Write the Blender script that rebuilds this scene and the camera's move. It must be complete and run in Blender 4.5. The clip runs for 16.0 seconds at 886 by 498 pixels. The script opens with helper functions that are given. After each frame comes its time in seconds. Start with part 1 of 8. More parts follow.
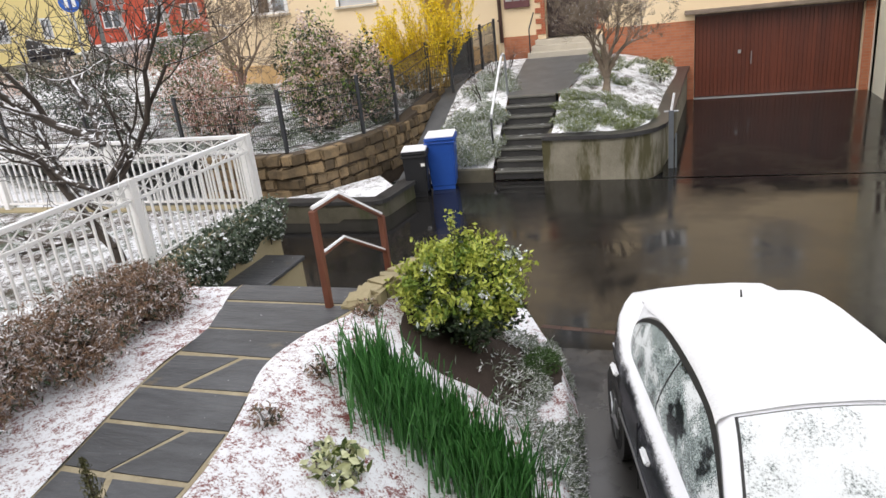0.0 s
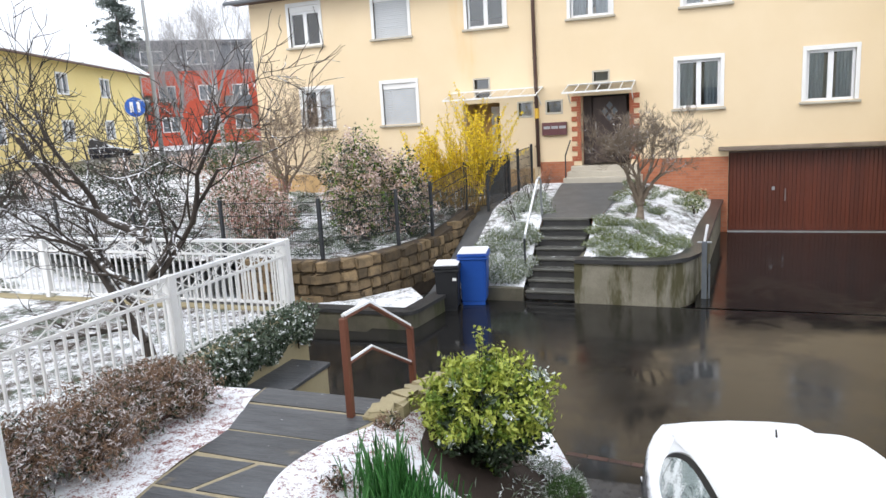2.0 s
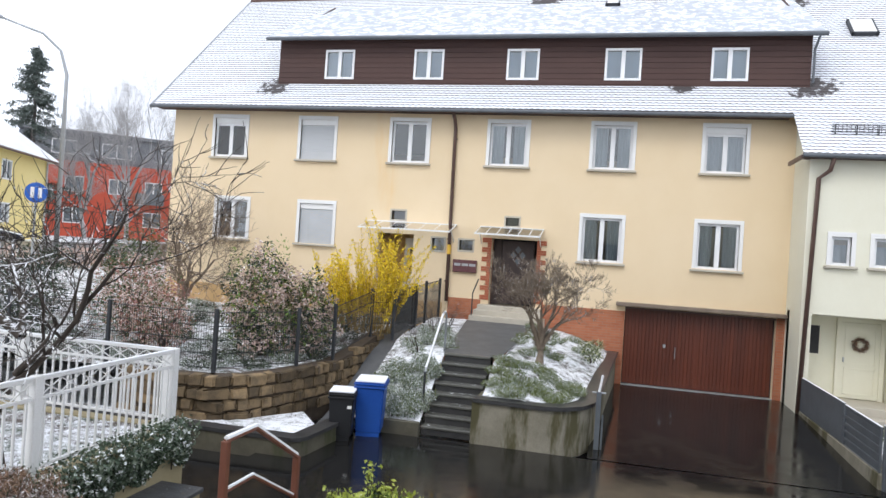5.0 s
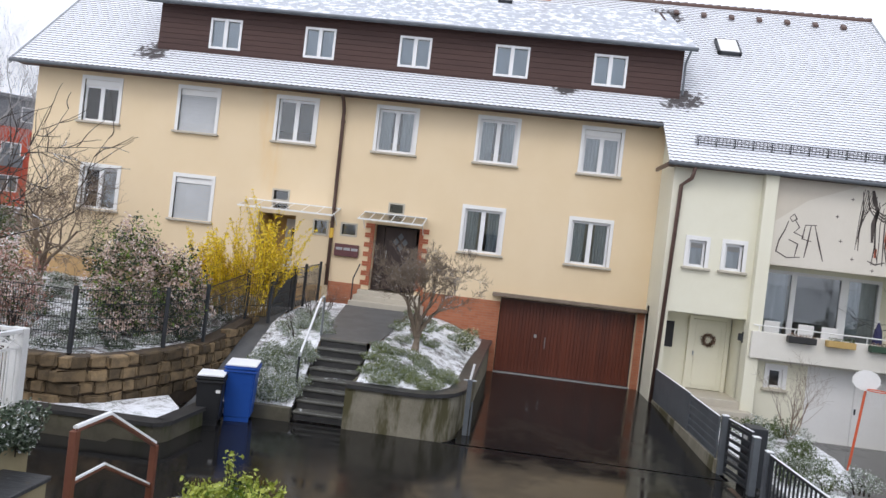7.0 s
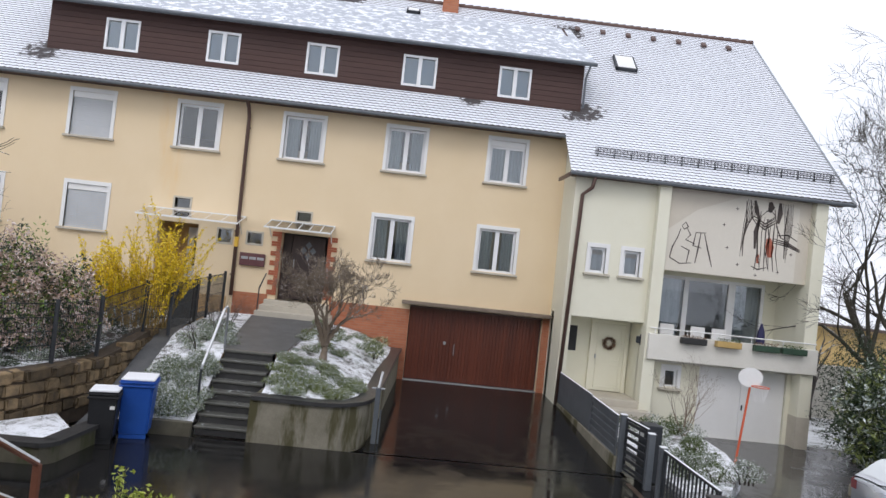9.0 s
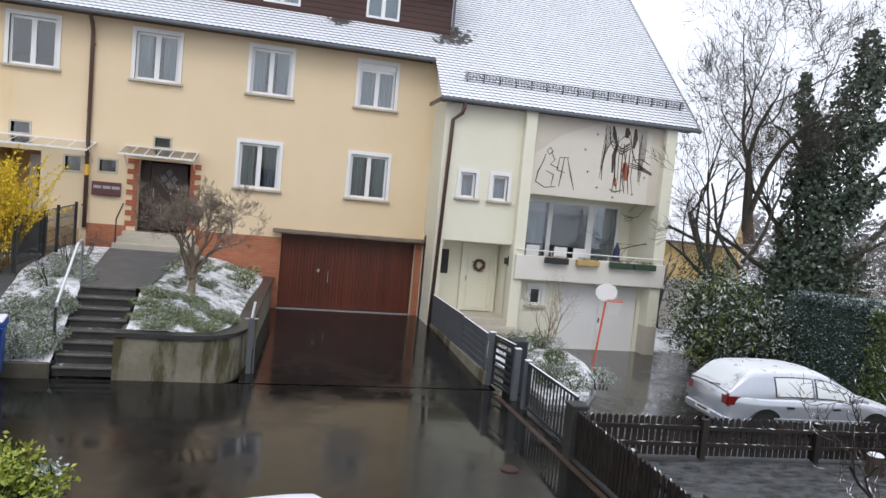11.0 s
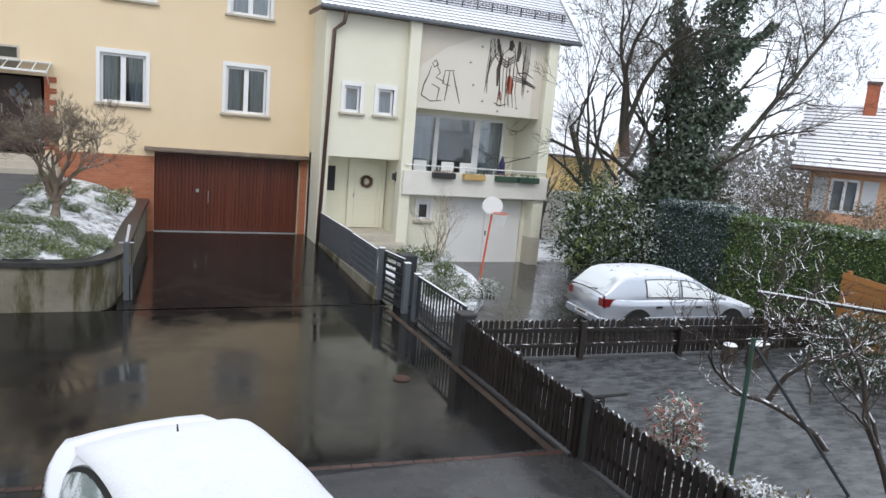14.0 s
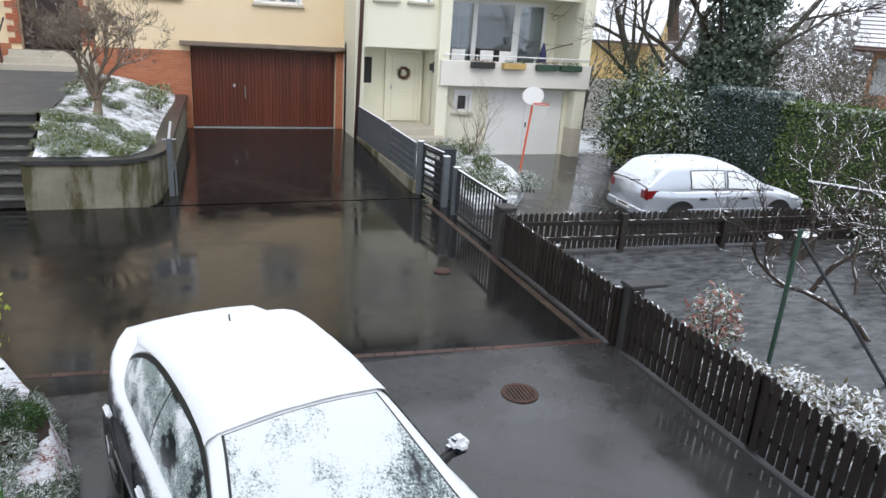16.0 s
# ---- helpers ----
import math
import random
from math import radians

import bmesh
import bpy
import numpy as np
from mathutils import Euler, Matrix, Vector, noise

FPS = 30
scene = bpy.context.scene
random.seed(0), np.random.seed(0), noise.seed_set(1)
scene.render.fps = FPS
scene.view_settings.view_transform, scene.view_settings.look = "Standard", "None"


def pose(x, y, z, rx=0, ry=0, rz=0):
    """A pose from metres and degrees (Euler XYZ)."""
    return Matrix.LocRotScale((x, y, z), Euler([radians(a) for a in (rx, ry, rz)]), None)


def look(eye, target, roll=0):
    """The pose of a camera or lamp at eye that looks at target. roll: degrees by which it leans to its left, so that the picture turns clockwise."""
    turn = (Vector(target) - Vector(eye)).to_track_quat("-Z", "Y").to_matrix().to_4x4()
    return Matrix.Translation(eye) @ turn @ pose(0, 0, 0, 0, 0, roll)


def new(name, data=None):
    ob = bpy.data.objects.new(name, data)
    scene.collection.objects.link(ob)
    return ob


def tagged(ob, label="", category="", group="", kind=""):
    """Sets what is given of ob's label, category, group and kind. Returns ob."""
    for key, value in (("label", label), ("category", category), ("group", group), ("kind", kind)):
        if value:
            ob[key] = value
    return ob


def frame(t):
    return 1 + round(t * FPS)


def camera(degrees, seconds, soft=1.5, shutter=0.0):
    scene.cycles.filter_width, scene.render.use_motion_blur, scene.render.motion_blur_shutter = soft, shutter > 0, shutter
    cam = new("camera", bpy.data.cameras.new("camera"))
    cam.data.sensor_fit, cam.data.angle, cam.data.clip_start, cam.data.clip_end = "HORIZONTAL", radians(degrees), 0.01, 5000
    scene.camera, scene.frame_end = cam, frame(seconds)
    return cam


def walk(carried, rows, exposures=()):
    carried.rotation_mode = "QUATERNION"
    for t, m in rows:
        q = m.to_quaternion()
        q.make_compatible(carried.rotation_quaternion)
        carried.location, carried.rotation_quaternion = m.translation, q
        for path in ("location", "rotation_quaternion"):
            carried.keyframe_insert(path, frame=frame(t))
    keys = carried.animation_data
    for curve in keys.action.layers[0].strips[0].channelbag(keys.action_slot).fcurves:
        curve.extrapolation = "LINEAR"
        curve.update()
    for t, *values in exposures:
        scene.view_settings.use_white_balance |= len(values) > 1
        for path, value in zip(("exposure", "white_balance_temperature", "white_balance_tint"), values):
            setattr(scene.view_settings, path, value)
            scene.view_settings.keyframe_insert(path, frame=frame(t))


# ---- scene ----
# ================= camera and its way =================
cam = camera(65.2, 16.0)
ROWS = [
    (0.0, -0.458, -20.915, 3.489, 69.90, 6.12, 17.53),
    (0.5, -0.441, -20.916, 3.490, 73.05, 6.02, 19.56),
    (1.0, -0.501, -20.922, 3.496, 76.07, 5.12, 21.56),
    (1.5, -0.505, -20.916, 3.481, 77.14, 4.69, 21.93),
    (2.0, -0.453, -20.952, 3.506, 79.60, 3.14, 20.86),
    (2.5, -0.405, -20.960, 3.516, 81.29, 2.27, 20.12),
    (3.0, -0.407, -20.962, 3.530, 83.08, 1.19, 18.98),
    (3.5, -0.395, -20.972, 3.516, 86.10, -0.21, 17.94),
    (6.0, -0.529, -20.914, 3.563, 90.56, -5.68, 8.25),
    (6.5, -0.501, -20.964, 3.626, 89.87, -6.37, 5.11),
    (7.0, -0.378, -20.989, 3.623, 89.67, -6.58, 4.23),
    (7.5, -0.425, -20.934, 3.646, 89.85, -6.69, 3.05),
    (8.0, -0.433, -20.946, 3.646, 91.11, -6.60, 1.66),
    (8.5, -0.396, -21.005, 3.656, 92.54, -6.71, -0.39),
    (9.0, -0.275, -21.048, 3.598, 91.25, -6.19, -3.05),
    (9.5, -0.315, -21.044, 3.633, 89.50, -5.50, -5.75),
    (12.0, -0.255, -21.175, 3.642, 85.21, -6.24, -18.14),
    (12.5, -0.254, -21.192, 3.647, 84.92, -6.59, -20.28),
    (13.0, -0.251, -21.199, 3.649, 83.89, -6.35, -22.72),
    (13.5, -0.251, -21.184, 3.642, 82.76, -6.05, -24.22),
    (14.0, -0.242, -21.082, 3.591, 80.11, -4.91, -22.86),
    (14.5, -0.241, -21.076, 3.589, 76.62, -4.14, -21.32),
    (15.0, -0.243, -21.078, 3.587, 74.14, -3.65, -21.02),
    (15.5, -0.243, -21.071, 3.586, 72.57, -3.83, -20.25),
    (16.0, -0.243, -21.074, 3.585, 71.11, -3.63, -19.83),
]
walk(cam, [(t, pose(x, y, z, rx, ry, rz)) for t, x, y, z, rx, ry, rz in ROWS],
     exposures=[(0.0, 0.12, 7000, 13), (1.5, 0.26, 6650, 11), (3.0, 0.22, 6400, 10), (4.5, 0.06, 6350, 10), (6.0, -0.12, 6400, 13), (9.5, -0.38, 6400, 13), (12.5, -0.18, 6350, 11), (14.0, -0.14, 6300, 10), (16.0, 0.06, 6300, 10)])

# ================= light: a bright overcast sky =================
world = bpy.data.worlds.new("overcast_sky")
scene.world = world
world.use_nodes = True
wn, wl = world.node_tree.nodes, world.node_tree.links
wn.clear()
sky = wn.new("ShaderNodeTexSky")
sky.sky_type, sky.sun_disc = "NISHITA", False
sky.sun_elevation, sky.sun_rotation = radians(42), radians(200)
sky.air_density, sky.dust_density = 1.0, 5.0
cloud = wn.new("ShaderNodeMix")
cloud.data_type = "RGBA"
cloud.inputs[0].default_value = 0.9
cloud.inputs[7].default_value = (12.3, 12.9, 14.0, 1)
bg = wn.new("ShaderNodeBackground")
bg.inputs[1].default_value = 0.12
wout = wn.new("ShaderNodeOutputWorld")
wl.new(sky.outputs[0], cloud.inputs[6])
wl.new(cloud.outputs[2], bg.inputs[0])
wl.new(bg.outputs[0], wout.inputs[0])

sun = new("sun", bpy.data.lights.new("sun", "SUN"))
sun.data.energy, sun.data.angle, sun.data.color = 0.9, radians(25), (1.0, 0.97, 0.92)
sun.matrix_world = look((-6, -20, 22), (0, 0, 0))


# ================= materials =================
def nodes_of(name):
    m = bpy.data.materials.new(name)
    m.use_nodes = True
    n, l = m.node_tree.nodes, m.node_tree.links
    return m, n, l, n["Principled BSDF"]


def ramp(n, l, src, lo, hi, a=0.0, b=1.0):
    r = n.new("ShaderNodeMapRange")
    r.interpolation_type = "SMOOTHSTEP"
    r.inputs[1].default_value, r.inputs[2].default_value = lo, hi
    r.inputs[3].default_value, r.inputs[4].default_value = a, b
    l.new(src, r.inputs[0])
    return r.outputs[0]


def mixc(n, l, fac, a, b, blend="MIX"):
    m = n.new("ShaderNodeMix")
    m.data_type, m.blend_type = "RGBA", blend
    for sock, v in ((m.inputs[0], fac), (m.inputs[6], a), (m.inputs[7], b)):
        if isinstance(v, (int, float)):
            sock.default_value = v
        elif isinstance(v, tuple):
            sock.default_value = (*v, 1)
        else:
            l.new(v, sock)
    return m.outputs[2]


def noise_tex(n, l, scale, detail=4, rough=0.6, stretch=None, dist=0.0):
    co = n.new("ShaderNodeTexCoord")
    mp = n.new("ShaderNodeMapping")
    if stretch:
        mp.inputs[3].default_value = stretch
    l.new(co.outputs["Object"], mp.inputs[0])
    t = n.new("ShaderNodeTexNoise")
    t.inputs["Scale"].default_value, t.inputs["Detail"].default_value = scale, detail
    t.inputs["Roughness"].default_value, t.inputs["Distortion"].default_value = rough, dist
    l.new(mp.outputs[0], t.inputs["Vector"])
    return t.outputs[0]


def world_noise(n, l, scale, detail=4, rough=0.6, stretch=None):
    g = n.new("ShaderNodeNewGeometry")
    mp = n.new("ShaderNodeMapping")
    if stretch:
        mp.inputs[3].default_value = stretch
    l.new(g.outputs["Position"], mp.inputs[0])
    t = n.new("ShaderNodeTexNoise")
    t.inputs["Scale"].default_value, t.inputs["Detail"].default_value = scale, detail
    t.inputs["Roughness"].default_value = rough
    l.new(mp.outputs[0], t.inputs["Vector"])
    return t.outputs[0]


def bump_into(n, l, p, height, strength, dist=0.01):
    b = n.new("ShaderNodeBump")
    b.inputs["Strength"].default_value, b.inputs["Distance"].default_value = strength, dist
    l.new(height, b.inputs["Height"])
    l.new(b.outputs[0], p.inputs["Normal"])


def up_factor(n, l, lo, hi):
    g = n.new("ShaderNodeNewGeometry")
    s = n.new("ShaderNodeSeparateXYZ")
    l.new(g.outputs["Normal"], s.inputs[0])
    return ramp(n, l, s.outputs[2], lo, hi)


def times(n, l, a, b):
    m = n.new("ShaderNodeMath")
    m.operation = "MULTIPLY"
    for k, v in enumerate((a, b)):
        if isinstance(v, (int, float)):
            m.inputs[k].default_value = v
        else:
            l.new(v, m.inputs[k])
    return m.outputs[0]


SNOW = (0.86, 0.88, 0.92)


def surf(name, a, b, scale=6.0, rough=0.7, bump=0.2, fine=60.0, metal=0.0, stretch=None, snow=None, stain=None, island=0.0, rnd=0.0, rough2=None, coat=0.0, trans=0.0):
    """Two-tone surface with grain; snow=(noise scale, threshold, up-lo, up-hi) lays snow on what faces up."""
    m, n, l, p = nodes_of(name)
    big = world_noise(n, l, scale, 5, 0.62, stretch)
    fin = world_noise(n, l, fine, 3, 0.7, stretch)
    col = mixc(n, l, ramp(n, l, big, 0.3, 0.7), a, b)
    col = mixc(n, l, 0.35, col, mixc(n, l, fin, tuple(c * 0.55 for c in a), tuple(min(1, c * 1.35) for c in b)))
    if rnd:
        oi = n.new("ShaderNodeObjectInfo")
        col = mixc(n, l, 1.0, col, mixc(n, l, oi.outputs["Random"], (1 - rnd,) * 3, (1 + rnd,) * 3), "MULTIPLY")
    if island:
        g = n.new("ShaderNodeNewGeometry")
        col = mixc(n, l, 1.0, col, mixc(n, l, g.outputs["Random Per Island"], (1 - island, 1 - island, 1 - island), (1 + island, 1 + island, 1 + island * 0.8)), "MULTIPLY")
    if stain:
        sc, thr, tone = stain
        st = world_noise(n, l, sc, 5, 0.65, (1, 1, 0.25))
        col = mixc(n, l, ramp(n, l, st, thr, thr + 0.12), col, tone)
    rr = None
    if snow:
        sc, thr, lo, hi = snow
        s1 = world_noise(n, l, sc, 6, 0.7)
        f = times(n, l, ramp(n, l, s1, thr, thr + 0.07), up_factor(n, l, lo, hi))
        col = mixc(n, l, f, col, SNOW)
        rr = ramp(n, l, f, 0, 1, rough, 0.75)
    l.new(col, p.inputs["Base Color"])
    p.inputs["Roughness"].default_value, p.inputs["Metallic"].default_value = rough, metal
    if rr is not None:
        l.new(rr, p.inputs["Roughness"])
    elif rough2 is not None:
        l.new(ramp(n, l, big, 0.35, 0.65, rough, rough2), p.inputs["Roughness"])
    if coat:
        p.inputs["Coat Weight"].default_value, p.inputs["Coat Roughness"].default_value = coat, 0.05
    if bump:
        bump_into(n, l, p, fin, bump)
    return m


M = {}
M["yellow"] = surf("yellow_render", (0.77, 0.60, 0.39), (0.81, 0.645, 0.44), 0.6, 0.9, 0.25, 120, stain=(0.35, 0.62, (0.76, 0.55, 0.30)))
M["ochre"] = surf("ochre_plinth", (0.55, 0.36, 0.16), (0.60, 0.40, 0.2), 1.0, 0.9, 0.25, 90)
M["cream"] = surf("cream_render", (0.76, 0.73, 0.58), (0.80, 0.78, 0.64), 0.7, 0.9, 0.2, 110, stain=(0.4, 0.63, (0.70, 0.67, 0.53)))
M["paleconc"] = surf("pale_concrete", (0.66, 0.64, 0.58), (0.74, 0.72, 0.66), 1.2, 0.85, 0.2, 80, stain=(0.7, 0.6, (0.55, 0.53, 0.47)))
M["mural"] = surf("mural_plaster", (0.58, 0.53, 0.45), (0.64, 0.59, 0.50), 0.8, 0.9, 0.2, 90)
M["mural_pale"] = surf("mural_pale_plaster", (0.66, 0.62, 0.54), (0.70, 0.66, 0.58), 0.8, 0.9, 0.2, 90)
M["ink"] = surf("dark_line_paint", (0.06, 0.05, 0.05), (0.10, 0.08, 0.07), 5, 0.85, 0.1)
M["rust"] = surf("rust_red_paint", (0.36, 0.10, 0.06), (0.42, 0.14, 0.09), 5, 0.85, 0.1)
M["white"] = surf("white_paint", (0.80, 0.80, 0.78), (0.84, 0.84, 0.83), 2, 0.45, 0.05, 60)
M["plastic_white"] = surf("white_window_plastic", (0.82, 0.83, 0.84), (0.85, 0.86, 0.87), 2, 0.3, 0.02, 60)
M["sill"] = surf("grey_sill", (0.45, 0.41, 0.34), (0.52, 0.48, 0.40), 4, 0.7, 0.2)
M["shutter"] = surf("grey_shutter", (0.50, 0.52, 0.53), (0.56, 0.58, 0.60), 2, 0.5, 0.05)
M["curtain"] = surf("net_curtain", (0.42, 0.46, 0.49), (0.74, 0.77, 0.79), 9, 0.9, 0.1, 40, stretch=(1, 1, 0.12))
# Pale blue that paints the sky's reflection in the dormer panes.
M["sky_reflect_blue"] = surf("painted_sky_reflection", (0.42, 0.56, 0.72), (0.55, 0.68, 0.82), 2, 0.8, 0.05, 30)
M["lintel"] = surf("weathered_brown_lintel", (0.15, 0.115, 0.085), (0.24, 0.19, 0.15), 3, 0.8, 0.2)
# Near-black that puts the shade of unlit rooms and hollows into the colour.
M["dark"] = surf("unlit_depth_black", (0.03, 0.03, 0.035), (0.05, 0.05, 0.055), 2, 0.9, 0.0)
M["brown_clad"] = surf("brown_cladding", (0.05, 0.022, 0.018), (0.07, 0.032, 0.025), 1.2, 0.65, 0.15, 60, stretch=(0.3, 1, 2))
M["garage_wood"] = surf("red_brown_wood", (0.075, 0.017, 0.008), (0.125, 0.030, 0.014), 1.5, 0.45, 0.2, 50, stretch=(4, 4, 0.25), rnd=0.10)
M["door_wood"] = surf("dark_door_wood", (0.035, 0.022, 0.020), (0.055, 0.034, 0.03), 2, 0.5, 0.15, 50, stretch=(4, 4, 0.3))
M["gutter"] = surf("brown_gutter", (0.09, 0.05, 0.04), (0.12, 0.07, 0.055), 3, 0.45, 0.05)


def roof_mat():
    """Dark plain tiles under thin snow that has melted in patches round the dormer."""
    m, n, l, p = nodes_of("snowy_roof_tiles")
    fin, mid, big = world_noise(n, l, 60, 3, 0.7), world_noise(n, l, 5, 5, 0.7), world_noise(n, l, 0.5, 4)
    tile = mixc(n, l, fin, (0.045, 0.04, 0.042), (0.10, 0.09, 0.09))
    g = n.new("ShaderNodeNewGeometry")
    melt = None
    for c, r in (((4.75, 0.4, 8.8), 0.95), ((4.9, 4.6, 12.75), 1.0), ((-11.9, 0.35, 8.75), 0.9), ((-3.5, 4.95, 13.1), 1.0), ((1.2, 0.42, 8.8), 0.5)):
        d = n.new("ShaderNodeVectorMath")
        d.operation = "DISTANCE"
        d.inputs[1].default_value = c
        l.new(g.outputs["Position"], d.inputs[0])
        f = ramp(n, l, d.outputs["Value"], r * 0.1, r * 1.25, 0.26, 0.0)
        if melt is None:
            melt = f
        else:
            mx = n.new("ShaderNodeMath")
            mx.operation = "MAXIMUM"
            l.new(melt, mx.inputs[0])
            l.new(f, mx.inputs[1])
            melt = mx.outputs[0]
    sub = n.new("ShaderNodeMath")
    sub.operation = "SUBTRACT"
    l.new(mixc(n, l, 0.35, mid, big), sub.inputs[0])
    l.new(melt, sub.inputs[1])
    f = times(n, l, ramp(n, l, sub.outputs[0], 0.28, 0.36), up_factor(n, l, 0.35, 0.62))
    l.new(mixc(n, l, f, tile, mixc(n, l, mid, (0.68, 0.71, 0.77), (0.84, 0.86, 0.91))), p.inputs["Base Color"])
    p.inputs["Roughness"].default_value = 0.75
    bump_into(n, l, p, fin, 0.25)
    return m


M["roof"] = roof_mat()
M["dormer_roof"] = surf("thawing_dormer_roof", (0.34, 0.37, 0.42), (0.46, 0.49, 0.54), 1.6, 0.5, 0.1, 30, snow=(3.5, 0.50, 0.3, 0.7))
M["brickred"] = surf("red_chimney_brick", (0.36, 0.10, 0.05), (0.44, 0.15, 0.08), 4, 0.85, 0.2)
M["metal"] = surf("galvanised_metal", (0.36, 0.38, 0.40), (0.46, 0.48, 0.50), 6, 0.45, 0.05, 50, metal=0.6)
M["anthracite"] = surf("anthracite_metal", (0.02, 0.023, 0.028), (0.032, 0.036, 0.042), 4, 0.5, 0.05)
M["greyblue"] = surf("grey_steel_paint", (0.085, 0.095, 0.11), (0.12, 0.135, 0.15), 3, 0.5, 0.08)
M["clear"] = None


def glass_mat(name, tint, rough=0.02):
    m, n, l, p = nodes_of(name)
    n.remove(p)
    tr, gl, mx, fr = n.new("ShaderNodeBsdfTransparent"), n.new("ShaderNodeBsdfGlossy"), n.new("ShaderNodeMixShader"), n.new("ShaderNodeFresnel")
    tr.inputs[0].default_value = (*tint, 1)
    gl.inputs["Roughness"].default_value = rough
    fr.inputs[0].default_value = 1.95
    l.new(fr.outputs[0], mx.inputs[0])
    l.new(tr.outputs[0], mx.inputs[1])
    l.new(gl.outputs[0], mx.inputs[2])
    l.new(mx.outputs[0], n["Material Output"].inputs[0])
    return m


M["glass"] = glass_mat("window_glass", (0.86, 0.9, 0.92))
M["canopy_glass"] = glass_mat("canopy_glass", (0.8, 0.82, 0.82), 0.15)


def brick_mat():
    m, n, l, p = nodes_of("red_brick_plinth")
    g = n.new("ShaderNodeNewGeometry")
    s, c = n.new("ShaderNodeSeparateXYZ"), n.new("ShaderNodeCombineXYZ")
    l.new(g.outputs["Position"], s.inputs[0])
    l.new(s.outputs[0], c.inputs[0])
    l.new(s.outputs[2], c.inputs[1])
    b = n.new("ShaderNodeTexBrick")
    b.inputs["Scale"].default_value = 1.0
    b.inputs["Brick Width"].default_value, b.inputs["Row Height"].default_value, b.inputs["Mortar Size"].default_value = 0.25, 0.077, 0.007
    b.inputs["Color1"].default_value, b.inputs["Color2"].default_value, b.inputs["Mortar"].default_value = (0.36, 0.11, 0.05, 1), (0.46, 0.17, 0.085, 1), (0.30, 0.22, 0.17, 1)
    l.new(c.outputs[0], b.inputs["Vector"])
    col = mixc(n, l, 0.4, b.outputs[0], mixc(n, l, world_noise(n, l, 5), (0.25, 0.07, 0.03), (0.5, 0.2, 0.1)))
    l.new(col, p.inputs["Base Color"])
    p.inputs["Roughness"].default_value = 0.85
    inv = n.new("ShaderNodeMath")
    inv.operation = "SUBTRACT"
    inv.inputs[0].default_value = 1.0
    l.new(b.outputs["Fac"], inv.inputs[1])
    bump_into(n, l, p, inv.outputs[0], 0.5, 0.006)
    return m


M["brick"] = brick_mat()


def wet_asphalt(name, tone=0.035, wet=0.08, dry=0.35, gloss=0.42):
    m, n, l, p = nodes_of(name)
    big, mid, fin = world_noise(n, l, 0.35, 5, 0.6), world_noise(n, l, 2.2, 5, 0.65), world_noise(n, l, 140, 2, 0.6)
    col = mixc(n, l, ramp(n, l, mid, 0.3, 0.7), (tone * 0.75, tone * 0.72, tone * 0.70), (tone * 1.3, tone * 1.25, tone * 1.2))
    col = mixc(n, l, 0.4, col, mixc(n, l, fin, (tone * 0.4,) * 3, (tone * 1.7,) * 3))
    l.new(col, p.inputs["Base Color"])
    f = mixc(n, l, 0.45, ramp(n, l, big, 0.38, 0.62), ramp(n, l, mid, 0.35, 0.65))
    l.new(ramp(n, l, f, 0.2, 0.9, wet, dry), p.inputs["Roughness"])
    p.inputs["IOR"].default_value = 1.5
    p.inputs["Specular IOR Level"].default_value = gloss
    lo = world_noise(n, l, 6, 3, 0.6)
    bump_into(n, l, p, mixc(n, l, 0.15, lo, fin), 0.07, 0.004)
    return m


M["asphalt"] = wet_asphalt("wet_asphalt", 0.012, 0.06, 0.2, 0.45)
M["asphalt_near"] = wet_asphalt("wet_grey_asphalt", 0.042, 0.07, 0.30, 0.75)
M["asphalt_drive"] = wet_asphalt("wet_dark_asphalt", 0.012, 0.08, 0.2, 0.36)
M["slate_wet"] = surf("wet_slate_paving", (0.012, 0.014, 0.016), (0.14, 0.145, 0.15), 3.2, 0.25, 1.0, 7, snow=(11, 0.70, 0.5, 0.9), stretch=(1, 2.2, 1))
M["street"] = wet_asphalt("street_asphalt", 0.08, 0.3, 0.6)


def ground_snow(name, soil_a, soil_b, cover, scale=5.0, green=None):
    """Soil under thin, broken snow. cover: 0 bare to 1 closed."""
    m, n, l, p = nodes_of(name)
    big, mid, fin = world_noise(n, l, 0.6, 4), world_noise(n, l, scale, 6, 0.75), world_noise(n, l, 55, 4, 0.8)
    soil = mixc(n, l, mid, soil_a, soil_b)
    if green:
        soil = mixc(n, l, ramp(n, l, world_noise(n, l, 2.3, 5), 0.45, 0.6), soil, green)
    f = mixc(n, l, 0.5, mid, fin)
    f = mixc(n, l, 0.22, f, big)
    snow = ramp(n, l, f, 0.62 - 0.3 * cover, 0.70 - 0.3 * cover)
    l.new(mixc(n, l, snow, soil, SNOW), p.inputs["Base Color"])
    p.inputs["Roughness"].default_value = 0.85
    bump_into(n, l, p, f, 0.8, 0.03)
    return m


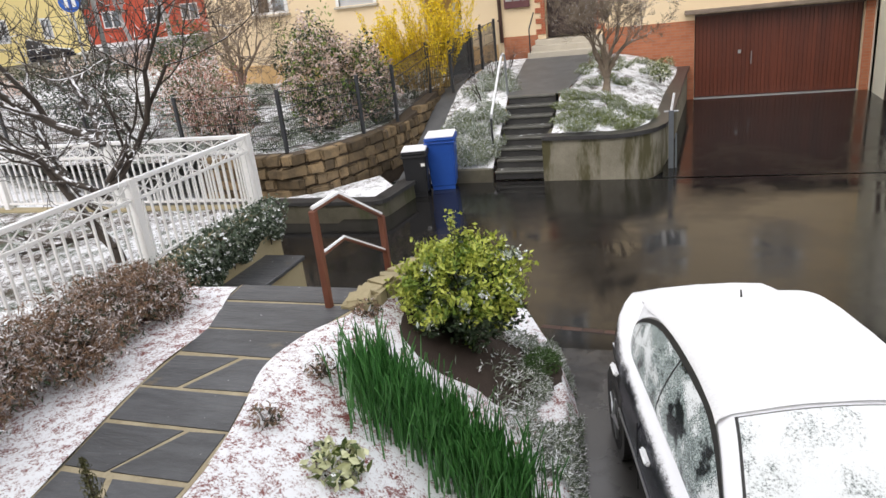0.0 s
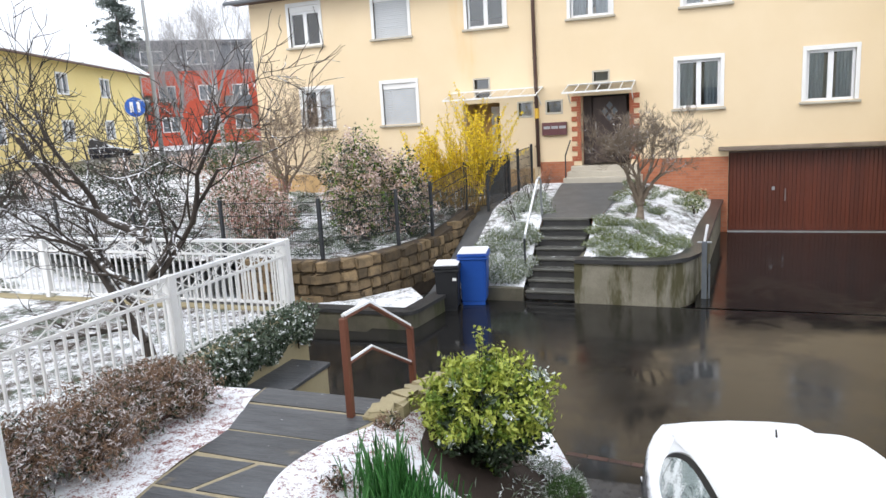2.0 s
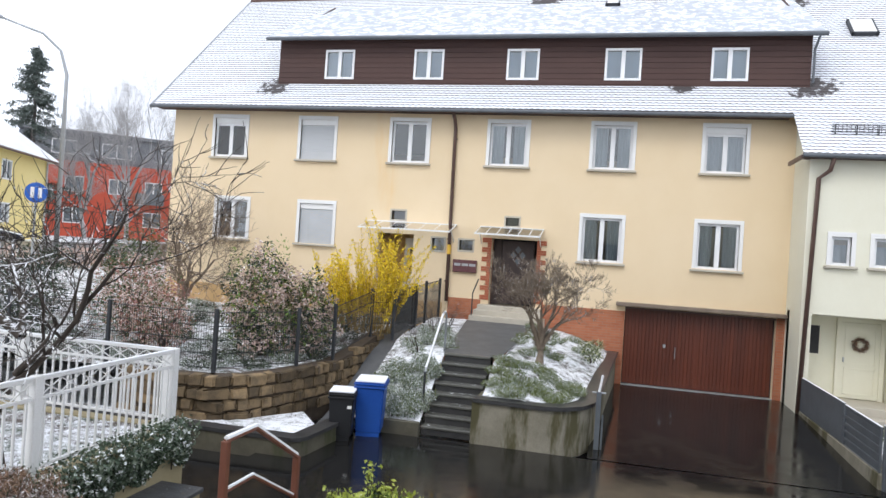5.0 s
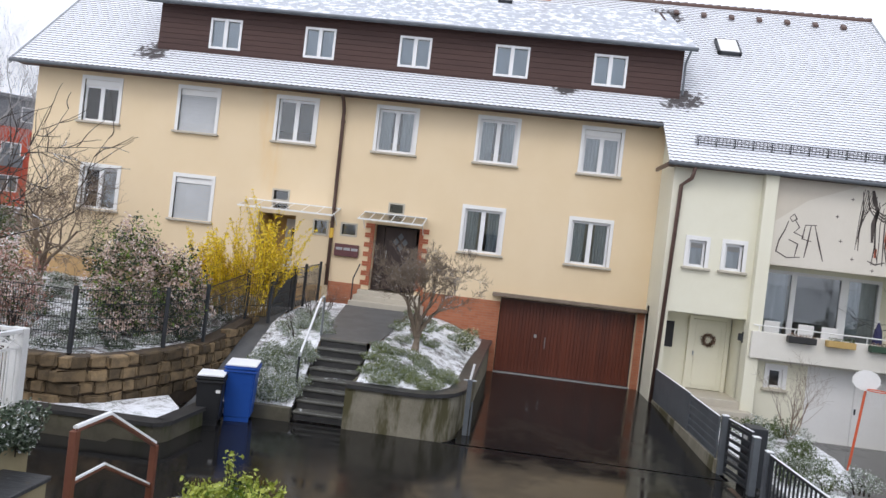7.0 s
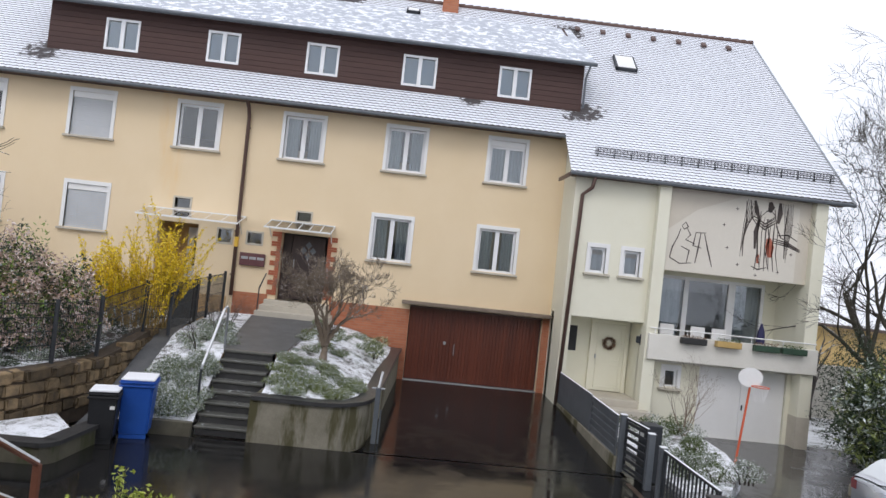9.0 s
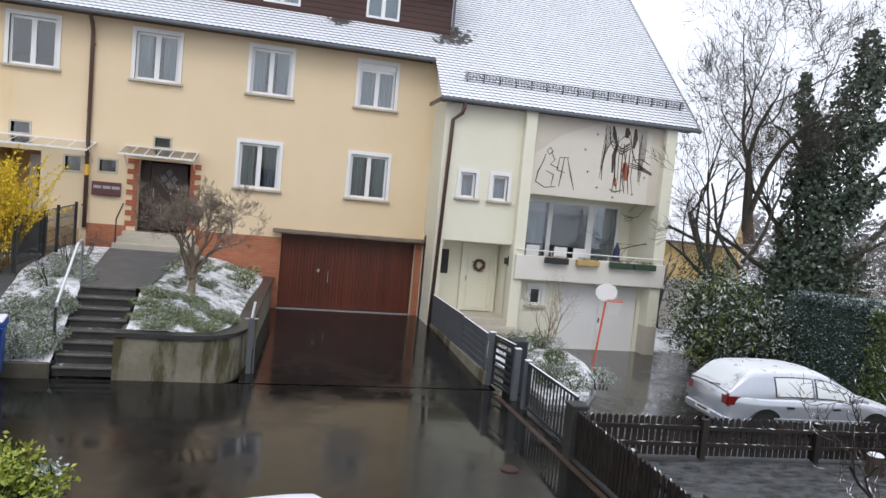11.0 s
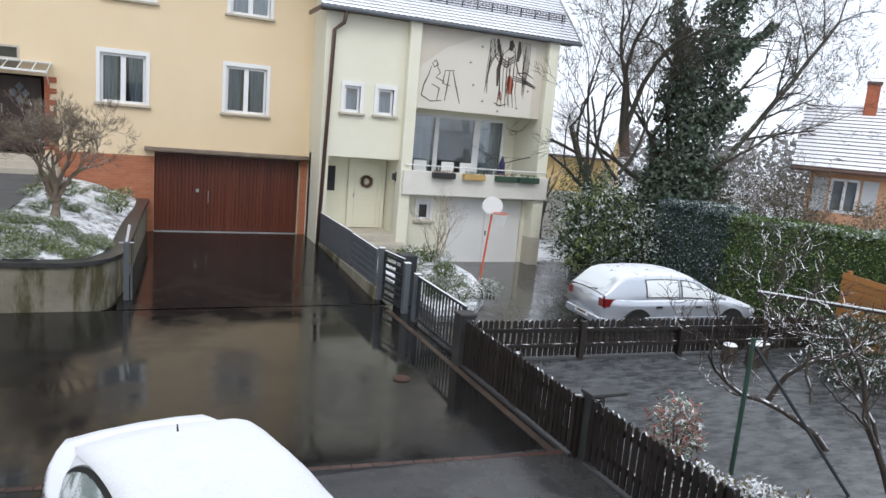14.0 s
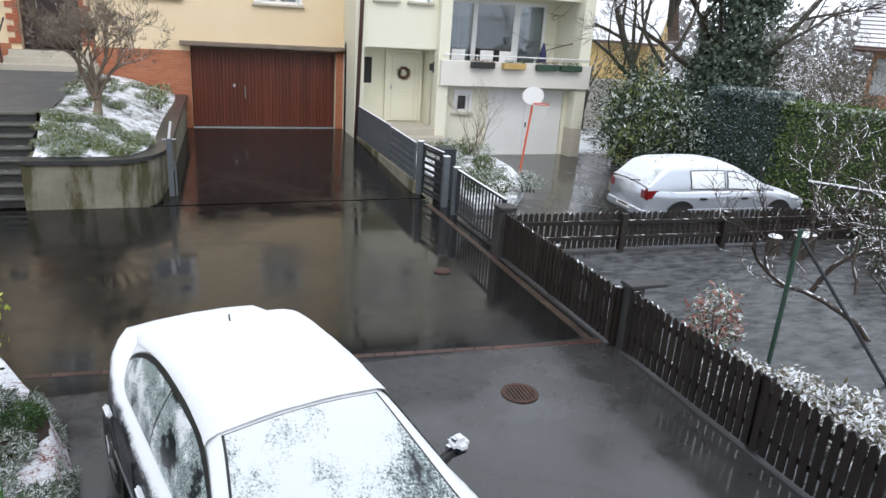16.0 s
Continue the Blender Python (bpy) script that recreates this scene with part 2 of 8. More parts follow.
M["garden_snow"] = ground_snow("snow_dusted_garden", (0.05, 0.035, 0.025), (0.09, 0.065, 0.045), 0.52, 4.5, (0.045, 0.065, 0.035))
M["mulch_snow"] = ground_snow("snow_on_red_mulch", (0.15, 0.04, 0.035), (0.30, 0.085, 0.07), 0.60, 11.0)
M["bed_snow"] = ground_snow("snowy_bed", (0.04, 0.03, 0.022), (0.08, 0.06, 0.04), 0.63, 4.5, (0.05, 0.08, 0.035))
M["soil"] = ground_snow("wet_soil", (0.03, 0.02, 0.015), (0.06, 0.04, 0.03), 0.05, 5.0)
M["far_ground"] = ground_snow("far_snowy_grass", (0.06, 0.07, 0.04), (0.10, 0.11, 0.07), 0.6, 1.5)


# ================= mesh helpers =================
def box(bm, x0, x1, y0, y1, z0, z1):
    v = [bm.verts.new(c) for c in ((x0, y0, z0), (x1, y0, z0), (x1, y1, z0), (x0, y1, z0), (x0, y0, z1), (x1, y0, z1), (x1, y1, z1), (x0, y1, z1))]
    for f in ((3, 2, 1, 0), (4, 5, 6, 7), (0, 1, 5, 4), (1, 2, 6, 5), (2, 3, 7, 6), (3, 0, 4, 7)):
        bm.faces.new([v[i] for i in f])
    return bm


def bx(x0, x1, y0, y1, z0, z1, bevel=0.0, seg=1):
    bm = box(bmesh.new(), x0, x1, y0, y1, z0, z1)
    if bevel:
        bmesh.ops.bevel(bm, geom=bm.edges[:], offset=bevel, segments=seg, affect="EDGES")
    return bm


def tube(bm, pts, radii, sides=8, cap=True):
    """A tapered tube along pts."""
    rings = []
    pts = [Vector(q) for q in pts]
    side = None
    for i, q in enumerate(pts):
        d = (pts[min(i + 1, len(pts) - 1)] - pts[max(i - 1, 0)]).normalized()
        if side is None:
            side = d.orthogonal().normalized()
        side = (side - d * side.dot(d)).normalized()
        up = d.cross(side)
        r = radii[i] if isinstance(radii, (list, tuple)) else radii
        rings.append([bm.verts.new(q + (side * math.cos(a) + up * math.sin(a)) * r) for a in [2 * math.pi * k / sides for k in range(sides)]])
    for a, b in zip(rings, rings[1:]):
        for k in range(sides):
            bm.faces.new((a[k], a[(k + 1) % sides], b[(k + 1) % sides], b[k]))
    if cap:
        bm.faces.new(rings[0][::-1])
        bm.faces.new(rings[-1])
    return bm


def prism(bm, outline, z0, z1):
    """An upright prism over a plan outline (counter-clockwise)."""
    lo = [bm.verts.new((x, y, z0)) for x, y in outline]
    hi = [bm.verts.new((x, y, z1)) for x, y in outline]
    k = len(outline)
    for i in range(k):
        bm.faces.new((lo[i], lo[(i + 1) % k], hi[(i + 1) % k], hi[i]))
    bm.faces.new(lo[::-1])
    bm.faces.new(hi)
    return bm


def mesh_of(bm, name, mat, smooth=False):
    bmesh.ops.recalc_face_normals(bm, faces=bm.faces[:])
    me = bpy.data.meshes.new(name)
    bm.to_mesh(me)
    bm.free()
    for m in mat if isinstance(mat, (list, tuple)) else [mat]:
        me.materials.append(m)
    if smooth:
        me.shade_smooth()
    return me


def part(name, bm, material, parent=None, label="", smooth=False):
    ob = new(name, mesh_of(bm, name, material, smooth))
    if parent is not None:
        ob.parent = parent
    return tagged(ob, label)


def shared(name, me, parent, m):
    ob = new(name, me)
    ob.parent = parent
    ob.matrix_basis = m
    return ob


def thing(name, label, category, group="", kind="", at=(0, 0, 0), rz=0.0):
    ob = new(name)
    ob.empty_display_size = 0.1
    ob.matrix_basis = pose(*at, 0, 0, rz)
    return tagged(ob, label, category, group, kind)


def raw(name, verts, faces, mat, parent=None, label="", smooth=False):
    me = bpy.data.meshes.new(name)
    me.from_pydata(verts, [], faces)
    me.materials.append(mat)
    me.update()
    if smooth:
        me.shade_smooth()
    ob = new(name, me)
    if parent is not None:
        ob.parent = parent
    return tagged(ob, label)


def holed(x0, x1, z0, z1, holes, y0, y1):
    """An upright wall slab between y0 (front) and y1 with rectangular openings (x0, x1, z0, z1)."""
    bm = bmesh.new()
    xs = sorted({x0, x1, *[v for h in holes for v in h[:2]]})
    zs = sorted({z0, z1, *[v for h in holes for v in h[2:]]})
    xs, zs = [v for v in xs if x0 <= v <= x1], [v for v in zs if z0 <= v <= z1]
    inside = lambda x, z: any(h[0] < x < h[1] and h[2] < z < h[3] for h in holes)
    solid = [[not inside((a + b) / 2, (c + d) / 2) for c, d in zip(zs, zs[1:])] for a, b in zip(xs, xs[1:])]
    grid = {}

    def vert(i, j, k):
        if (i, j, k) not in grid:
            grid[i, j, k] = bm.verts.new((xs[i], (y0, y1)[k], zs[j]))
        return grid[i, j, k]

    nx, nz = len(xs) - 1, len(zs) - 1
    ok = lambda i, j: 0 <= i < nx and 0 <= j < nz and solid[i][j]
    for i in range(nx):
        for j in range(nz):
            if not solid[i][j]:
                continue
            bm.faces.new([vert(i, j, 0), vert(i + 1, j, 0), vert(i + 1, j + 1, 0), vert(i, j + 1, 0)])
            bm.faces.new([vert(i, j, 1), vert(i, j + 1, 1), vert(i + 1, j + 1, 1), vert(i + 1, j, 1)])
            for di, dj, e in ((-1, 0, ((0, 0), (0, 1))), (1, 0, ((1, 1), (1, 0))), (0, -1, ((1, 0), (0, 0))), (0, 1, ((0, 1), (1, 1)))):
                if not ok(i + di, j + dj):
                    (a, b), (c, d) = e
                    bm.faces.new([vert(i + a, j + b, 0), vert(i + c, j + d, 0), vert(i + c, j + d, 1), vert(i + a, j + b, 1)])
    return bm


def grid_sheet(name, xs, ys, zfun, mat, label="", category="", kind="", parent=None, smooth=True):
    verts = [(x, y, zfun(x, y)) for y in ys for x in xs]
    w = len(xs)
    faces = [(j * w + i, j * w + i + 1, (j + 1) * w + i + 1, (j + 1) * w + i) for j in range(len(ys) - 1) for i in range(w - 1)]
    return tagged(raw(name, verts, faces, mat, parent, label, smooth), label, category, "", kind)


def smooth_step(v, a, b):
    v = min(1, max(0, (v - a) / (b - a)))
    return v * v * (3 - 2 * v)


def lerp(a, b, f):
    return a + (b - a) * f


YARD = -0.2

# ================= ground =================
def far_height(x, y):
    z = -0.75
    z = lerp(z, 1.9, smooth_step(-x, 9, 22))
    z = lerp(z, 2.7, smooth_step(-x, 22, 40))
    if x > -9:
        z = lerp(z, -1.0, smooth_step(y, 12, 30))
    return z


axis = [-2500, -900, -400, -200, -120, -80] + [v for v in range(-60, 61, 4)] + [80, 120, 200, 400, 900, 2500]
grid_sheet("ground", axis, axis, far_height, M["far_ground"], "snow-dusted open ground reaching the horizon", "ground", "structure")


def yard_z(x, y):
    return YARD + 0.2 * smooth_step(y, -7.6, -1.5)


grid_sheet("yard_asphalt", [-6.3 + 0.3 * i for i in range(38)], [-14.3 + 0.25 * i for i in range(28)], lambda x, y: YARD + 0.004 * math.sin(x * 1.3 + y), M["asphalt"], "wet dark asphalt of the shared courtyard with mirror-like puddles", "courtyard", "structure")
grid_sheet("near_driveway", [-2.4 + 0.3 * i for i in range(25)], [-21.2 + 0.3 * i for i in range(24)], lambda x, y: YARD + 0.002, M["asphalt_near"], "wet grey asphalt driveway beside the garden", "driveway", "structure")
grid_sheet("garage_driveway", [-0.7 + 0.27 * i for i in range(20)], [-7.5 + 0.25 * i for i in range(32)], lambda x, y: YARD + 0.006 + 0.2 * smooth_step(y, -7.5, -0.5), M["asphalt_drive"], "dark wet asphalt apron rising to the garage door", "driveway", "structure")


def neigh_z(x, y):
    return lerp(-0.22, -0.55, smooth_step(x, 5.0, 8.0) * smooth_step(y, -10.9, -8.7))


grid_sheet("neighbour_driveway", [4.55 + 0.5 * i for i in range(24)], [-11.3 + 0.45 * i for i in range(23)], neigh_z, M["asphalt_near"], "wet asphalt driveway in front of the cream house", "driveway", "structure")
grid_sheet("slate_terrace", [4.7 + 0.4 * i for i in range(26)], [-20.5 + 0.5 * i for i in range(20)], lambda x, y: -0.21 + 0.012 * noise.noise((x * 1.7, y * 1.7, 0)), M["slate_wet"], "wet slate-grey paving of the neighbouring garden", "terrace", "structure")

# ================= yellow house =================
UP, LOW = (6.15, 7.65), (3.41, 4.91)
WIN_UP = [(-13.87, -12.52), (-10.72, -9.34), (-7.57, -6.21), (-4.42, -3.09), (-1.31, 0.01), (1.82, 3.10)]
WIN_LOW = [(-13.62, -12.28), (-10.58, -9.21), (-1.47, -0.15), (1.75, 3.08)]
SMALL = [(-3.72, -3.22, 4.37, 4.73), (-5.12, -4.60, 3.55, 3.97), (-5.99, -5.50, 3.49, 3.98), (-7.37, -6.82, 4.38, 4.77)]
INS = 0.1
house = thing("yellow_house", "pale yellow rendered row house with snowy tiled roof", "house", kind="structure")
holes = [(a + INS, b - INS, UP[0] + 0.1, UP[1] - INS) for a, b in WIN_UP] + [(a + INS, b - INS, LOW[0] + 0.1, LOW[1] - INS) for a, b in WIN_LOW]
holes += [(a + 0.05, b - 0.05, c + 0.06, d - 0.05) for a, b, c, d in SMALL]
holes += [(-4.06, -2.67, 2.0, 4.03), (-7.74, -6.55, 1.9, 4.0), (0.0, 4.07, -0.4, 2.27)]
part("wall_front", holed(-15.35, 4.29, -0.4, 8.05, holes, 0.0, 0.3), M["yellow"], house)
part("wall_back", bx(-15.35, 12.0, 10.6, 10.9, -0.8, 8.05), M["yellow"], house)
part("wall_left", prism(bmesh.new(), [(-15.35, 0.3), (-15.05, 0.3), (-15.05, 10.6), (-15.35, 10.6)], -0.4, 8.05), M["yellow"], house)
# Slabs coloured near-black for the unlit rooms behind the windows.
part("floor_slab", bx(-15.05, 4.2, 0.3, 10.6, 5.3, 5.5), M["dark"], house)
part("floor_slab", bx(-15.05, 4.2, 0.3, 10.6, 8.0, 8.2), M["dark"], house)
part("party_wall", bx(4.2, 4.29, 0.3, 10.6, -0.4, 8.2), M["cream"], house)
# gable triangles
for gx, nm in ((-15.35, "gable_left"), (11.45, "gable_right")):
    bm = bmesh.new()
    lo = [bm.verts.new((gx + dx, y, z)) for dx in (0, 0.25) for y, z in ((-0.05, 8.05), (10.9, 8.05), (5.4, 13.3))]
    bm.faces.new(lo[:3])
    bm.faces.new(lo[3:][::-1])
    for a, b in ((0, 1), (1, 2), (2, 0)):
        bm.faces.new((lo[a], lo[b], lo[b + 3], lo[a + 3]))
    part(nm, bm, M["yellow"] if gx < 0 else M["cream"], house)
# brick plinth and ochre plinth, a few millimetres proud
part("brick_plinth", holed(-5.32, -0.004, 0.0, 2.13, [(-4.3, -2.45, 1.5, 2.2)], -0.012, -0.001), M["brick"], house, "red brick plinth")
part("brick_pier", bx(4.075, 4.5, -0.03, 0.25, -0.1, 2.27, 0.004), M["brick"], house, "red brick pier")
part("ochre_plinth", bx(-15.36, -5.5, -0.012, -0.001, 0.5, 1.95), M["ochre"], house, "ochre painted plinth")


def window(x0, x1, z0, z1, y, style="two", parent=None, reveal=0.1, depth=0.3):
    """A white plastic casement window with surround, sill, glass and curtains; x0..z1 bound its surround."""
    w = new("window")
    w.parent = parent
    t = INS
    bm = bmesh.new()
    for b in ((x0, x1, z1 - t, z1 + 0.02), (x0, x0 + t, z0 + 0.1, z1 - t), (x1 - t, x1, z0 + 0.1, z1 - t)):
        box(bm, b[0], b[1], y - 0.035, y + 0.06, b[2], b[3])
    part("surround", bm, M["white"], w)
    part("sill", bx(x0 - 0.05, x1 + 0.05, y - 0.12, y + 0.07, z0 + 0.02, z0 + 0.085, 0.012), M["sill"], w, "grey stone sill")
    a, b, c, d = x0 + t, x1 - t, z0 + 0.1, z1 - t
    top = d
    if style in ("shut", "box"):
        top = d - 0.18
        part("shutter_box", bx(a, b, y + 0.02, y + 0.2, top, d, 0.01), M["white"], w)
    if style == "shut":
        bm = bmesh.new()
        k = int((top - c) / 0.055)
        for i in range(k):
            zz = c + i * (top - c) / k
            box(bm, a, b, y + 0.05 + 0.006 * (i % 2), y + 0.075, zz, zz + (top - c) / k - 0.006)
        part("roller_shutter", bm, M["shutter"], w, "closed grey roller shutter")
        return w
    fw = 0.07
    bm = bmesh.new()
    for q in ((a, b, c, c + fw), (a, b, top - fw, top), (a, a + fw, c + fw, top - fw), (b - fw, b, c + fw, top - fw)):
        box(bm, q[0], q[1], y + 0.06, y + 0.13, q[2], q[3])
    mid = (a + b) / 2
    lights = [(a + fw, b - fw)]
    if style != "single":
        box(bm, mid - 0.065, mid + 0.065, y + 0.055, y + 0.13, c + fw, top - fw)
        lights = [(a + fw, mid - 0.065), (mid + 0.065, b - fw)]
    part("frame", bm, M["plastic_white"], w)
    for g0, g1 in lights:
        p = part("pane", bx(g0, g1, y + 0.09, y + 0.1, c + fw, top - fw), M["glass"], w)
    if style in ("two", "box"):
        for s in (0, 1):
            verts, faces = [], []
            cw = (b - a) * (0.37 if style == "two" else 0.46)
            n = 24
            for i in range(n + 1):
                xx = a + cw * i / n if s == 0 else b - cw * i / n
                yy = y + 0.17 + 0.02 * math.sin(i * 1.35 + x0)
                verts += [(xx, yy, c + 0.02), (xx, yy, d)]
            faces = [(2 * i, 2 * i + 2, 2 * i + 3, 2 * i + 1) for i in range(n)]
            raw("curtain", verts, faces, M["curtain"], w, "pale net curtain", True)
    return w


for (a, b), st in zip(WIN_UP, ("box", "shut", "plain", "two", "two", "box")):
    window(a, b, *UP, 0.0, st, house)
for (a, b), st in zip(WIN_LOW, ("plain", "shut", "two", "two")):
    window(a, b, *LOW, 0.0, st, house)
for a, b, c, d in SMALL:
    w = new("small_window")
    w.parent = house
    bm = bmesh.new()
    for q in ((a, b, d - 0.05, d), (a, b, c, c + 0.06), (a, a + 0.05, c + 0.06, d - 0.05), (b - 0.05, b, c + 0.06, d - 0.05)):
        box(bm, q[0], q[1], -0.02, 0.12, q[2], q[3])
    part("frame", bm, M["sill"], w)
    part("pane", bx(a + 0.05, b - 0.05, 0.1, 0.11, c + 0.06, d - 0.05), M["glass"], w)

# ---- roof: courses of tiles ----
SL = 0.955
roof_z = lambda y: 7.9 + SL * (y + 0.5)


def course(x0, x1, y0, lift=0.02, run=0.112, shift=0):
    """One overlapping course of plain tiles with rounded lower ends."""
    verts, faces = [], []
    n = max(2, int((x1 - x0) / 0.09))
    for i in range(n + 1):
        x = x0 + (x1 - x0) * i / n
        wv = 0.005 * noise.noise((x * 3, y0, 1))
        tip = 0.022 if (i + shift) % 2 else 0.0
        z0, z1 = roof_z(y0 - tip), roof_z(y0 + run)
        verts += [(x, y0 - tip, z0 - 0.02), (x, y0 - tip - 0.006, z0 + lift + wv), (x, y0 + run, z1 + wv * 0.5)]
    for i in range(n):
        for k in (0, 1):
            faces.append((3 * i + k, 3 * i + 3 + k, 3 * i + 4 + k, 3 * i + 1 + k))
    return verts, faces


roof = thing("tiled_roof", "steep tiled roof under thin snow with dark course edges", "roof", kind="structure")
y, k = -1.85, 0
while y < 5.35:
    x0 = -15.9 if y > -0.6 else 4.05
    x1 = 12.28
    if 0.55 < y < 4.3:
        raw("tile_course", *course(-15.9, -11.75, y, shift=k), M["roof"], roof)
        raw("tile_course", *course(4.6, x1, y, shift=k), M["roof"], roof)
    else:
        raw("tile_course", *course(x0, x1, y, shift=k), M["roof"], roof)
    y += 0.103
    k += 1
bm = bmesh.new()
for (x0, x1, y0) in ((-15.85, 12.25, -0.5), (4.1, 12.25, -1.8)):
    q = [bm.verts.new(c) for c in ((x0, y0, roof_z(y0) - 0.06), (x1, y0, roof_z(y0) - 0.06), (x1, 5.4, roof_z(5.4) - 0.06), (x0, 5.4, roof_z(5.4) - 0.06))]
    bm.faces.new(q)
    if y0 == -0.5:
        q = [bm.verts.new(c) for c in ((x0, 11.4, roof_z(-0.6) - 0.06), (x1, 11.4, roof_z(-0.6) - 0.06), (x1, 5.4, roof_z(5.4) - 0.06), (x0, 5.4, roof_z(5.4) - 0.06))]
        bm.faces.new(q)
part("underlay", bm, M["gutter"], roof)
bm = bmesh.new()
for i in range(94):
    xx = -15.9 + 0.3 * i
    tube(bm, [(xx, 5.4, 13.52), (xx + 0.31, 5.4, 13.54)], [0.1, 0.12], 8)
part("ridge_tiles", bm, M["gutter"], roof, "row of dark ridge tiles")
for x0, x1, yy in ((-15.9, 4.05, -0.62), (4.02, 12.3, -1.95)):
    part("gutter", tube(bmesh.new(), [(x0, yy, roof_z(yy) + 0.02), (x1, yy, roof_z(yy) - 0.0)], 0.055, 8), M["greyblue"], roof, "dark grey metal gutter")
part("verge_board", bx(4.0, 4.06, -1.9, -0.5, 6.45, 6.55), M["gutter"], roof)
bm = bmesh.new()
for x0 in (-15.93, 12.27):
    q = [bm.verts.new((x0 + dx, yy, roof_z(yy) + dz)) for dx in (0, 0.05) for yy, dz in (((-0.6 if x0 < 0 else -1.9), -0.12), (5.4, -0.12), (5.4, 0.06), ((-0.6 if x0 < 0 else -1.9), 0.06))]
    for f in ((0, 1, 2, 3), (7, 6, 5, 4), (0, 4, 5, 1), (1, 5, 6, 2), (2, 6, 7, 3), (3, 7, 4, 0)):
        bm.faces.new([q[i] for i in f])
part("verge", bm, M["metal"], roof)
part("soffit", bx(-15.85, 4.05, -0.55, 0.0, 7.80, 7.83), M["brown_clad"], roof)
part("soffit", bx(4.05, 12.2, -1.88, -1.4, 6.50, 6.53), M["brown_clad"], roof)

# ---- dormer ----
dormer = thing("long_dormer", "long brown-clad dormer with low-pitched roof and five windows", "dormer", kind="structure")
DW = [(-10.13, -9.10), (-7.05, -6.06), (-4.03, -3.02), (-1.04, 0.03), (1.99, 3.01)]
part("wall", holed(-11.75, 4.62, 8.0, 10.4, [(a + 0.04, b - 0.04, 9.07, 9.9) for a, b in DW], 0.5, 0.62), M["dark"], dormer)
for i in range(10):
    z0 = 8.72 + 0.165 * i
    hs = [(a, b, 9.03, 9.94) for a, b in DW]
    part("board", holed(-11.8, 4.66, z0, z0 + 0.155, [(h[0], h[1], max(h[2], z0 - 1), min(h[3], z0 + 2)) for h in hs], 0.462, 0.496), M["brown_clad"], dormer)
for sx in (-11.78, 4.58):
    bm = bmesh.new()
    q = [bm.verts.new((sx + dx, yy, zz)) for dx in (0, 0.07) for yy, zz in ((0.5, 8.8), (4.6, 12.8), (4.6, 12.9), (0.5, 10.4))]
    for f in ((0, 1, 2, 3), (7, 6, 5, 4), (0, 4, 5, 1), (1, 5, 6, 2), (2, 6, 7, 3), (3, 7, 4, 0)):
        bm.faces.new([q[i] for i in f])
    part("cheek", bm, M["brown_clad"], dormer)
bm = bmesh.new()
q = [bm.verts.new(c) for c in ((-12.1, 0.1, 10.33), (4.95, 0.1, 10.33), (4.95, 4.75, 12.93), (-12.1, 4.75, 12.93))]
q2 = [bm.verts.new((v.co.x, v.co.y, v.co.z - 0.14)) for v in q]
bm.faces.new(q)
bm.faces.new(q2[::-1])
for i in range(4):
    bm.faces.new((q[i], q[(i + 1) % 4], q2[(i + 1) % 4], q2[i]))
part("roof_sheet", bm, M["dormer_roof"], dormer, "grey dormer roof with melting snow")
part("gutter", tube(bmesh.new(), [(-12.1, 0.04, 10.24), (4.95, 0.04, 10.24)], 0.06, 8), M["greyblue"], dormer)
part("downpipe", tube(bmesh.new(), [(4.75, 0.05, 10.2), (4.72, 0.42, 9.9), (4.72, 0.42, 8.95)], 0.035, 8), M["greyblue"], dormer)
for a, b in DW:
    w = new("window")
    w.parent = dormer
    bm = bmesh.new()
    m_ = (a + b) / 2
    for q in ((a, b, 9.9, 9.97), (a, b, 9.0, 9.07), (a, a + 0.07, 9.07, 9.9), (b - 0.07, b, 9.07, 9.9), (m_ - 0.06, m_ + 0.06, 9.07, 9.9)):
        box(bm, q[0], q[1], 0.44, 0.55, q[2], q[3])
    part("frame", bm, M["plastic_white"], w)
    for c0, c1 in ((a + 0.07, m_ - 0.06), (m_ + 0.06, b - 0.07)):
        part("pane", bx(c0, c1, 0.5, 0.51, 9.07, 9.9), M["glass"], w)
    # Added sheet; its blue stands in for sky mirrored in the glass.
    part("sky_reflection_sheet", bx(a + 0.05, b - 0.05, 0.57, 0.58, 9.05, 9.95), M["sky_reflect_blue"], w, "pale blue sheet behind the glass, coloured as reflected sky")

# ---- roof fittings ----
ch = thing("chimney", "red brick chimney with a dark cap", "chimney")
part("stack", bx(0.05, 0.65, 4.9, 5.5, 12.8, 14.1, 0.01), M["brick"], ch)
part("cap", bx(0.0, 0.7, 4.85, 5.55, 14.1, 14.18, 0.01), M["gutter"], ch)


def slope_m(x, y, up=0.08):
    return Matrix.Translation((x, y, roof_z(y) + up)) @ Matrix.Rotation(math.atan(SL), 4, "X")


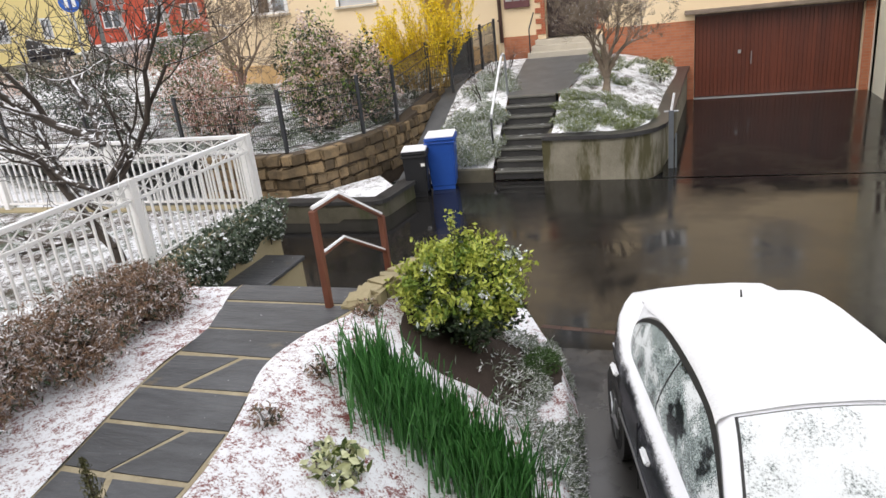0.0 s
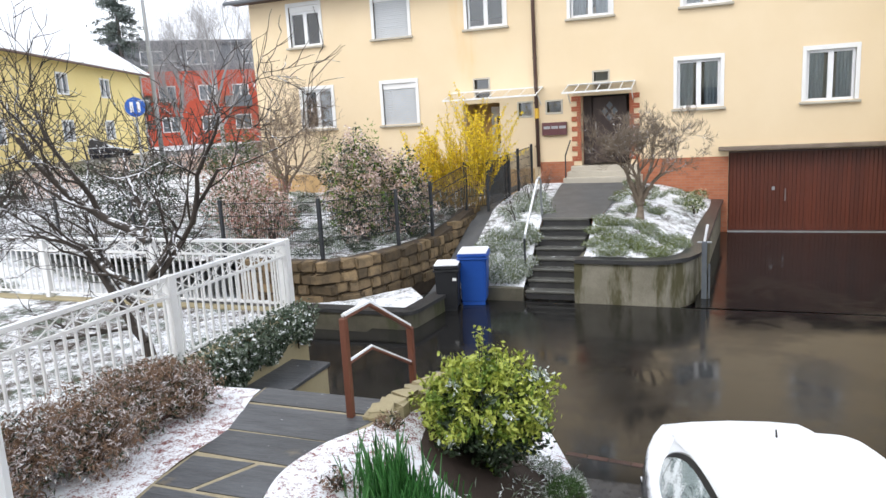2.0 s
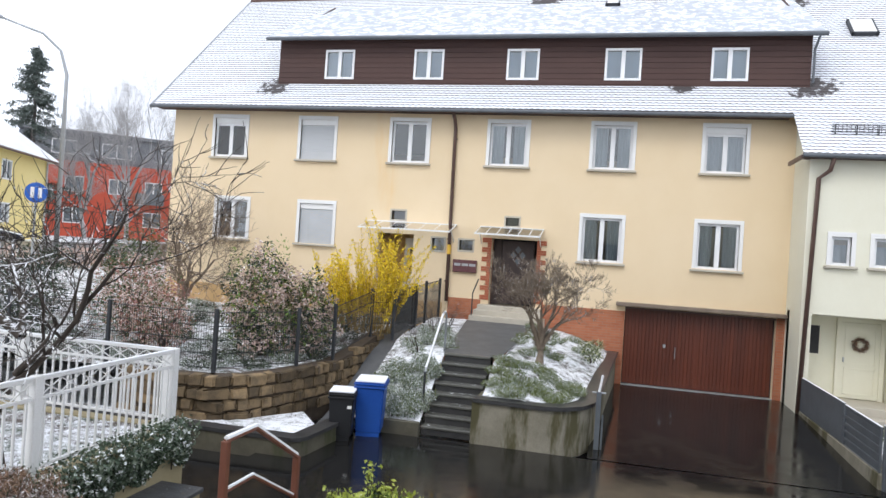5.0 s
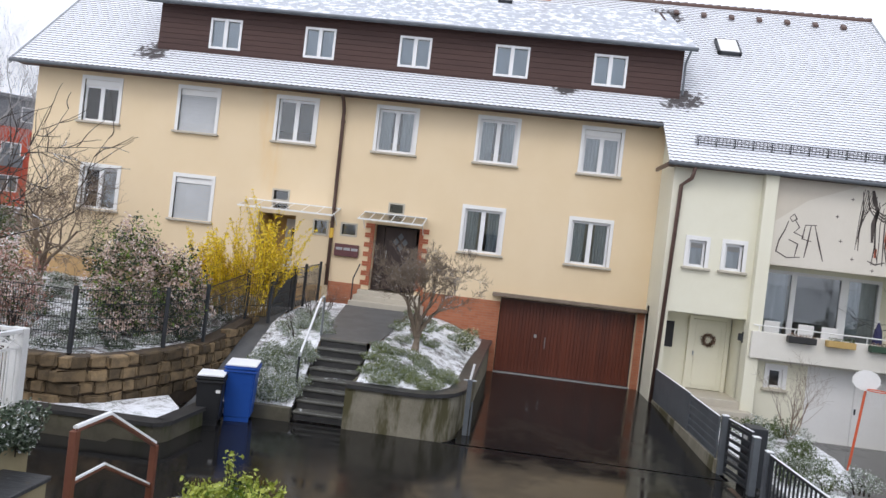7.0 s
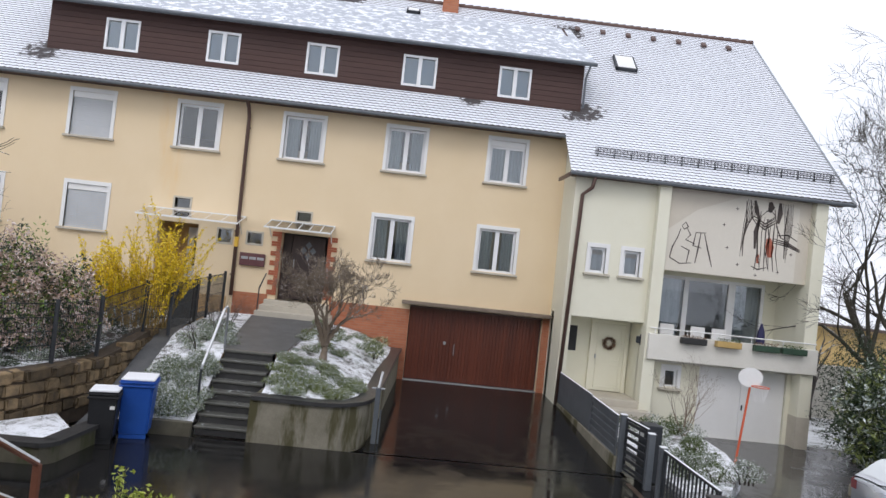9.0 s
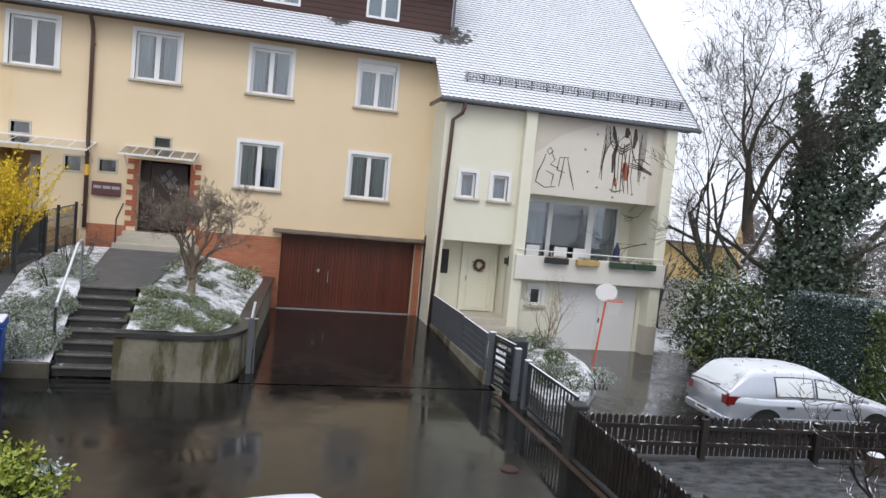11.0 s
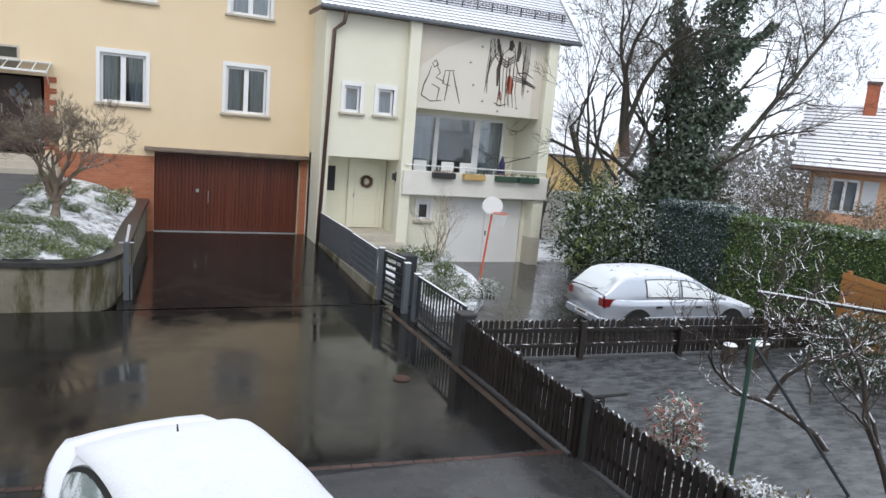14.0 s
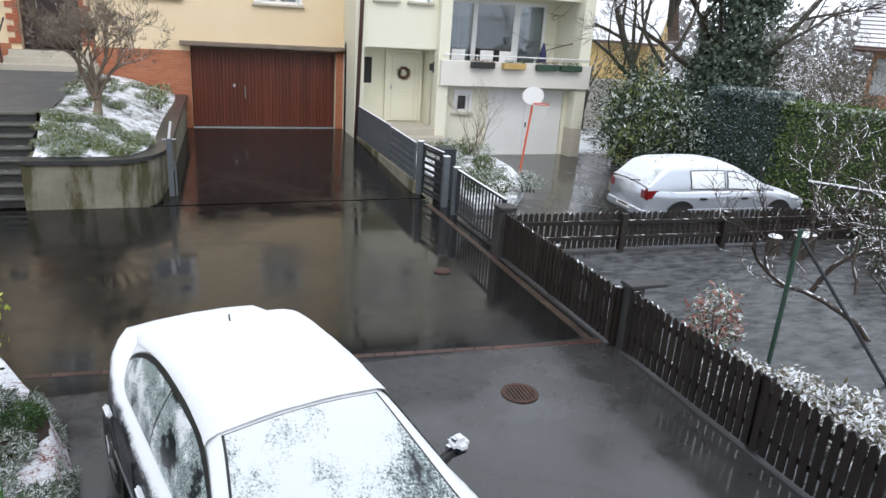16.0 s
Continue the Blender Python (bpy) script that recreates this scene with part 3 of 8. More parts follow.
for nm, x, y, w_, h_ in (("roof_window", 6.65, 3.0, 0.75, 0.95), ("roof_hatch", -1.0, 3.6, 0.5, 0.6)):
    rw = new(nm)
    rw.matrix_basis = slope_m(x, y, 0.1) if nm == "roof_window" else Matrix.Translation((x, 4.3, 12.72)) @ Matrix.Rotation(0.5, 4, "X")
    tagged(rw, "small roof window with dark frame in the snowy tiles" if nm == "roof_window" else "small white roof hatch above the dormer", "roof window")
    bm = bmesh.new()
    for q in ((-w_ / 2, w_ / 2, -h_ / 2, -h_ / 2 + 0.1), (-w_ / 2, w_ / 2, h_ / 2 - 0.1, h_ / 2), (-w_ / 2, -w_ / 2 + 0.09, -h_ / 2, h_ / 2), (w_ / 2 - 0.09, w_ / 2, -h_ / 2, h_ / 2)):
        box(bm, q[0], q[1], q[2], q[3], -0.05, 0.07)
    part("frame", bm, M["anthracite"], rw)
    part("pane", bx(-w_ / 2 + 0.06, w_ / 2 - 0.06, -h_ / 2 + 0.07, h_ / 2 - 0.03, 0.05, 0.075), M["white"], rw, "snow-covered pane")
vent_me = mesh_of(bx(-0.09, 0.09, -0.14, 0.1, 0.0, 0.1, 0.02), "vent_tile", M["gutter"])
for i in range(7):
    ob = tagged(new("vent_tile", vent_me), "small dark ventilation tile near the ridge", "vent tile", "vent tiles below the ridge")
    ob.matrix_basis = slope_m(5.2 + 0.98 * i, 4.75, 0.05)
guard = thing("snow_guard", "black lattice snow guard along the lower roof edge", "snow guard")
for i in range(15):
    x = 4.9 + 0.5 * i
    yb = -1.28
    zb = roof_z(yb) + 0.05
    bm = bmesh.new()
    box(bm, x - 0.015, x + 0.015, yb - 0.02, yb + 0.25, zb, zb + 0.03)
    box(bm, x - 0.012, x + 0.012, yb - 0.02, yb + 0.0, zb, zb + 0.26)
    part("bracket", bm, M["anthracite"], guard)
for j in range(4):
    part("rail", tube(bmesh.new(), [(4.8, yb - 0.03, zb + 0.05 + 0.065 * j), (12.0, yb - 0.03, zb + 0.05 + 0.065 * j)], 0.011, 5), M["anthracite"], guard)
bm = bmesh.new()
for i in range(72):
    box(bm, 4.85 + 0.1 * i, 4.862 + 0.1 * i, yb - 0.035, yb - 0.025, zb + 0.03, zb + 0.25)
part("lattice", bm, M["anthracite"], guard)
dp = thing("downpipe", "brown downpipe on the yellow front", "downpipe")
part("pipe", tube(bmesh.new(), [(-5.42, -0.55, 7.82), (-5.42, -0.2, 7.6), (-5.41, -0.08, 7.35), (-5.36, -0.08, 2.0)], 0.055, 10), M["gutter"], dp, smooth=True)
part("sleeve", tube(bmesh.new(), [(-5.37, -0.08, 3.45), (-5.37, -0.08, 3.75)], 0.062, 10), surf("yellow_sleeve", (0.75, 0.45, 0.05), (0.8, 0.5, 0.08)), dp, "yellow protective sleeve")
for zz in (7.0, 5.2, 3.9, 2.6):
    part("clamp", tube(bmesh.new(), [(-5.39, -0.08, zz), (-5.39, -0.08, zz + 0.04)], 0.068, 10), M["gutter"], dp)

# ---- entrances ----
door = thing("entrance_door_right", "dark brown wooden front door with a diamond pane", "front door", kind="structure")
# Lobby wall in near-black, its shade put into the colour.
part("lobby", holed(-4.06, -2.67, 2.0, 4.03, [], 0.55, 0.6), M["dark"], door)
part("leaf", bx(-3.78, -2.78, 0.34, 0.4, 2.05, 3.98, 0.008), M["door_wood"], door)
part("side_panel", bx(-4.05, -3.8, 0.36, 0.4, 2.0, 4.0), M["door_wood"], door)
bm = bmesh.new()
for dx, dz in ((0, 0.17), (-0.14, 0), (0.14, 0), (0, -0.17)):
    c = [bm.verts.new((-3.28 + dx + ax, 0.335, 3.55 + dz + az)) for ax, az in ((-0.1, 0), (0, -0.12), (0.1, 0), (0, 0.12))]
    bm.faces.new(c)
part("diamond_pane", bm, M["greyblue"], door, "four small grey diamond panes")
part("handle", tube(bmesh.new(), [(-3.68, 0.3, 3.0), (-3.68, 0.3, 3.25)], 0.014, 6), M["metal"], door)
part("reveal", bx(-4.075, -4.06, 0.3, 0.56, 2.0, 4.03), M["brick"], door)
part("reveal", bx(-2.67, -2.655, 0.3, 0.56, 2.0, 4.03), M["brick"], door)
quoin = thing("door_brick_surround", "toothed red brick surround beside the entrance", "brick surround", kind="structure")
qa, qb = mesh_of(bx(-0.14, 0.14, -0.035, 0.02, -0.034, 0.034, 0.004), "brick", M["brickred"]), mesh_of(bx(-0.06, 0.06, -0.035, 0.02, -0.034, 0.034, 0.004), "brick", M["brickred"])
for i in range(26):
    z = 2.17 + i * 0.073
    wide = (i // 2) % 2 == 0
    for side in (-1, 1):
        xx = (-4.06 - (0.14 if wide else 0.06)) if side < 0 else (-2.67 + (0.14 if wide else 0.06))
        shared("brick", qa if wide else qb, quoin, pose(xx, 0, z))
door2 = thing("entrance_door_left", "recessed white and ochre doorway", "front door", kind="structure")
part("lobby", holed(-7.9, -6.4, 1.9, 4.1, [], 1.3, 1.36), M["ochre"], door2)
part("lobby_side", bx(-6.56, -6.5, 0.3, 1.3, 1.9, 4.05), M["ochre"], door2)
part("lobby_side", bx(-7.8, -7.74, 0.3, 1.3, 1.9, 4.05), M["ochre"], door2)
part("leaf", bx(-7.2, -6.6, 1.24, 1.29, 1.9, 3.9, 0.008), M["white"], door2)
part("door_pane", bx(-7.0, -6.8, 1.23, 1.245, 2.7, 3.6), M["dark"], door2)


def canopy(name, x0, x1):
    c = thing(name, "glazed canopy with white frame over the entrance", "door canopy", "door canopies")
    n = 6
    for i in range(n + 1):
        xx = lerp(x0, x1, i / n)
        part("bar", tube(bmesh.new(), [(xx, -0.02, 4.36), (xx, -0.95, 4.12)], 0.018, 6), M["white"], c)
    for yy, zz in ((-0.95, 4.12), (-0.04, 4.36)):
        part("rail", bx(x0 - 0.02, x1 + 0.02, yy - 0.02, yy + 0.02, zz - 0.025, zz + 0.025), M["white"], c)
    for i in range(n):
        bm = bmesh.new()
        a, b = lerp(x0, x1, i / n) + 0.015, lerp(x0, x1, (i + 1) / n) - 0.015
        q = [bm.verts.new(v) for v in ((a, -0.95, 4.135), (b, -0.95, 4.135), (b, -0.03, 4.375), (a, -0.03, 4.375))]
        bm.faces.new(q)
        part("pane", bm, M["canopy_glass"], c)
    for xx in (x0 + 0.05, x1 - 0.05):
        part("brace", tube(bmesh.new(), [(xx, -0.02, 3.85), (xx, -0.55, 4.2)], 0.016, 6), M["white"], c)


canopy("door_canopy", -4.42, -2.52)
canopy("door_canopy", -8.05, -5.2)
mail = thing("letter_boxes", "dark red row of letter boxes on the wall", "letter box")
part("case", bx(-5.22, -4.48, -0.12, -0.004, 2.93, 3.31, 0.01), surf("dark_red_metal", (0.10, 0.035, 0.04), (0.13, 0.05, 0.055), 4, 0.4), mail)
for i in range(3):
    part("flap", bx(-5.17 + 0.235 * i, -4.97 + 0.235 * i, -0.128, -0.12, 3.12, 3.2, 0.002), M["metal"], mail)

# ---- garage ----
gar = thing("garage_door", "red-brown wooden plank double garage door, closed", "garage door", kind="structure")
pl = [mesh_of(bx(-0.049, 0.049, -0.02, 0.02, 0.0, 2.2, 0.006), "plank", M["garage_wood"])]
for i in range(40):
    shared("plank", pl[0], gar, pose(0.07 + 0.1005 * i, 0.2, 0.03))
# Near-black sheet for the shade behind and between the planks.
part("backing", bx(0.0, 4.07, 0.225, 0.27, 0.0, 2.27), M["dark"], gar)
part("stile", bx(1.98, 2.06, 0.165, 0.18, 0.03, 2.23, 0.004), M["garage_wood"], gar)
part("lock", bx(1.12, 1.2, 0.16, 0.18, 1.15, 1.25, 0.006), M["metal"], gar)
part("handle", tube(bmesh.new(), [(1.46, 0.14, 0.85), (1.46, 0.14, 1.2)], 0.012, 6), M["metal"], gar)
part("threshold", bx(0.0, 4.07, -0.05, 0.17, -0.05, 0.02, 0.006), M["metal"], gar, "pale metal threshold strip")
part("lintel", bx(-0.27, 4.29, -0.32, 0.02, 2.3, 2.4, 0.012), M["lintel"], gar, "thin projecting brown lintel")
# Dark strip added as the shade under the projecting lintel.
part("lintel_shade_strip", bx(0.0, 4.1, 0.02, 0.2, 2.21, 2.29), M["gutter"], gar)

# ================= cream house =================
cream = thing("cream_house", "cream rendered house with balcony, mural and white garage", "house", kind="structure")
CY = -1.55
bm = bmesh.new()
q = [bm.verts.new((xx, yy, zz)) for xx in (4.29, 4.55) for yy, zz in ((CY, -0.6), (0.0, -0.6), (0.0, roof_z(0.0) - 0.12), (CY, roof_z(CY) - 0.12))]
for f in ((0, 1, 2, 3), (7, 6, 5, 4), (0, 4, 5, 1), (1, 5, 6, 2), (2, 6, 7, 3), (3, 7, 4, 0)):
    bm.faces.new([q[i] for i in f])
part("return_wall", bm, M["cream"], cream)
part("upper_wall", holed(4.55, 6.66, 2.55, 6.6, [(4.9, 5.36, 3.82, 4.55), (5.88, 6.36, 3.82, 4.55)], CY, CY + 0.25), M["cream"], cream)
part("recess_soffit", bx(4.55, 6.66, CY + 0.25, -0.2, 2.5, 2.56), M["cream"], cream)
part("recess_wall", holed(4.29, 7.0, -0.6, 2.55, [], -0.45, -0.2), M["cream"], cream)
part("recess_side", bx(6.66, 6.86, CY + 0.2, -0.45, -0.6, 2.55), M["cream"], cream)
part("fin", bx(6.66, 7.0, -1.8, CY + 0.25, -0.6, 6.62, 0.01), M["cream"], cream)
part("fin", bx(11.25, 11.62, -1.8, CY + 0.25, -0.6, 6.62, 0.01), M["cream"], cream)
part("fin_base", bx(11.24, 11.63, -1.81, CY + 0.2, -0.6, 0.35, 0.004), M["sill"], cream, "grey painted base of the pier")
part("side_wall", bx(11.3, 11.6, -0.3, 10.6, -0.8, 7.95), M["cream"], cream)
part("side_wall_front", bx(11.3, 11.6, CY + 0.25, -0.3, -0.8, 6.95), M["cream"], cream)
part("balcony_back", holed(7.0, 11.3, 1.5, 4.4, [(7.55, 10.9, 1.75, 4.02)], -0.05, 0.2), M["cream"], cream)
part("balcony_floor", bx(7.0, 11.25, -1.6, -0.05, 1.5, 1.62), M["paleconc"], cream)
part("balcony_ceiling", bx(7.0, 11.25, CY + 0.2, -0.05, 4.2, 4.3), M["cream"], cream)
part("parapet", bx(6.72, 11.64, -1.92, -1.8, 1.58, 2.3, 0.012), M["paleconc"], cream, "pale concrete balcony parapet")
part("garage_wall", holed(7.0, 11.25, -0.65, 1.58, [(8.5, 11.12, -0.6, 1.48), (7.42, 7.9, 0.78, 1.34)], -1.35, -1.15), M["cream"], cream)
# These slabs too are coloured as unlit indoors.
part("interior_slab", bx(4.55, 11.3, -0.2, 10.6, 1.45, 1.5), M["dark"], cream)
part("interior_slab", bx(4.55, 11.3, 0.2, 10.6, 4.3, 4.4), M["dark"], cream)
gd = new("garage_door")
gd.parent = cream
for i in range(2):
    part("panel", bx(8.52 + 1.3 * i, 9.81 + 1.3 * i, -1.28, -1.24, -0.58, 1.47, 0.008), M["white"], gd)
part("handle", bx(9.86, 9.9, -1.3, -1.27, 0.3, 0.45), M["anthracite"], gd)
window(7.36, 7.96, 0.66, 1.4, -1.35, "single", cream)
for a, b in ((4.8, 5.46), (5.78, 6.46)):
    window(a, b, 3.72, 4.65, CY, "single", cream)
    part("net_curtain", bx(a + 0.1, b - 0.1, CY + 0.2, CY + 0.21, 3.9, 4.35), M["curtain"], cream)
bw = new("balcony_window")
bw.parent = cream
bm = bmesh.new()
for q in ((7.55, 10.9, 3.92, 4.02), (7.55, 10.9, 1.75, 1.87), (7.55, 7.65, 1.87, 3.92), (10.8, 10.9, 1.87, 3.92), (8.35, 8.5, 1.87, 3.92), (9.75, 9.98, 1.87, 3.92)):
    box(bm, q[0], q[1], -0.04, 0.06, q[2], q[3])
part("frame", bm, M["plastic_white"], bw)
for a, b in ((7.65, 8.35), (8.5, 9.75), (9.98, 10.8)):
    part("pane", bx(a, b, 0.0, 0.012, 1.87, 3.92), M["glass"], bw)
part("curtain", bx(7.65, 8.3, 0.1, 0.12, 1.8, 3.95), M["curtain"], bw)
part("curtain", bx(9.98, 10.8, 0.1, 0.12, 1.8, 3.95), M["curtain"], bw)
ed = new("front_door")
ed.parent = cream
part("leaf", bx(5.55, 6.5, -0.53, -0.46, 0.35, 2.35, 0.008), M["cream"], ed, "cream painted door leaf")
for z0, z1 in ((0.45, 1.15), (1.25, 2.25)):
    bm = bmesh.new()
    for q in ((5.66, 6.4, z0, z0 + 0.03), (5.66, 6.4, z1 - 0.03, z1), (5.66, 5.69, z0, z1), (6.37, 6.4, z0, z1)):
        box(bm, q[0], q[1], -0.545, -0.53, q[2], q[3])
    part("moulding", bm, M["cream"], ed)
part("handle", bx(5.62, 5.65, -0.58, -0.53, 1.3, 1.42), M["metal"], ed)
part("door_frame", holed(5.45, 6.6, 0.33, 2.45, [(5.55, 6.5, 0.33, 2.36)], -0.56, -0.455), M["cream"], ed)
part("side_light", bx(4.75, 5.05, -0.47, -0.455, 1.45, 2.2), M["dark"], ed, "narrow dark side window")
part("entrance_step", bx(4.6, 7.0, -1.75, -0.45, -0.6, 0.33, 0.012), M["sill"], cream)
part("entrance_step", bx(4.9, 6.9, -2.15, -1.75, -0.6, 0.12, 0.012), M["sill"], cream)
cdp = thing("downpipe", "brown downpipe on the corner of the cream house", "downpipe")
part("pipe", tube(bmesh.new(), [(4.75, -1.9, 6.5), (4.72, -1.75, 6.2), (4.5, -1.62, 6.0), (4.34, -1.63, 0.0)], 0.055, 10), M["gutter"], cdp, smooth=True)

# ---- mural ----
mural = thing("mural_panel", "beige plaster mural with a winged figure and a kneeling one", "mural")
part("panel", bx(7.0, 11.25, CY - 0.02, CY + 0.25, 4.12, 6.6), M["mural"], mural)

# ================= courtyard: walls, steps, fences =================
M["stone"] = surf("sandstone", (0.085, 0.064, 0.04), (0.23, 0.16, 0.085), 5, 0.85, 0.6, 30, rnd=0.55, stain=(3, 0.58, (0.07, 0.055, 0.045)))
M["mortar"] = surf("dark_mortar", (0.05, 0.035, 0.025), (0.08, 0.06, 0.04), 6, 0.9, 0.3)
M["conc"] = surf("weathered_concrete", (0.17, 0.155, 0.115), (0.28, 0.26, 0.205), 1.8, 0.85, 0.35, 40, stain=(1.3, 0.48, (0.075, 0.068, 0.03)))
M["conc_wet"] = surf("wet_mossy_concrete", (0.06, 0.055, 0.04), (0.13, 0.12, 0.085), 2.2, 0.6, 0.35, 40, stain=(1.3, 0.5, (0.05, 0.055, 0.022)))
M["coping"] = surf("wet_dark_coping", (0.03, 0.03, 0.031), (0.055, 0.055, 0.056), 4, 0.35, 0.25, 40)
M["stepstone"] = surf("wet_step_stone", (0.06, 0.06, 0.054), (0.12, 0.12, 0.105), 4, 0.4, 0.4, 40, snow=(6, 0.60, 0.6, 0.9))
M["slate"] = surf("grey_slate_flag", (0.035, 0.037, 0.041), (0.095, 0.10, 0.108), 3.5, 0.45, 0.9, 11, stretch=(0.6, 2.6, 1), rnd=0.22, stain=(2.2, 0.63, (0.15, 0.125, 0.09)), snow=(16, 0.66, 0.6, 0.95))
M["slate_path"] = surf("wet_grey_slab", (0.075, 0.078, 0.082), (0.13, 0.135, 0.14), 2.0, 0.5, 0.4, 20)
M["joint"] = surf("ochre_joint", (0.27, 0.225, 0.14), (0.42, 0.36, 0.245), 6, 0.8, 0.4, 50)
M["beige"] = surf("beige_rendered_concrete", (0.28, 0.235, 0.13), (0.38, 0.325, 0.20), 1.3, 0.8, 0.3, 40, stain=(1.6, 0.58, (0.30, 0.26, 0.16)))
M["fence_white"] = surf("white_fence_paint", (0.78, 0.78, 0.77), (0.84, 0.84, 0.83), 2, 0.45, 0.05)
M["picket"] = surf("dark_stained_wood", (0.010, 0.008, 0.007), (0.024, 0.017, 0.014), 3, 0.5, 0.2, 50, stretch=(3, 3, 0.3), rnd=0.3, snow=(9, 0.53, 0.35, 0.6))
M["rusty"] = surf("rust_brown_rail", (0.13, 0.045, 0.025), (0.17, 0.06, 0.035), 5, 0.5, 0.1)
M["snow"] = surf("fresh_snow", (0.82, 0.84, 0.88), (0.88, 0.90, 0.93), 3, 0.8, 0.4, 40)
M["bin_blue"] = surf("blue_plastic", (0.010, 0.065, 0.33), (0.016, 0.085, 0.38), 2, 0.4, 0.05)
M["bin_black"] = surf("black_plastic", (0.012, 0.013, 0.016), (0.02, 0.021, 0.024), 2, 0.45, 0.05)

WALL = [(-9.6, -9.45), (-8.4, -9.55), (-7.55, -9.5), (-7.0, -9.05), (-6.62, -8.2), (-6.35, -7.2), (-6.2, -6.4), (-6.1, -5.2), (-6.05, -4.0)]


def along(path, s):
    """The point and the heading s metres along a plan line."""
    for (x0, y0), (x1, y1) in zip(path, path[1:]):
        d = math.hypot(x1 - x0, y1 - y0)
        if s <= d or (x1, y1) == path[-1]:
            return x0 + (x1 - x0) * s / d, y0 + (y1 - y0) * s / d, math.degrees(math.atan2(y1 - y0, x1 - x0))
        s -= d


def wall_x(y):
    if y <= -9.05:
        return lerp(-7.55, -7.0, max(0, min(1, (y + 9.5) / 0.45)))
    for (x0, y0), (x1, y1) in zip(WALL[3:], WALL[4:]):
        if y <= y1:
            return x0 + (x1 - x0) * (y - y0) / (y1 - y0)
    return -6.05


top_of = lambda y: 0.95 + 0.4 * smooth_step(y, -6.8, -3.6)
sw = thing("stone_retaining_wall", "curved sandstone retaining wall of rough blocks", "stone wall", kind="structure")
bm = bmesh.new()
ns = 60
total = sum(math.hypot(b[0] - a[0], b[1] - a[1]) for a, b in zip(WALL, WALL[1:]))
prev = None
for i in range(ns + 1):
    x, y, h = along(WALL, total * i / ns)
    nx, ny = -math.sin(radians(h)), math.cos(radians(h))
    ring = [bm.verts.new((x + nx * o, y + ny * o, z)) for o, z in ((0.06, -0.25), (0.06, top_of(y) - 0.02), (0.4, top_of(y) - 0.02), (0.4, -0.25))]
    if prev:
        for k in range(3):
            bm.faces.new((prev[k], ring[k], ring[k + 1], prev[k + 1]))
    prev = ring
part("core", bm, M["mortar"], sw)
rs = random.Random(4)
blocks = []
for k in range(8):
    bm = bx(-0.5, 0.5, -0.5, 0.5, -0.5, 0.5, 0.12, 2)
    for v in bm.verts:
        v.co += Vector((rs.uniform(-1, 1) * 0.06, rs.uniform(-1, 1) * 0.08, rs.uniform(-1, 1) * 0.07))
    blocks.append(mesh_of(bm, "block", M["stone"]))
row_z = [0.02, 0.27, 0.49, 0.73]
row_h = [0.24, 0.21, 0.23, 0.21]
for r in range(6):
    s = rs.uniform(0, 0.2)
    while s < total - 0.1:
        w = rs.choice((0.24, 0.32, 0.42, 0.55)) * rs.uniform(0.85, 1.15)
        x, y, h = along(WALL, min(total - 0.05, s + w / 2))
        z0 = (row_z[r], row_h[r]) if r < 4 else (0.95 + 0.2 * (r - 4), 0.19)
        if z0[0] + z0[1] <= top_of(y) + 0.03:
            ob = shared("block", blocks[rs.randrange(8)], sw, pose(x, y, z0[0] + z0[1] / 2, 0, 0, h) @ Matrix.Translation((0, 0.12 + rs.uniform(-0.025, 0.02), rs.uniform(-0.012, 0.012))) @ Matrix.Rotation(rs.uniform(-0.05, 0.05), 4, 'Y') @ Matrix.Diagonal((w - 0.01, 0.24, z0[1] * rs.uniform(0.88, 1.02), 1)))
        s += w

# low front wall with coping and the wedge of soil behind it
LOW_W = [(-10.5, -9.95), (-5.62, -9.9), (-5.45, -9.75), (-5.3, -8.15)]
lw = thing("low_concrete_wall", "low mossy concrete wall with dark wet coping", "low wall", kind="structure")
for nm, off0, off1, z0, z1, mt in (("base", 0.02, 0.22, -0.3, 0.08, "conc_wet"), ("coping", -0.02, 0.3, 0.08, 0.15, "coping")):
    bm = bmesh.new()
    tot = sum(math.hypot(b[0] - a[0], b[1] - a[1]) for a, b in zip(LOW_W, LOW_W[1:]))
    prev = None
    for i in range(41):
        x, y, h = along(LOW_W, tot * i / 40)
        nx, ny = -math.sin(radians(h)), math.cos(radians(h))
        ring = [bm.verts.new((x + nx * o, y + ny * o, z)) for o, z in ((off0, z0), (off0, z1), (off1, z1), (off1, z0))]
        if prev:
            for k in range(4):
                bm.faces.new((prev[k], ring[k], ring[(k + 1) % 4], prev[(k + 1) % 4]))
        else:
            bm.faces.new(ring)
        prev = ring
    bm.faces.new(prev[::-1])
    part(nm, bm, M[mt], lw)
bm = bmesh.new()
pts = [(-10.5, -9.75), (-5.75, -9.72), (-5.62, -8.9), (-6.3, -8.0), (-7.2, -9.3), (-10.5, -9.45)]
bm.faces.new([bm.verts.new((x, y, 0.13)) for x, y in pts])
tagged(part("soil_wedge", bm, M["bed_snow"]), "snow-covered strip of soil behind the low wall", "soil", "", "structure")
grid_sheet("side_yard_asphalt", [-20 + 0.6 * i for i in range(24)], [-12.8 + 0.45 * i for i in range(7)], lambda x, y: YARD - 0.004, M["asphalt"], "wet asphalt strip beyond the white fence", "courtyard", "structure")

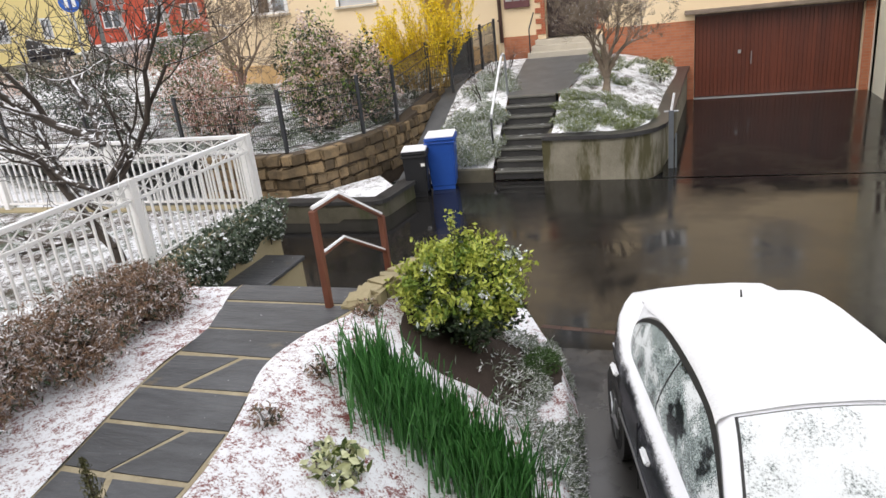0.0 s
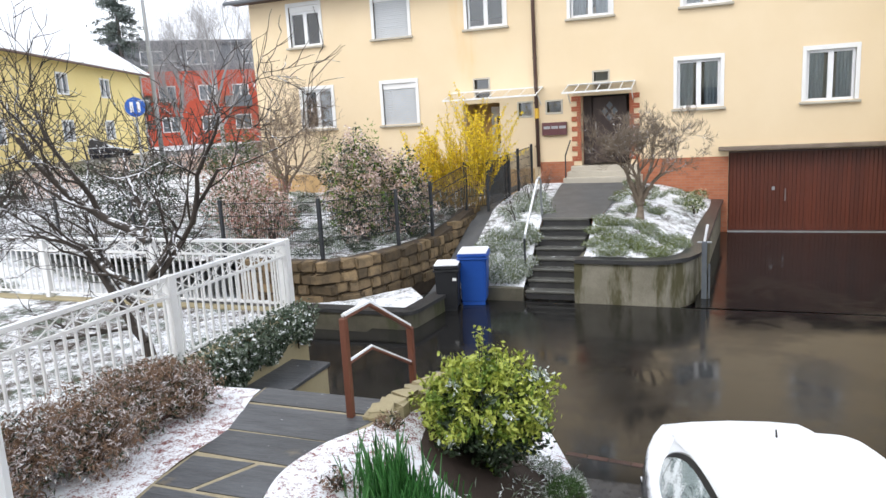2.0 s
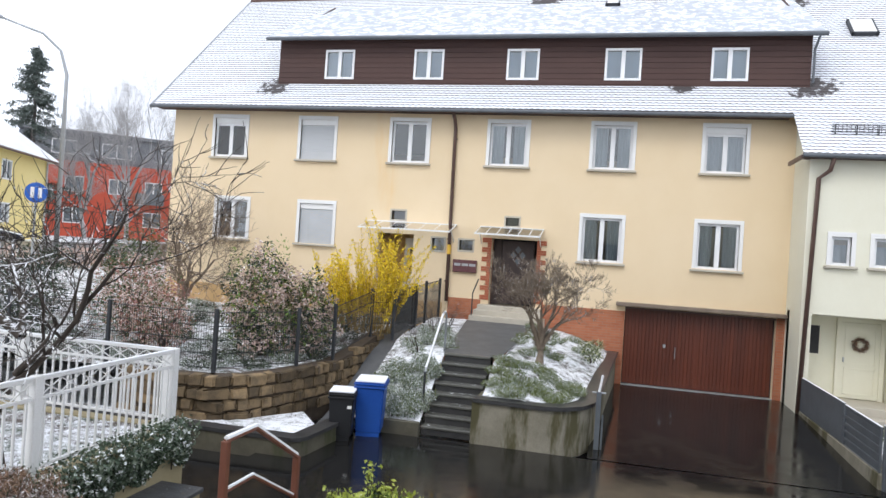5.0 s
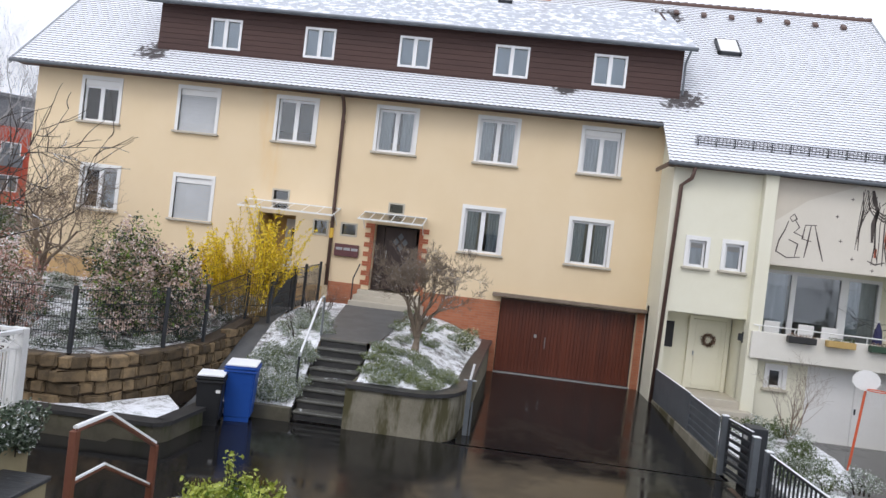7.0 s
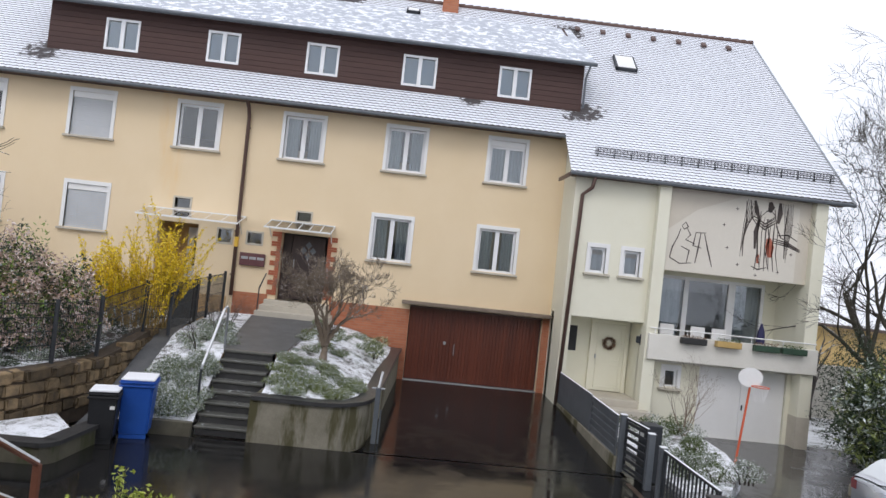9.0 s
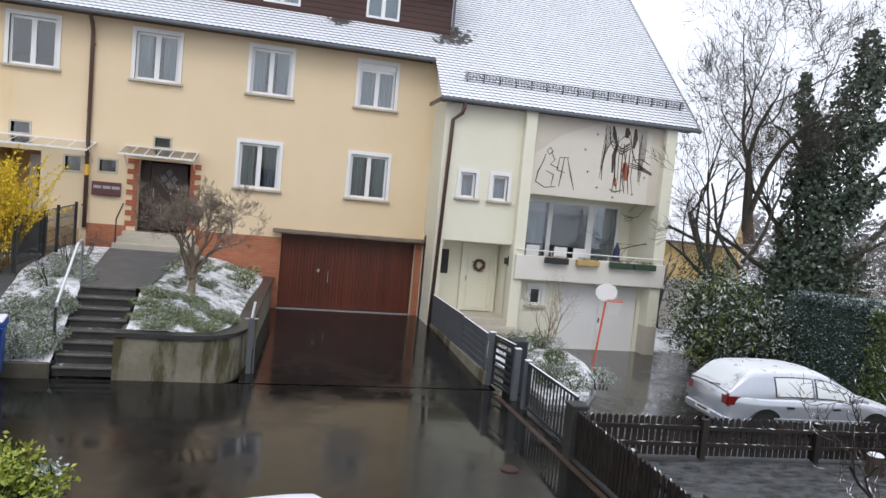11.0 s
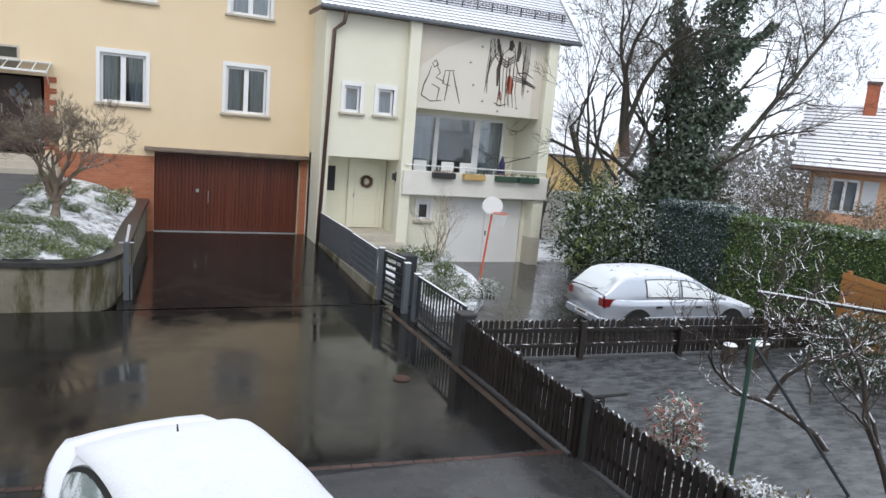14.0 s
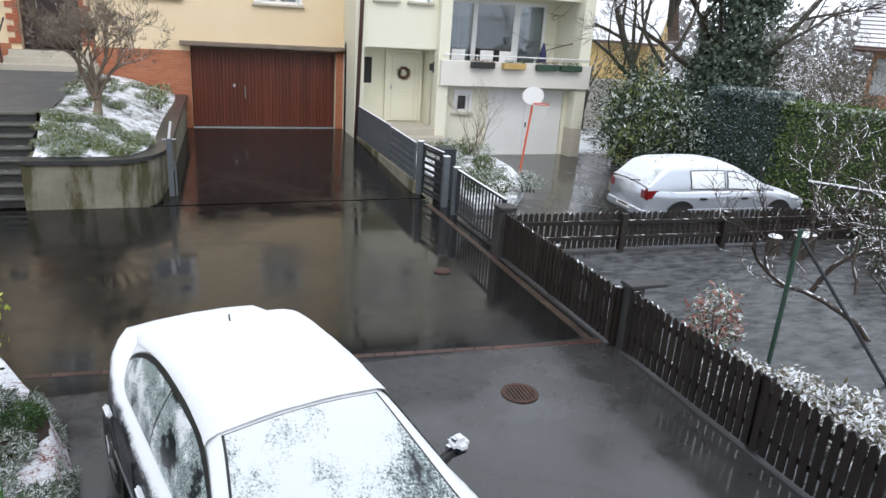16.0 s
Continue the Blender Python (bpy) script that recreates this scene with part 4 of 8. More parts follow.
# raised garden of the yellow house
U = [i / 46 for i in range(47)]
verts, faces = [], []
ys = [-9.42 + 9.4 * j / 40 for j in range(41)]
for yy in ys:
    for u in U:
        xx = lerp(-24, wall_x(yy) - 0.25, u ** 0.6)
        zz = lerp(top_of(yy), 1.35, smooth_step(yy, -5, -1)) - 0.03 + 0.9 * smooth_step(-xx, 13, 24) + 0.05 * noise.noise((xx * 0.9, yy * 0.9, 2)) * min(1, (wall_x(yy) - 0.25 - xx) * 2)
        verts.append((xx, yy, zz))
w = len(U)
faces = [(j * w + i, j * w + i + 1, (j + 1) * w + i + 1, (j + 1) * w + i) for j in range(40) for i in range(w - 1)]
tagged(raw("upper_garden_soil", verts, faces, M["garden_snow"], None, "", True), "snow-dusted raised garden bed with low cushions", "garden bed", "", "structure")

# ---- outside steps with handrail ----
st = thing("courtyard_steps", "worn dark stone steps up to the entrance path", "steps", kind="structure")
for i in range(8):
    z1 = YARD + 0.18 * (i + 1)
    part("step", bx(-4.02, -2.95, -7.36 + 0.24 * i, -5.3, z1 - 0.06, z1, 0.015), M["stepstone"], st)
    part("riser", bx(-4.0, -2.95, -7.33 + 0.24 * i, -5.4, z1 - 0.18, z1 - 0.06), M["coping"], st)
bm = bmesh.new()
q = [bm.verts.new(v) for v in ((-4.05, -5.6, 1.235), (-2.75, -5.6, 1.235), (-2.5, -0.95, 1.56), (-4.5, -0.95, 1.56))]
bm.faces.new(q)
tagged(part("entrance_path", bm, M["slate_path"]), "wet grey slab path to the front door", "path", "", "structure")
for i, (y0, z1) in enumerate(((-0.95, 1.71), (-0.65, 1.86), (-0.35, 2.0))):
    part("door_step", bx(-4.45 + 0.06 * i, -2.3 - 0.06 * i, y0, -0.02 if i < 2 else 0.34, z1 - 0.3, z1, 0.012), M["sill"], st, "pale stone door step")
hr = thing("step_handrail", "curved metal handrail with snow along the steps", "handrail")
part("rail", tube(bmesh.new(), [(-4.1, -6.95, 0.98), (-4.1, -6.9, 1.05), (-4.12, -5.6, 2.06), (-4.12, -5.5, 2.12), (-4.12, -5.3, 2.12), (-4.12, -5.22, 2.06), (-4.12, -5.2, 1.2)], 0.026, 8), M["metal"], hr, smooth=True)
part("rail_snow", tube(bmesh.new(), [(-4.1, -6.9, 1.075), (-4.12, -5.6, 2.085), (-4.12, -5.35, 2.14)], 0.024, 6), M["snow"], hr, "snow on the rail")
part("post", tube(bmesh.new(), [(-4.1, -6.95, 0.0), (-4.1, -6.95, 1.0)], 0.024, 8), M["anthracite"], hr)
gt = thing("door_handrail", "short dark door handrail", "handrail")
part("post", tube(bmesh.new(), [(-4.38, -0.9, 1.5), (-4.38, -0.9, 2.35)], 0.02, 6), M["anthracite"], gt)
part("bar", tube(bmesh.new(), [(-4.38, -0.9, 2.35), (-4.38, -0.1, 2.75)], 0.02, 6), M["anthracite"], gt)

# bed beside the steps, ramp beside the stone wall
def bank_z(x, y):
    ramp_z = lerp(-0.19, 1.45, smooth_step(y, -8.4, -2.5)) + 0.06
    stair_z = lerp(-0.02, 1.19, max(0.0, min(1.0, (y + 7.4) / 1.9))) + 0.31 * max(0.0, (y + 5.5) / 4.6)
    u = max(0.0, min(1.0, (-4.08 - x) / 1.5))
    return lerp(stair_z, min(ramp_z, stair_z), u ** 1.5) + 0.05 * noise.noise((x * 3, y * 3, 5)) * (1 if u > 0.05 else 0)


grid_sheet("step_bed", [-5.62 + 0.157 * i for i in range(11)], [-7.4 + 0.2 * i for i in range(36)], bank_z, M["bed_snow"], "snow-covered bank beside the steps", "garden bed", "structure")
part("bank_edge", bx(-5.2, -4.03, -7.46, -7.36, -0.25, 0.06, 0.02), M["conc_wet"], st)
grid_sheet("side_ramp", [-6.1 + 0.06 * i for i in range(9)], [-8.1 + 0.25 * i for i in range(33)], lambda x, y: lerp(-0.19, 1.45, smooth_step(y, -8.4, -2.5)), M["slate_path"], "narrow wet paved ramp beside the stone wall", "path", "structure")

# ---- curved planter wall ----
PL = [(-2.95, -7.5), (-1.6, -7.55), (-1.2, -7.42), (-0.85, -7.1), (-0.66, -6.65), (-0.58, -6.1), (-0.15, -0.05)]
pl_top = lambda y: 0.66 + 0.25 * smooth_step(y, -6.3, -0.5)
plw = thing("curved_planter_wall", "curved stained concrete planter wall with dark coping", "planter wall", kind="structure")
tot = sum(math.hypot(b[0] - a[0], b[1] - a[1]) for a, b in zip(PL, PL[1:]))
for nm, o0, o1, z0, z1, mt in (("body", 0.03, 0.25, -0.4, -0.05, "conc"), ("coping", -0.03, 0.32, -0.05, 0.03, "coping")):
    bm = bmesh.new()
    prev = None
    for i in range(81):
        x, y, h = along(PL, tot * i / 80)
        nx, ny = -math.sin(radians(h)), math.cos(radians(h))
        T = pl_top(y)
        ring = [bm.verts.new((x + nx * o, y + ny * o, z)) for o, z in ((o0, YARD - 0.1 if nm == "body" else T + z0), (o0, T + z1), (o1, T + z1), (o1, YARD - 0.1 if nm == "body" else T + z0))]
        if prev:
            for k in range(4):
                bm.faces.new((prev[k], ring[k], ring[(k + 1) % 4], prev[(k + 1) % 4]))
        else:
            bm.faces.new(ring)
        prev = ring
    bm.faces.new(prev[::-1])
    part(nm, bm, M[mt], plw)
part("end_wall", bx(-2.97, -2.72, -7.48, -5.4, -0.3, 0.62), M["conc"], plw)
def planter_in(y):
    return -0.9 - 0.75 * smooth_step(-y, 6.5, 7.35) + 0.55 * smooth_step(y, -6.5, -0.5)


def planter_z(x, y):
    zl = lerp(0.66, 1.22, smooth_step(y, -7.1, -5.5)) + 0.30 * smooth_step(y, -5.6, -1.0)
    u = max(0.0, min(1.0, (x + 2.85) / (planter_in(y) + 2.85)))
    return lerp(zl, pl_top(y) - 0.01, u ** 1.35) + 0.05 * math.sin(math.pi * u) + 0.04 * noise.noise((x * 2.5, y * 2.5, 9)) * math.sin(math.pi * u)


verts = []
for j in range(50):
    yy = -7.28 + 7.2 * j / 49
    for i in range(30):
        xx = lerp(-2.85 + 0.12 * smooth_step(yy, -5.7, -5.4), planter_in(yy), i / 29)
        verts.append((xx, yy, planter_z(xx, yy)))
faces = [(j * 30 + i, j * 30 + i + 1, (j + 1) * 30 + i + 1, (j + 1) * 30 + i) for j in range(49) for i in range(29)]
tagged(raw("planter_soil", verts, faces, M["bed_snow"], None, "", True), "snow-covered planter bed around the small tree", "garden bed", "", "structure")
gp = thing("gate_post", "grey steel gate post beside the planter wall", "gate post")
part("post", bx(-0.60, -0.50, -6.85, -6.75, YARD, 0.95, 0.008), M["greyblue"], gp)
part("latch_bar", tube(bmesh.new(), [(-0.55, -6.8, 0.95), (-0.5, -6.82, 1.28)], 0.025, 6), M["snow"], gp, "snow-capped latch bar")
part("arm", tube(bmesh.new(), [(-0.68, -6.8, 0.93), (-0.42, -6.8, 0.93)], 0.018, 6), M["metal"], gp)
part("side_post", tube(bmesh.new(), [(-0.46, -6.8, YARD), (-0.46, -6.8, 0.5)], 0.02, 6), M["greyblue"], gp)


# ---- bins ----
def wheelie_bin(name, label, at, rz, w, d, h, mat):
    b = thing(name, label, "bin", "wheelie bins", at=at, rz=rz)
    bm = bx(-w / 2, w / 2, -d / 2, d / 2, 0.06, h - 0.1, 0.03, 2)
    for v in bm.verts:
        k = 0.84 + 0.16 * (v.co.z / h)
        v.co.x *= k
        v.co.y *= k
    part("body", bm, mat, b)
    bm = bx(-w / 2 - 0.02, w / 2 + 0.02, -d / 2 - 0.02, d / 2 + 0.02, h - 0.13, h - 0.09, 0.01)
    part("rim", bm, mat, b)
    bm = bx(-w / 2 - 0.025, w / 2 + 0.025, -d / 2 - 0.03, d / 2 + 0.02, h - 0.085, h - 0.01, 0.03, 2)
    part("lid", bm, mat, b)
    bm = bx(-w / 2, w / 2, -d / 2, d / 2, h - 0.012, h + 0.022, 0.012, 2)
    part("lid_snow", bm, M["snow"], b, "thin snow on the lid")
    part("handle", tube(bmesh.new(), [(-w / 2 + 0.05, d / 2 + 0.05, h - 0.09), (w / 2 - 0.05, d / 2 + 0.05, h - 0.09)], 0.016, 6), mat, b)
    for s in (-1, 1):
        part("wheel", tube(bmesh.new(), [(s * (w / 2 - 0.09), d / 2 - 0.02, 0.1), (s * (w / 2 - 0.03), d / 2 - 0.02, 0.1)], 0.1, 12), M["bin_black"], b)
    part("foot", bx(-w / 2 + 0.06, w / 2 - 0.06, -d / 2 + 0.05, -d / 2 + 0.12, 0.0, 0.08), mat, b)
    return b


wheelie_bin("blue_bin", "blue wheelie bin with snow on its lid", (-4.98, -7.72, YARD), 12, 0.58, 0.70, 1.08, M["bin_blue"])
bb = wheelie_bin("black_bin", "smaller black wheelie bin with snow on its lid", (-5.35, -8.3, YARD), 14, 0.48, 0.54, 0.93, M["bin_black"])
part("sticker", bx(0.12, 0.2, -0.262, -0.258, 0.62, 0.68), M["white"], bb, "small white sticker")


# ---- dark mesh fence on the stone wall ----
def mesh_panel(a, b, parent, h=1.14, step=0.05):
    """A panel of welded rods between two foot points."""
    (x0, y0, z0), (x1, y1, z1) = a, b
    L = math.hypot(x1 - x0, y1 - y0)
    bm = bmesh.new()
    n = int(L / step)
    for i in range(n + 1):
        f = i / n
        p = Vector((lerp(x0, x1, f), lerp(y0, y1, f), lerp(z0, z1, f)))
        tube(bm, [p + Vector((0, 0, 0.05)), p + Vector((0, 0, h))], 0.0048, 3, False)
    for j in range(5):
        dz = 0.06 + (h - 0.08) * j / 4
        tube(bm, [(x0, y0, z0 + dz), (x1, y1, z1 + dz)], 0.009, 4, False)
    part("mesh_panel", bm, M["anthracite"], parent)


mf = thing("dark_mesh_fence", "anthracite welded mesh fence on the stone wall", "fence")
POSTS = [(-19.5, -9.3, 1.5), (-17.1, -9.25, 1.25), (-14.7, -9.2, 1.1), (-12.4, -9.2, 1.0), (-10.05, -9.15, 0.95), (-7.73, -9.06, 0.95), (-6.74, -7.53, 0.95), (-6.4, -6.4, 1.0), (-6.25, -4.4, 1.28), (-5.72, -4.2, 1.3), (-5.62, -2.6, 1.4), (-5.58, -1.7, 1.45), (-5.55, -0.2, 1.5)]
for p in POSTS:
    part("post", bx(p[0] - 0.035, p[0] + 0.035, p[1] - 0.03, p[1] + 0.03, p[2] - 0.1, p[2] + 1.2, 0.006), M["anthracite"], mf)
for a, b in zip(POSTS, POSTS[1:]):
    mesh_panel(a, b, mf)
eb = thing("meter_box", "dark anthracite bin box beside the entrance fence", "box")
part("body", bx(-6.3, -5.75, -2.4, -1.9, 1.3, 2.45, 0.015), M["anthracite"], eb)
part("door", bx(-6.26, -5.79, -2.42, -2.4, 1.4, 2.4, 0.005), M["greyblue"], eb)


# ---- white fence ----
def white_fence(name, p0, p1, zf, h, bays, label):
    f = thing(name, label, "fence", "white garden fences")
    L = math.hypot(p1[0] - p0[0], p1[1] - p0[1])
    f.matrix_basis = pose(p0[0], p0[1], zf, 0, 0, math.degrees(math.atan2(p1[1] - p0[1], p1[0] - p0[0])))
    post = mesh_of(bx(-0.052, 0.052, -0.045, 0.045, 0, h + 0.02, 0.008), "post", M["fence_white"])
    for i in range(bays + 1):
        shared("post", post, f, pose(L * i / bays, 0, 0))
    bar = mesh_of(bx(-0.011, 0.011, -0.011, 0.011, 0.1, h - 0.2), "bar", M["fence_white"])
    for i in range(bays):
        a, b = L * i / bays + 0.052, L * (i + 1) / bays - 0.052
        part("top_rail", bx(a, b, -0.025, 0.025, h - 0.04, h, 0.006), M["fence_white"], f)
        part("mid_rail", bx(a, b, -0.018, 0.018, h - 0.23, h - 0.2), M["fence_white"], f)
        part("bottom_rail", bx(a, b, -0.018, 0.018, 0.07, 0.1), M["fence_white"], f)
        n = 17
        for k in range(n):
            shared("bar", bar, f, pose(lerp(a, b, (k + 0.5) / n), 0, 0))
        m = 8
        bm = bmesh.new()
        for k in range(m):
            c0, c1 = lerp(a, b, k / m), lerp(a, b, (k + 1) / m)
            for q0, q1 in (((c0, h - 0.2), (c1, h - 0.05)), ((c0, h - 0.05), (c1, h - 0.2))):
                tube(bm, [(q0[0], 0, q0[1]), (q1[0], 0, q1[1])], 0.008, 4)
            tube(bm, [((c0 + c1) / 2, 0, h - 0.2), ((c0 + c1) / 2, 0, h - 0.05)], 0.008, 4)
        part("lattice", bm, M["fence_white"], f, "crossed lattice under the top rail")
        part("rail_snow", bx(a, b, -0.026, 0.026, h, h + 0.012, 0.004), M["snow"], f)


white_fence("white_fence", (-6.0, -12.85), (-6.0, -21.9), 1.0, 1.0, 4, "white painted metal garden fence with crossed lattice band")
white_fence("white_fence", (-6.1, -12.85), (-15.3, -12.85), 1.0, 1.0, 4, "white painted metal garden fence, end side")
part("fence_plinth", bx(-16, -6.1, -12.95, -12.75, -0.3, 1.0, 0.01), M["beige"], thing("fence_base_wall", "pale rendered base wall under the white fence", "wall", kind="structure"))
grid_sheet("near_left_garden", [-20 + 0.5 * i for i in range(28)] + [-6.02], [-22.5 + 0.5 * i for i in range(20)] + [-12.9], lambda x, y: 0.97 + 0.05 * noise.noise((x, y, 3)), M["garden_snow"], "snowy lawn under the bare tree", "lawn", "structure")

# ---- near garden: retaining wall, stairs, path ----
rw = thing("beige_retaining_wall", "beige rendered retaining wall below the white fence", "retaining wall", kind="structure")
part("wall", bx(-6.1, -5.85, -15.7, -12.72, -0.3, 1.0, 0.015), M["beige"], rw)
part("stub", bx(-5.85, -5.27, -15.6, -13.2, -0.3, 0.33, 0.012), M["beige"], rw, "low beige side wall")
part("stub_coping", bx(-5.85, -5.24, -15.6, -13.17, 0.33, 0.39, 0.01), M["slate"], rw, "slate coping")
gs = thing("garden_stairs", "slate garden stairs going down to the courtyard", "stairs", kind="structure")
for i in range(5):
    z1 = 0.8 - 0.2 * i
    part("tread", bx(-5.25, -3.15, -15.5 + 0.34 * i, -15.14 + 0.34 * i, z1 - 0.05, z1, 0.01), M["slate"], gs)
    part("riser", bx(-5.25, -3.15, -15.48 + 0.34 * i, -15.16 + 0.34 * i, -0.3, z1 - 0.05), M["beige"], gs)
rl = thing("stair_rail", "brown metal stair rail with snow on its bars", "handrail")
for x, y, z0, z1 in ((-3.38, -15.93, 0.98, 1.9), (-3.36, -14.62, 0.2, 1.42)):
    part("post", bx(x - 0.03, x + 0.03, y - 0.03, y + 0.03, z0, z1, 0.005), M["rusty"], rl)
for dz in (0.0, -0.42):
    pts = [(-3.38, -15.93, 1.9 + dz), (-3.37, -15.47, 1.9 + dz), (-3.36, -14.62, 1.42 + dz * 0.95)]
    part("bar", tube(bmesh.new(), pts, 0.024 if dz == 0 else 0.016, 6), M["rusty"], rl)
    part("bar_snow", tube(bmesh.new(), [(x, y, z + 0.022) for x, y, z in pts], 0.022 if dz == 0 else 0.014, 6), M["snow"], rl, "line of snow on the bar")

pl_ = lambda y: -4.58 + 0.27 * smooth_step(-y, 15.5, 16.6) + 0.3 * smooth_step(-y, 17.0, 18.9)
pr_ = lambda y: -3.26 - 0.14 * math.exp(-((y + 16.9) / 0.5) ** 2) + 0.16 * smooth_step(-y, 17.0, 18.4) + 0.14 * smooth_step(y, -16.5, -16.0)

EDGE = [(-22.0, -0.9), (-18.0, -0.95), (-16.6, -1.08), (-15.7, -1.22), (-15.0, -1.4), (-14.4, -1.7), (-13.9, -1.95), (-13.5, -2.6)]


def edge_x(y):
    for (y0, x0), (y1, x1) in zip(EDGE, EDGE[1:]):
        if y <= y1:
            return lerp(x0, x1, (y - y0) / (y1 - y0))
    return -2.6


def bed_z(x, y):
    e = edge_x(y)
    f = smooth_step(x, -3.3, e - 0.25)
    z = lerp(1.012, 0.12, f)
    z = lerp(z, min(z, 0.1), smooth_step(y, -15.0, -13.8))
    z += 0.035 * noise.noise((x * 2.5, y * 2.5, 7)) * smooth_step(x, pr_(y), pr_(y) + 0.35)
    return lerp(z, YARD - 0.02, smooth_step(x, e - 0.14, e))


verts = []
ys = [-21.2 + 7.7 * j / 110 for j in range(111)]
for yy in ys:
    for i in range(45):
        xx = lerp(pr_(yy) - 0.01 if yy < -15.9 else -3.12, edge_x(yy), i / 44)
        verts.append((xx, yy, bed_z(xx, yy)))
faces = [(j * 45 + i, j * 45 + i + 1, (j + 1) * 45 + i + 1, (j + 1) * 45 + i) for j in range(110) for i in range(44)]
tagged(raw("front_bed_soil", verts, faces, M["mulch_snow"], None, "", True), "sloping flower bed of red mulch under broken snow", "garden bed", "", "structure")
verts = []
for j in range(40):
    yy = -21.2 + 5.6 * j / 39
    for i in range(24):
        xx = lerp(-6.0, pl_(yy) + 0.01, i / 23)
        verts.append((xx, yy, 1.005 + 0.02 * noise.noise((xx * 2, yy * 2, 4))))
faces = [(j * 24 + i, j * 24 + i + 1, (j + 1) * 24 + i + 1, (j + 1) * 24 + i) for j in range(39) for i in range(23)]
tagged(raw("left_bed_soil", verts, faces, M["mulch_snow"], None, "", True), "strip of red mulch under snow beside the path", "garden bed", "", "structure")
PATH_Y = [-21.2 + 0.19 * i for i in range(31)]
bm = prism(bmesh.new(), [(pr_(v), v) for v in PATH_Y] + [(pl_(v), v) for v in PATH_Y[::-1]], 0.7, 0.995)
pathbase = part("path_base", bm, M["joint"], thing("garden_path", "garden path of large grey slate flags with ochre joints", "path", kind="structure"))
path = pathbase.parent
rp = random.Random(8)
row_y = [-15.5, -15.88, -16.42, -16.87, -17.37, -17.8, -18.3, -18.8, -19.35, -19.9, -20.5, -21.1]
for k, (ya, yb) in enumerate(zip(row_y, row_y[1:])):
    cuts = [0, 1] if k in (0, 1, 2, 4) else ([0, 0.52, 1] if k == 3 else [0, rp.uniform(0.5, 0.64), 1])
    for c0, c1 in zip(cuts, cuts[1:]):
        g = 0.014 if k < 2 else 0.026
        sk = (0.15 if k % 2 else -0.09) if c1 < 1 else 0
        sk0 = (0.15 if k % 2 else -0.09) if c0 > 0 else 0
        o = []
        for c, yy, s_ in ((c0, yb + g, -sk0), (c1, yb + g, -sk), (c1, ya - g, sk), (c0, ya - g, sk0)):
            o.append((lerp(pl_(yy), pr_(yy), c) + s_ + (g if c == c0 else -g) + rp.uniform(-0.015, 0.015), yy + rp.uniform(-0.012, 0.012)))
        part("flagstone", prism(bmesh.new(), o, 0.96, 1.0 + rp.uniform(0, 0.007)), M["slate"], path)
rocks = thing("edging_rocks", "pale edging stones between stairs and bed", "edging stones")
for i in range(7):
    bm = bx(-0.14, 0.14, -0.12, 0.12, -0.2, 0.14, 0.05, 2)
    for v in bm.verts:
        v.co += Vector([rp.uniform(-0.025, 0.025) for _ in range(3)])
    ob = part("rock", bm, M["beige"], rocks)
    ob.matrix_basis = pose(-3.12 + 0.02 * i, -15.85 + 0.19 * i, 0.95 - 0.03 * max(0, i - 2), 0, 0, rp.uniform(-20, 20))
part("slab", bx(-3.15, -2.6, -15.15, -14.5, 0.2, 0.93, 0.02), M["slate"], rocks, "grey slab beside the stairs")

# brick line across the drive, drains
bl = thing("brick_gutter_line", "flush line of red bricks across the wet drive", "brick line", kind="structure")
M["brickwet"] = surf("wet_red_brick", (0.05, 0.024, 0.018), (0.085, 0.038, 0.028), 6, 0.3, 0.2, 40, rnd=0.4)
bk = mesh_of(bx(-0.115, 0.115, -0.04, 0.04, -0.02, 0.006, 0.004), "brick", M["brickwet"])
for i in range(27):
    f = i / 26
    shared("brick", bk, bl, pose(lerp(-1.8, 4.42, f), lerp(-13.83, -14.42, f), YARD + 0.002, 0, 0, -5.4))
M["brickgrey"] = surf("wet_grey_brown_setts", (0.05, 0.036, 0.028), (0.085, 0.06, 0.045), 6, 0.35, 0.2, 40, rnd=0.3)
bk2 = mesh_of(bx(-0.05, 0.05, -0.115, 0.115, -0.02, 0.01, 0.004), "brick", M["brickgrey"])
for i in range(30):
    shared("brick", bk2, bl, pose(4.4, -14.3 + 0.215 * i, YARD + 0.002))


def drain(name, x, y, r, label):
    d = thing(name, label, "drain cover", "drain covers", at=(x, y, YARD))
    bm = bmesh.new()
    n = 28
    rings = [[bm.verts.new((q * math.cos(2 * math.pi * k / n), q * math.sin(2 * math.pi * k / n), z)) for k in range(n)] for q, z in ((r, -0.01), (r, 0.014), (r * 0.78, 0.014), (r * 0.76, -0.01))]
    for a, b in zip(rings, rings[1:]):
        for k in range(n):
            bm.faces.new((a[k], a[(k + 1) % n], b[(k + 1) % n], b[k]))
    part("ring", bm, M["iron"], d)
    # Flat black disc; its colour stands in for the shade down the shaft.
    bm = bmesh.new()
    bm.faces.new([bm.verts.new((r * 0.78 * math.cos(2 * math.pi * k / n), r * 0.78 * math.sin(2 * math.pi * k / n), 0.004)) for k in range(n)])
    part("shaft", bm, M["dark"], d)
    for i in range(7):
        xx = r * 0.72 * (i - 3) / 3.5
        hh = math.sqrt(max(0.0, (r * 0.77) ** 2 - xx * xx))
        part("grate_bar", bx(xx - 0.012, xx + 0.012, -hh, hh, 0.004, 0.016), M["iron"], d)


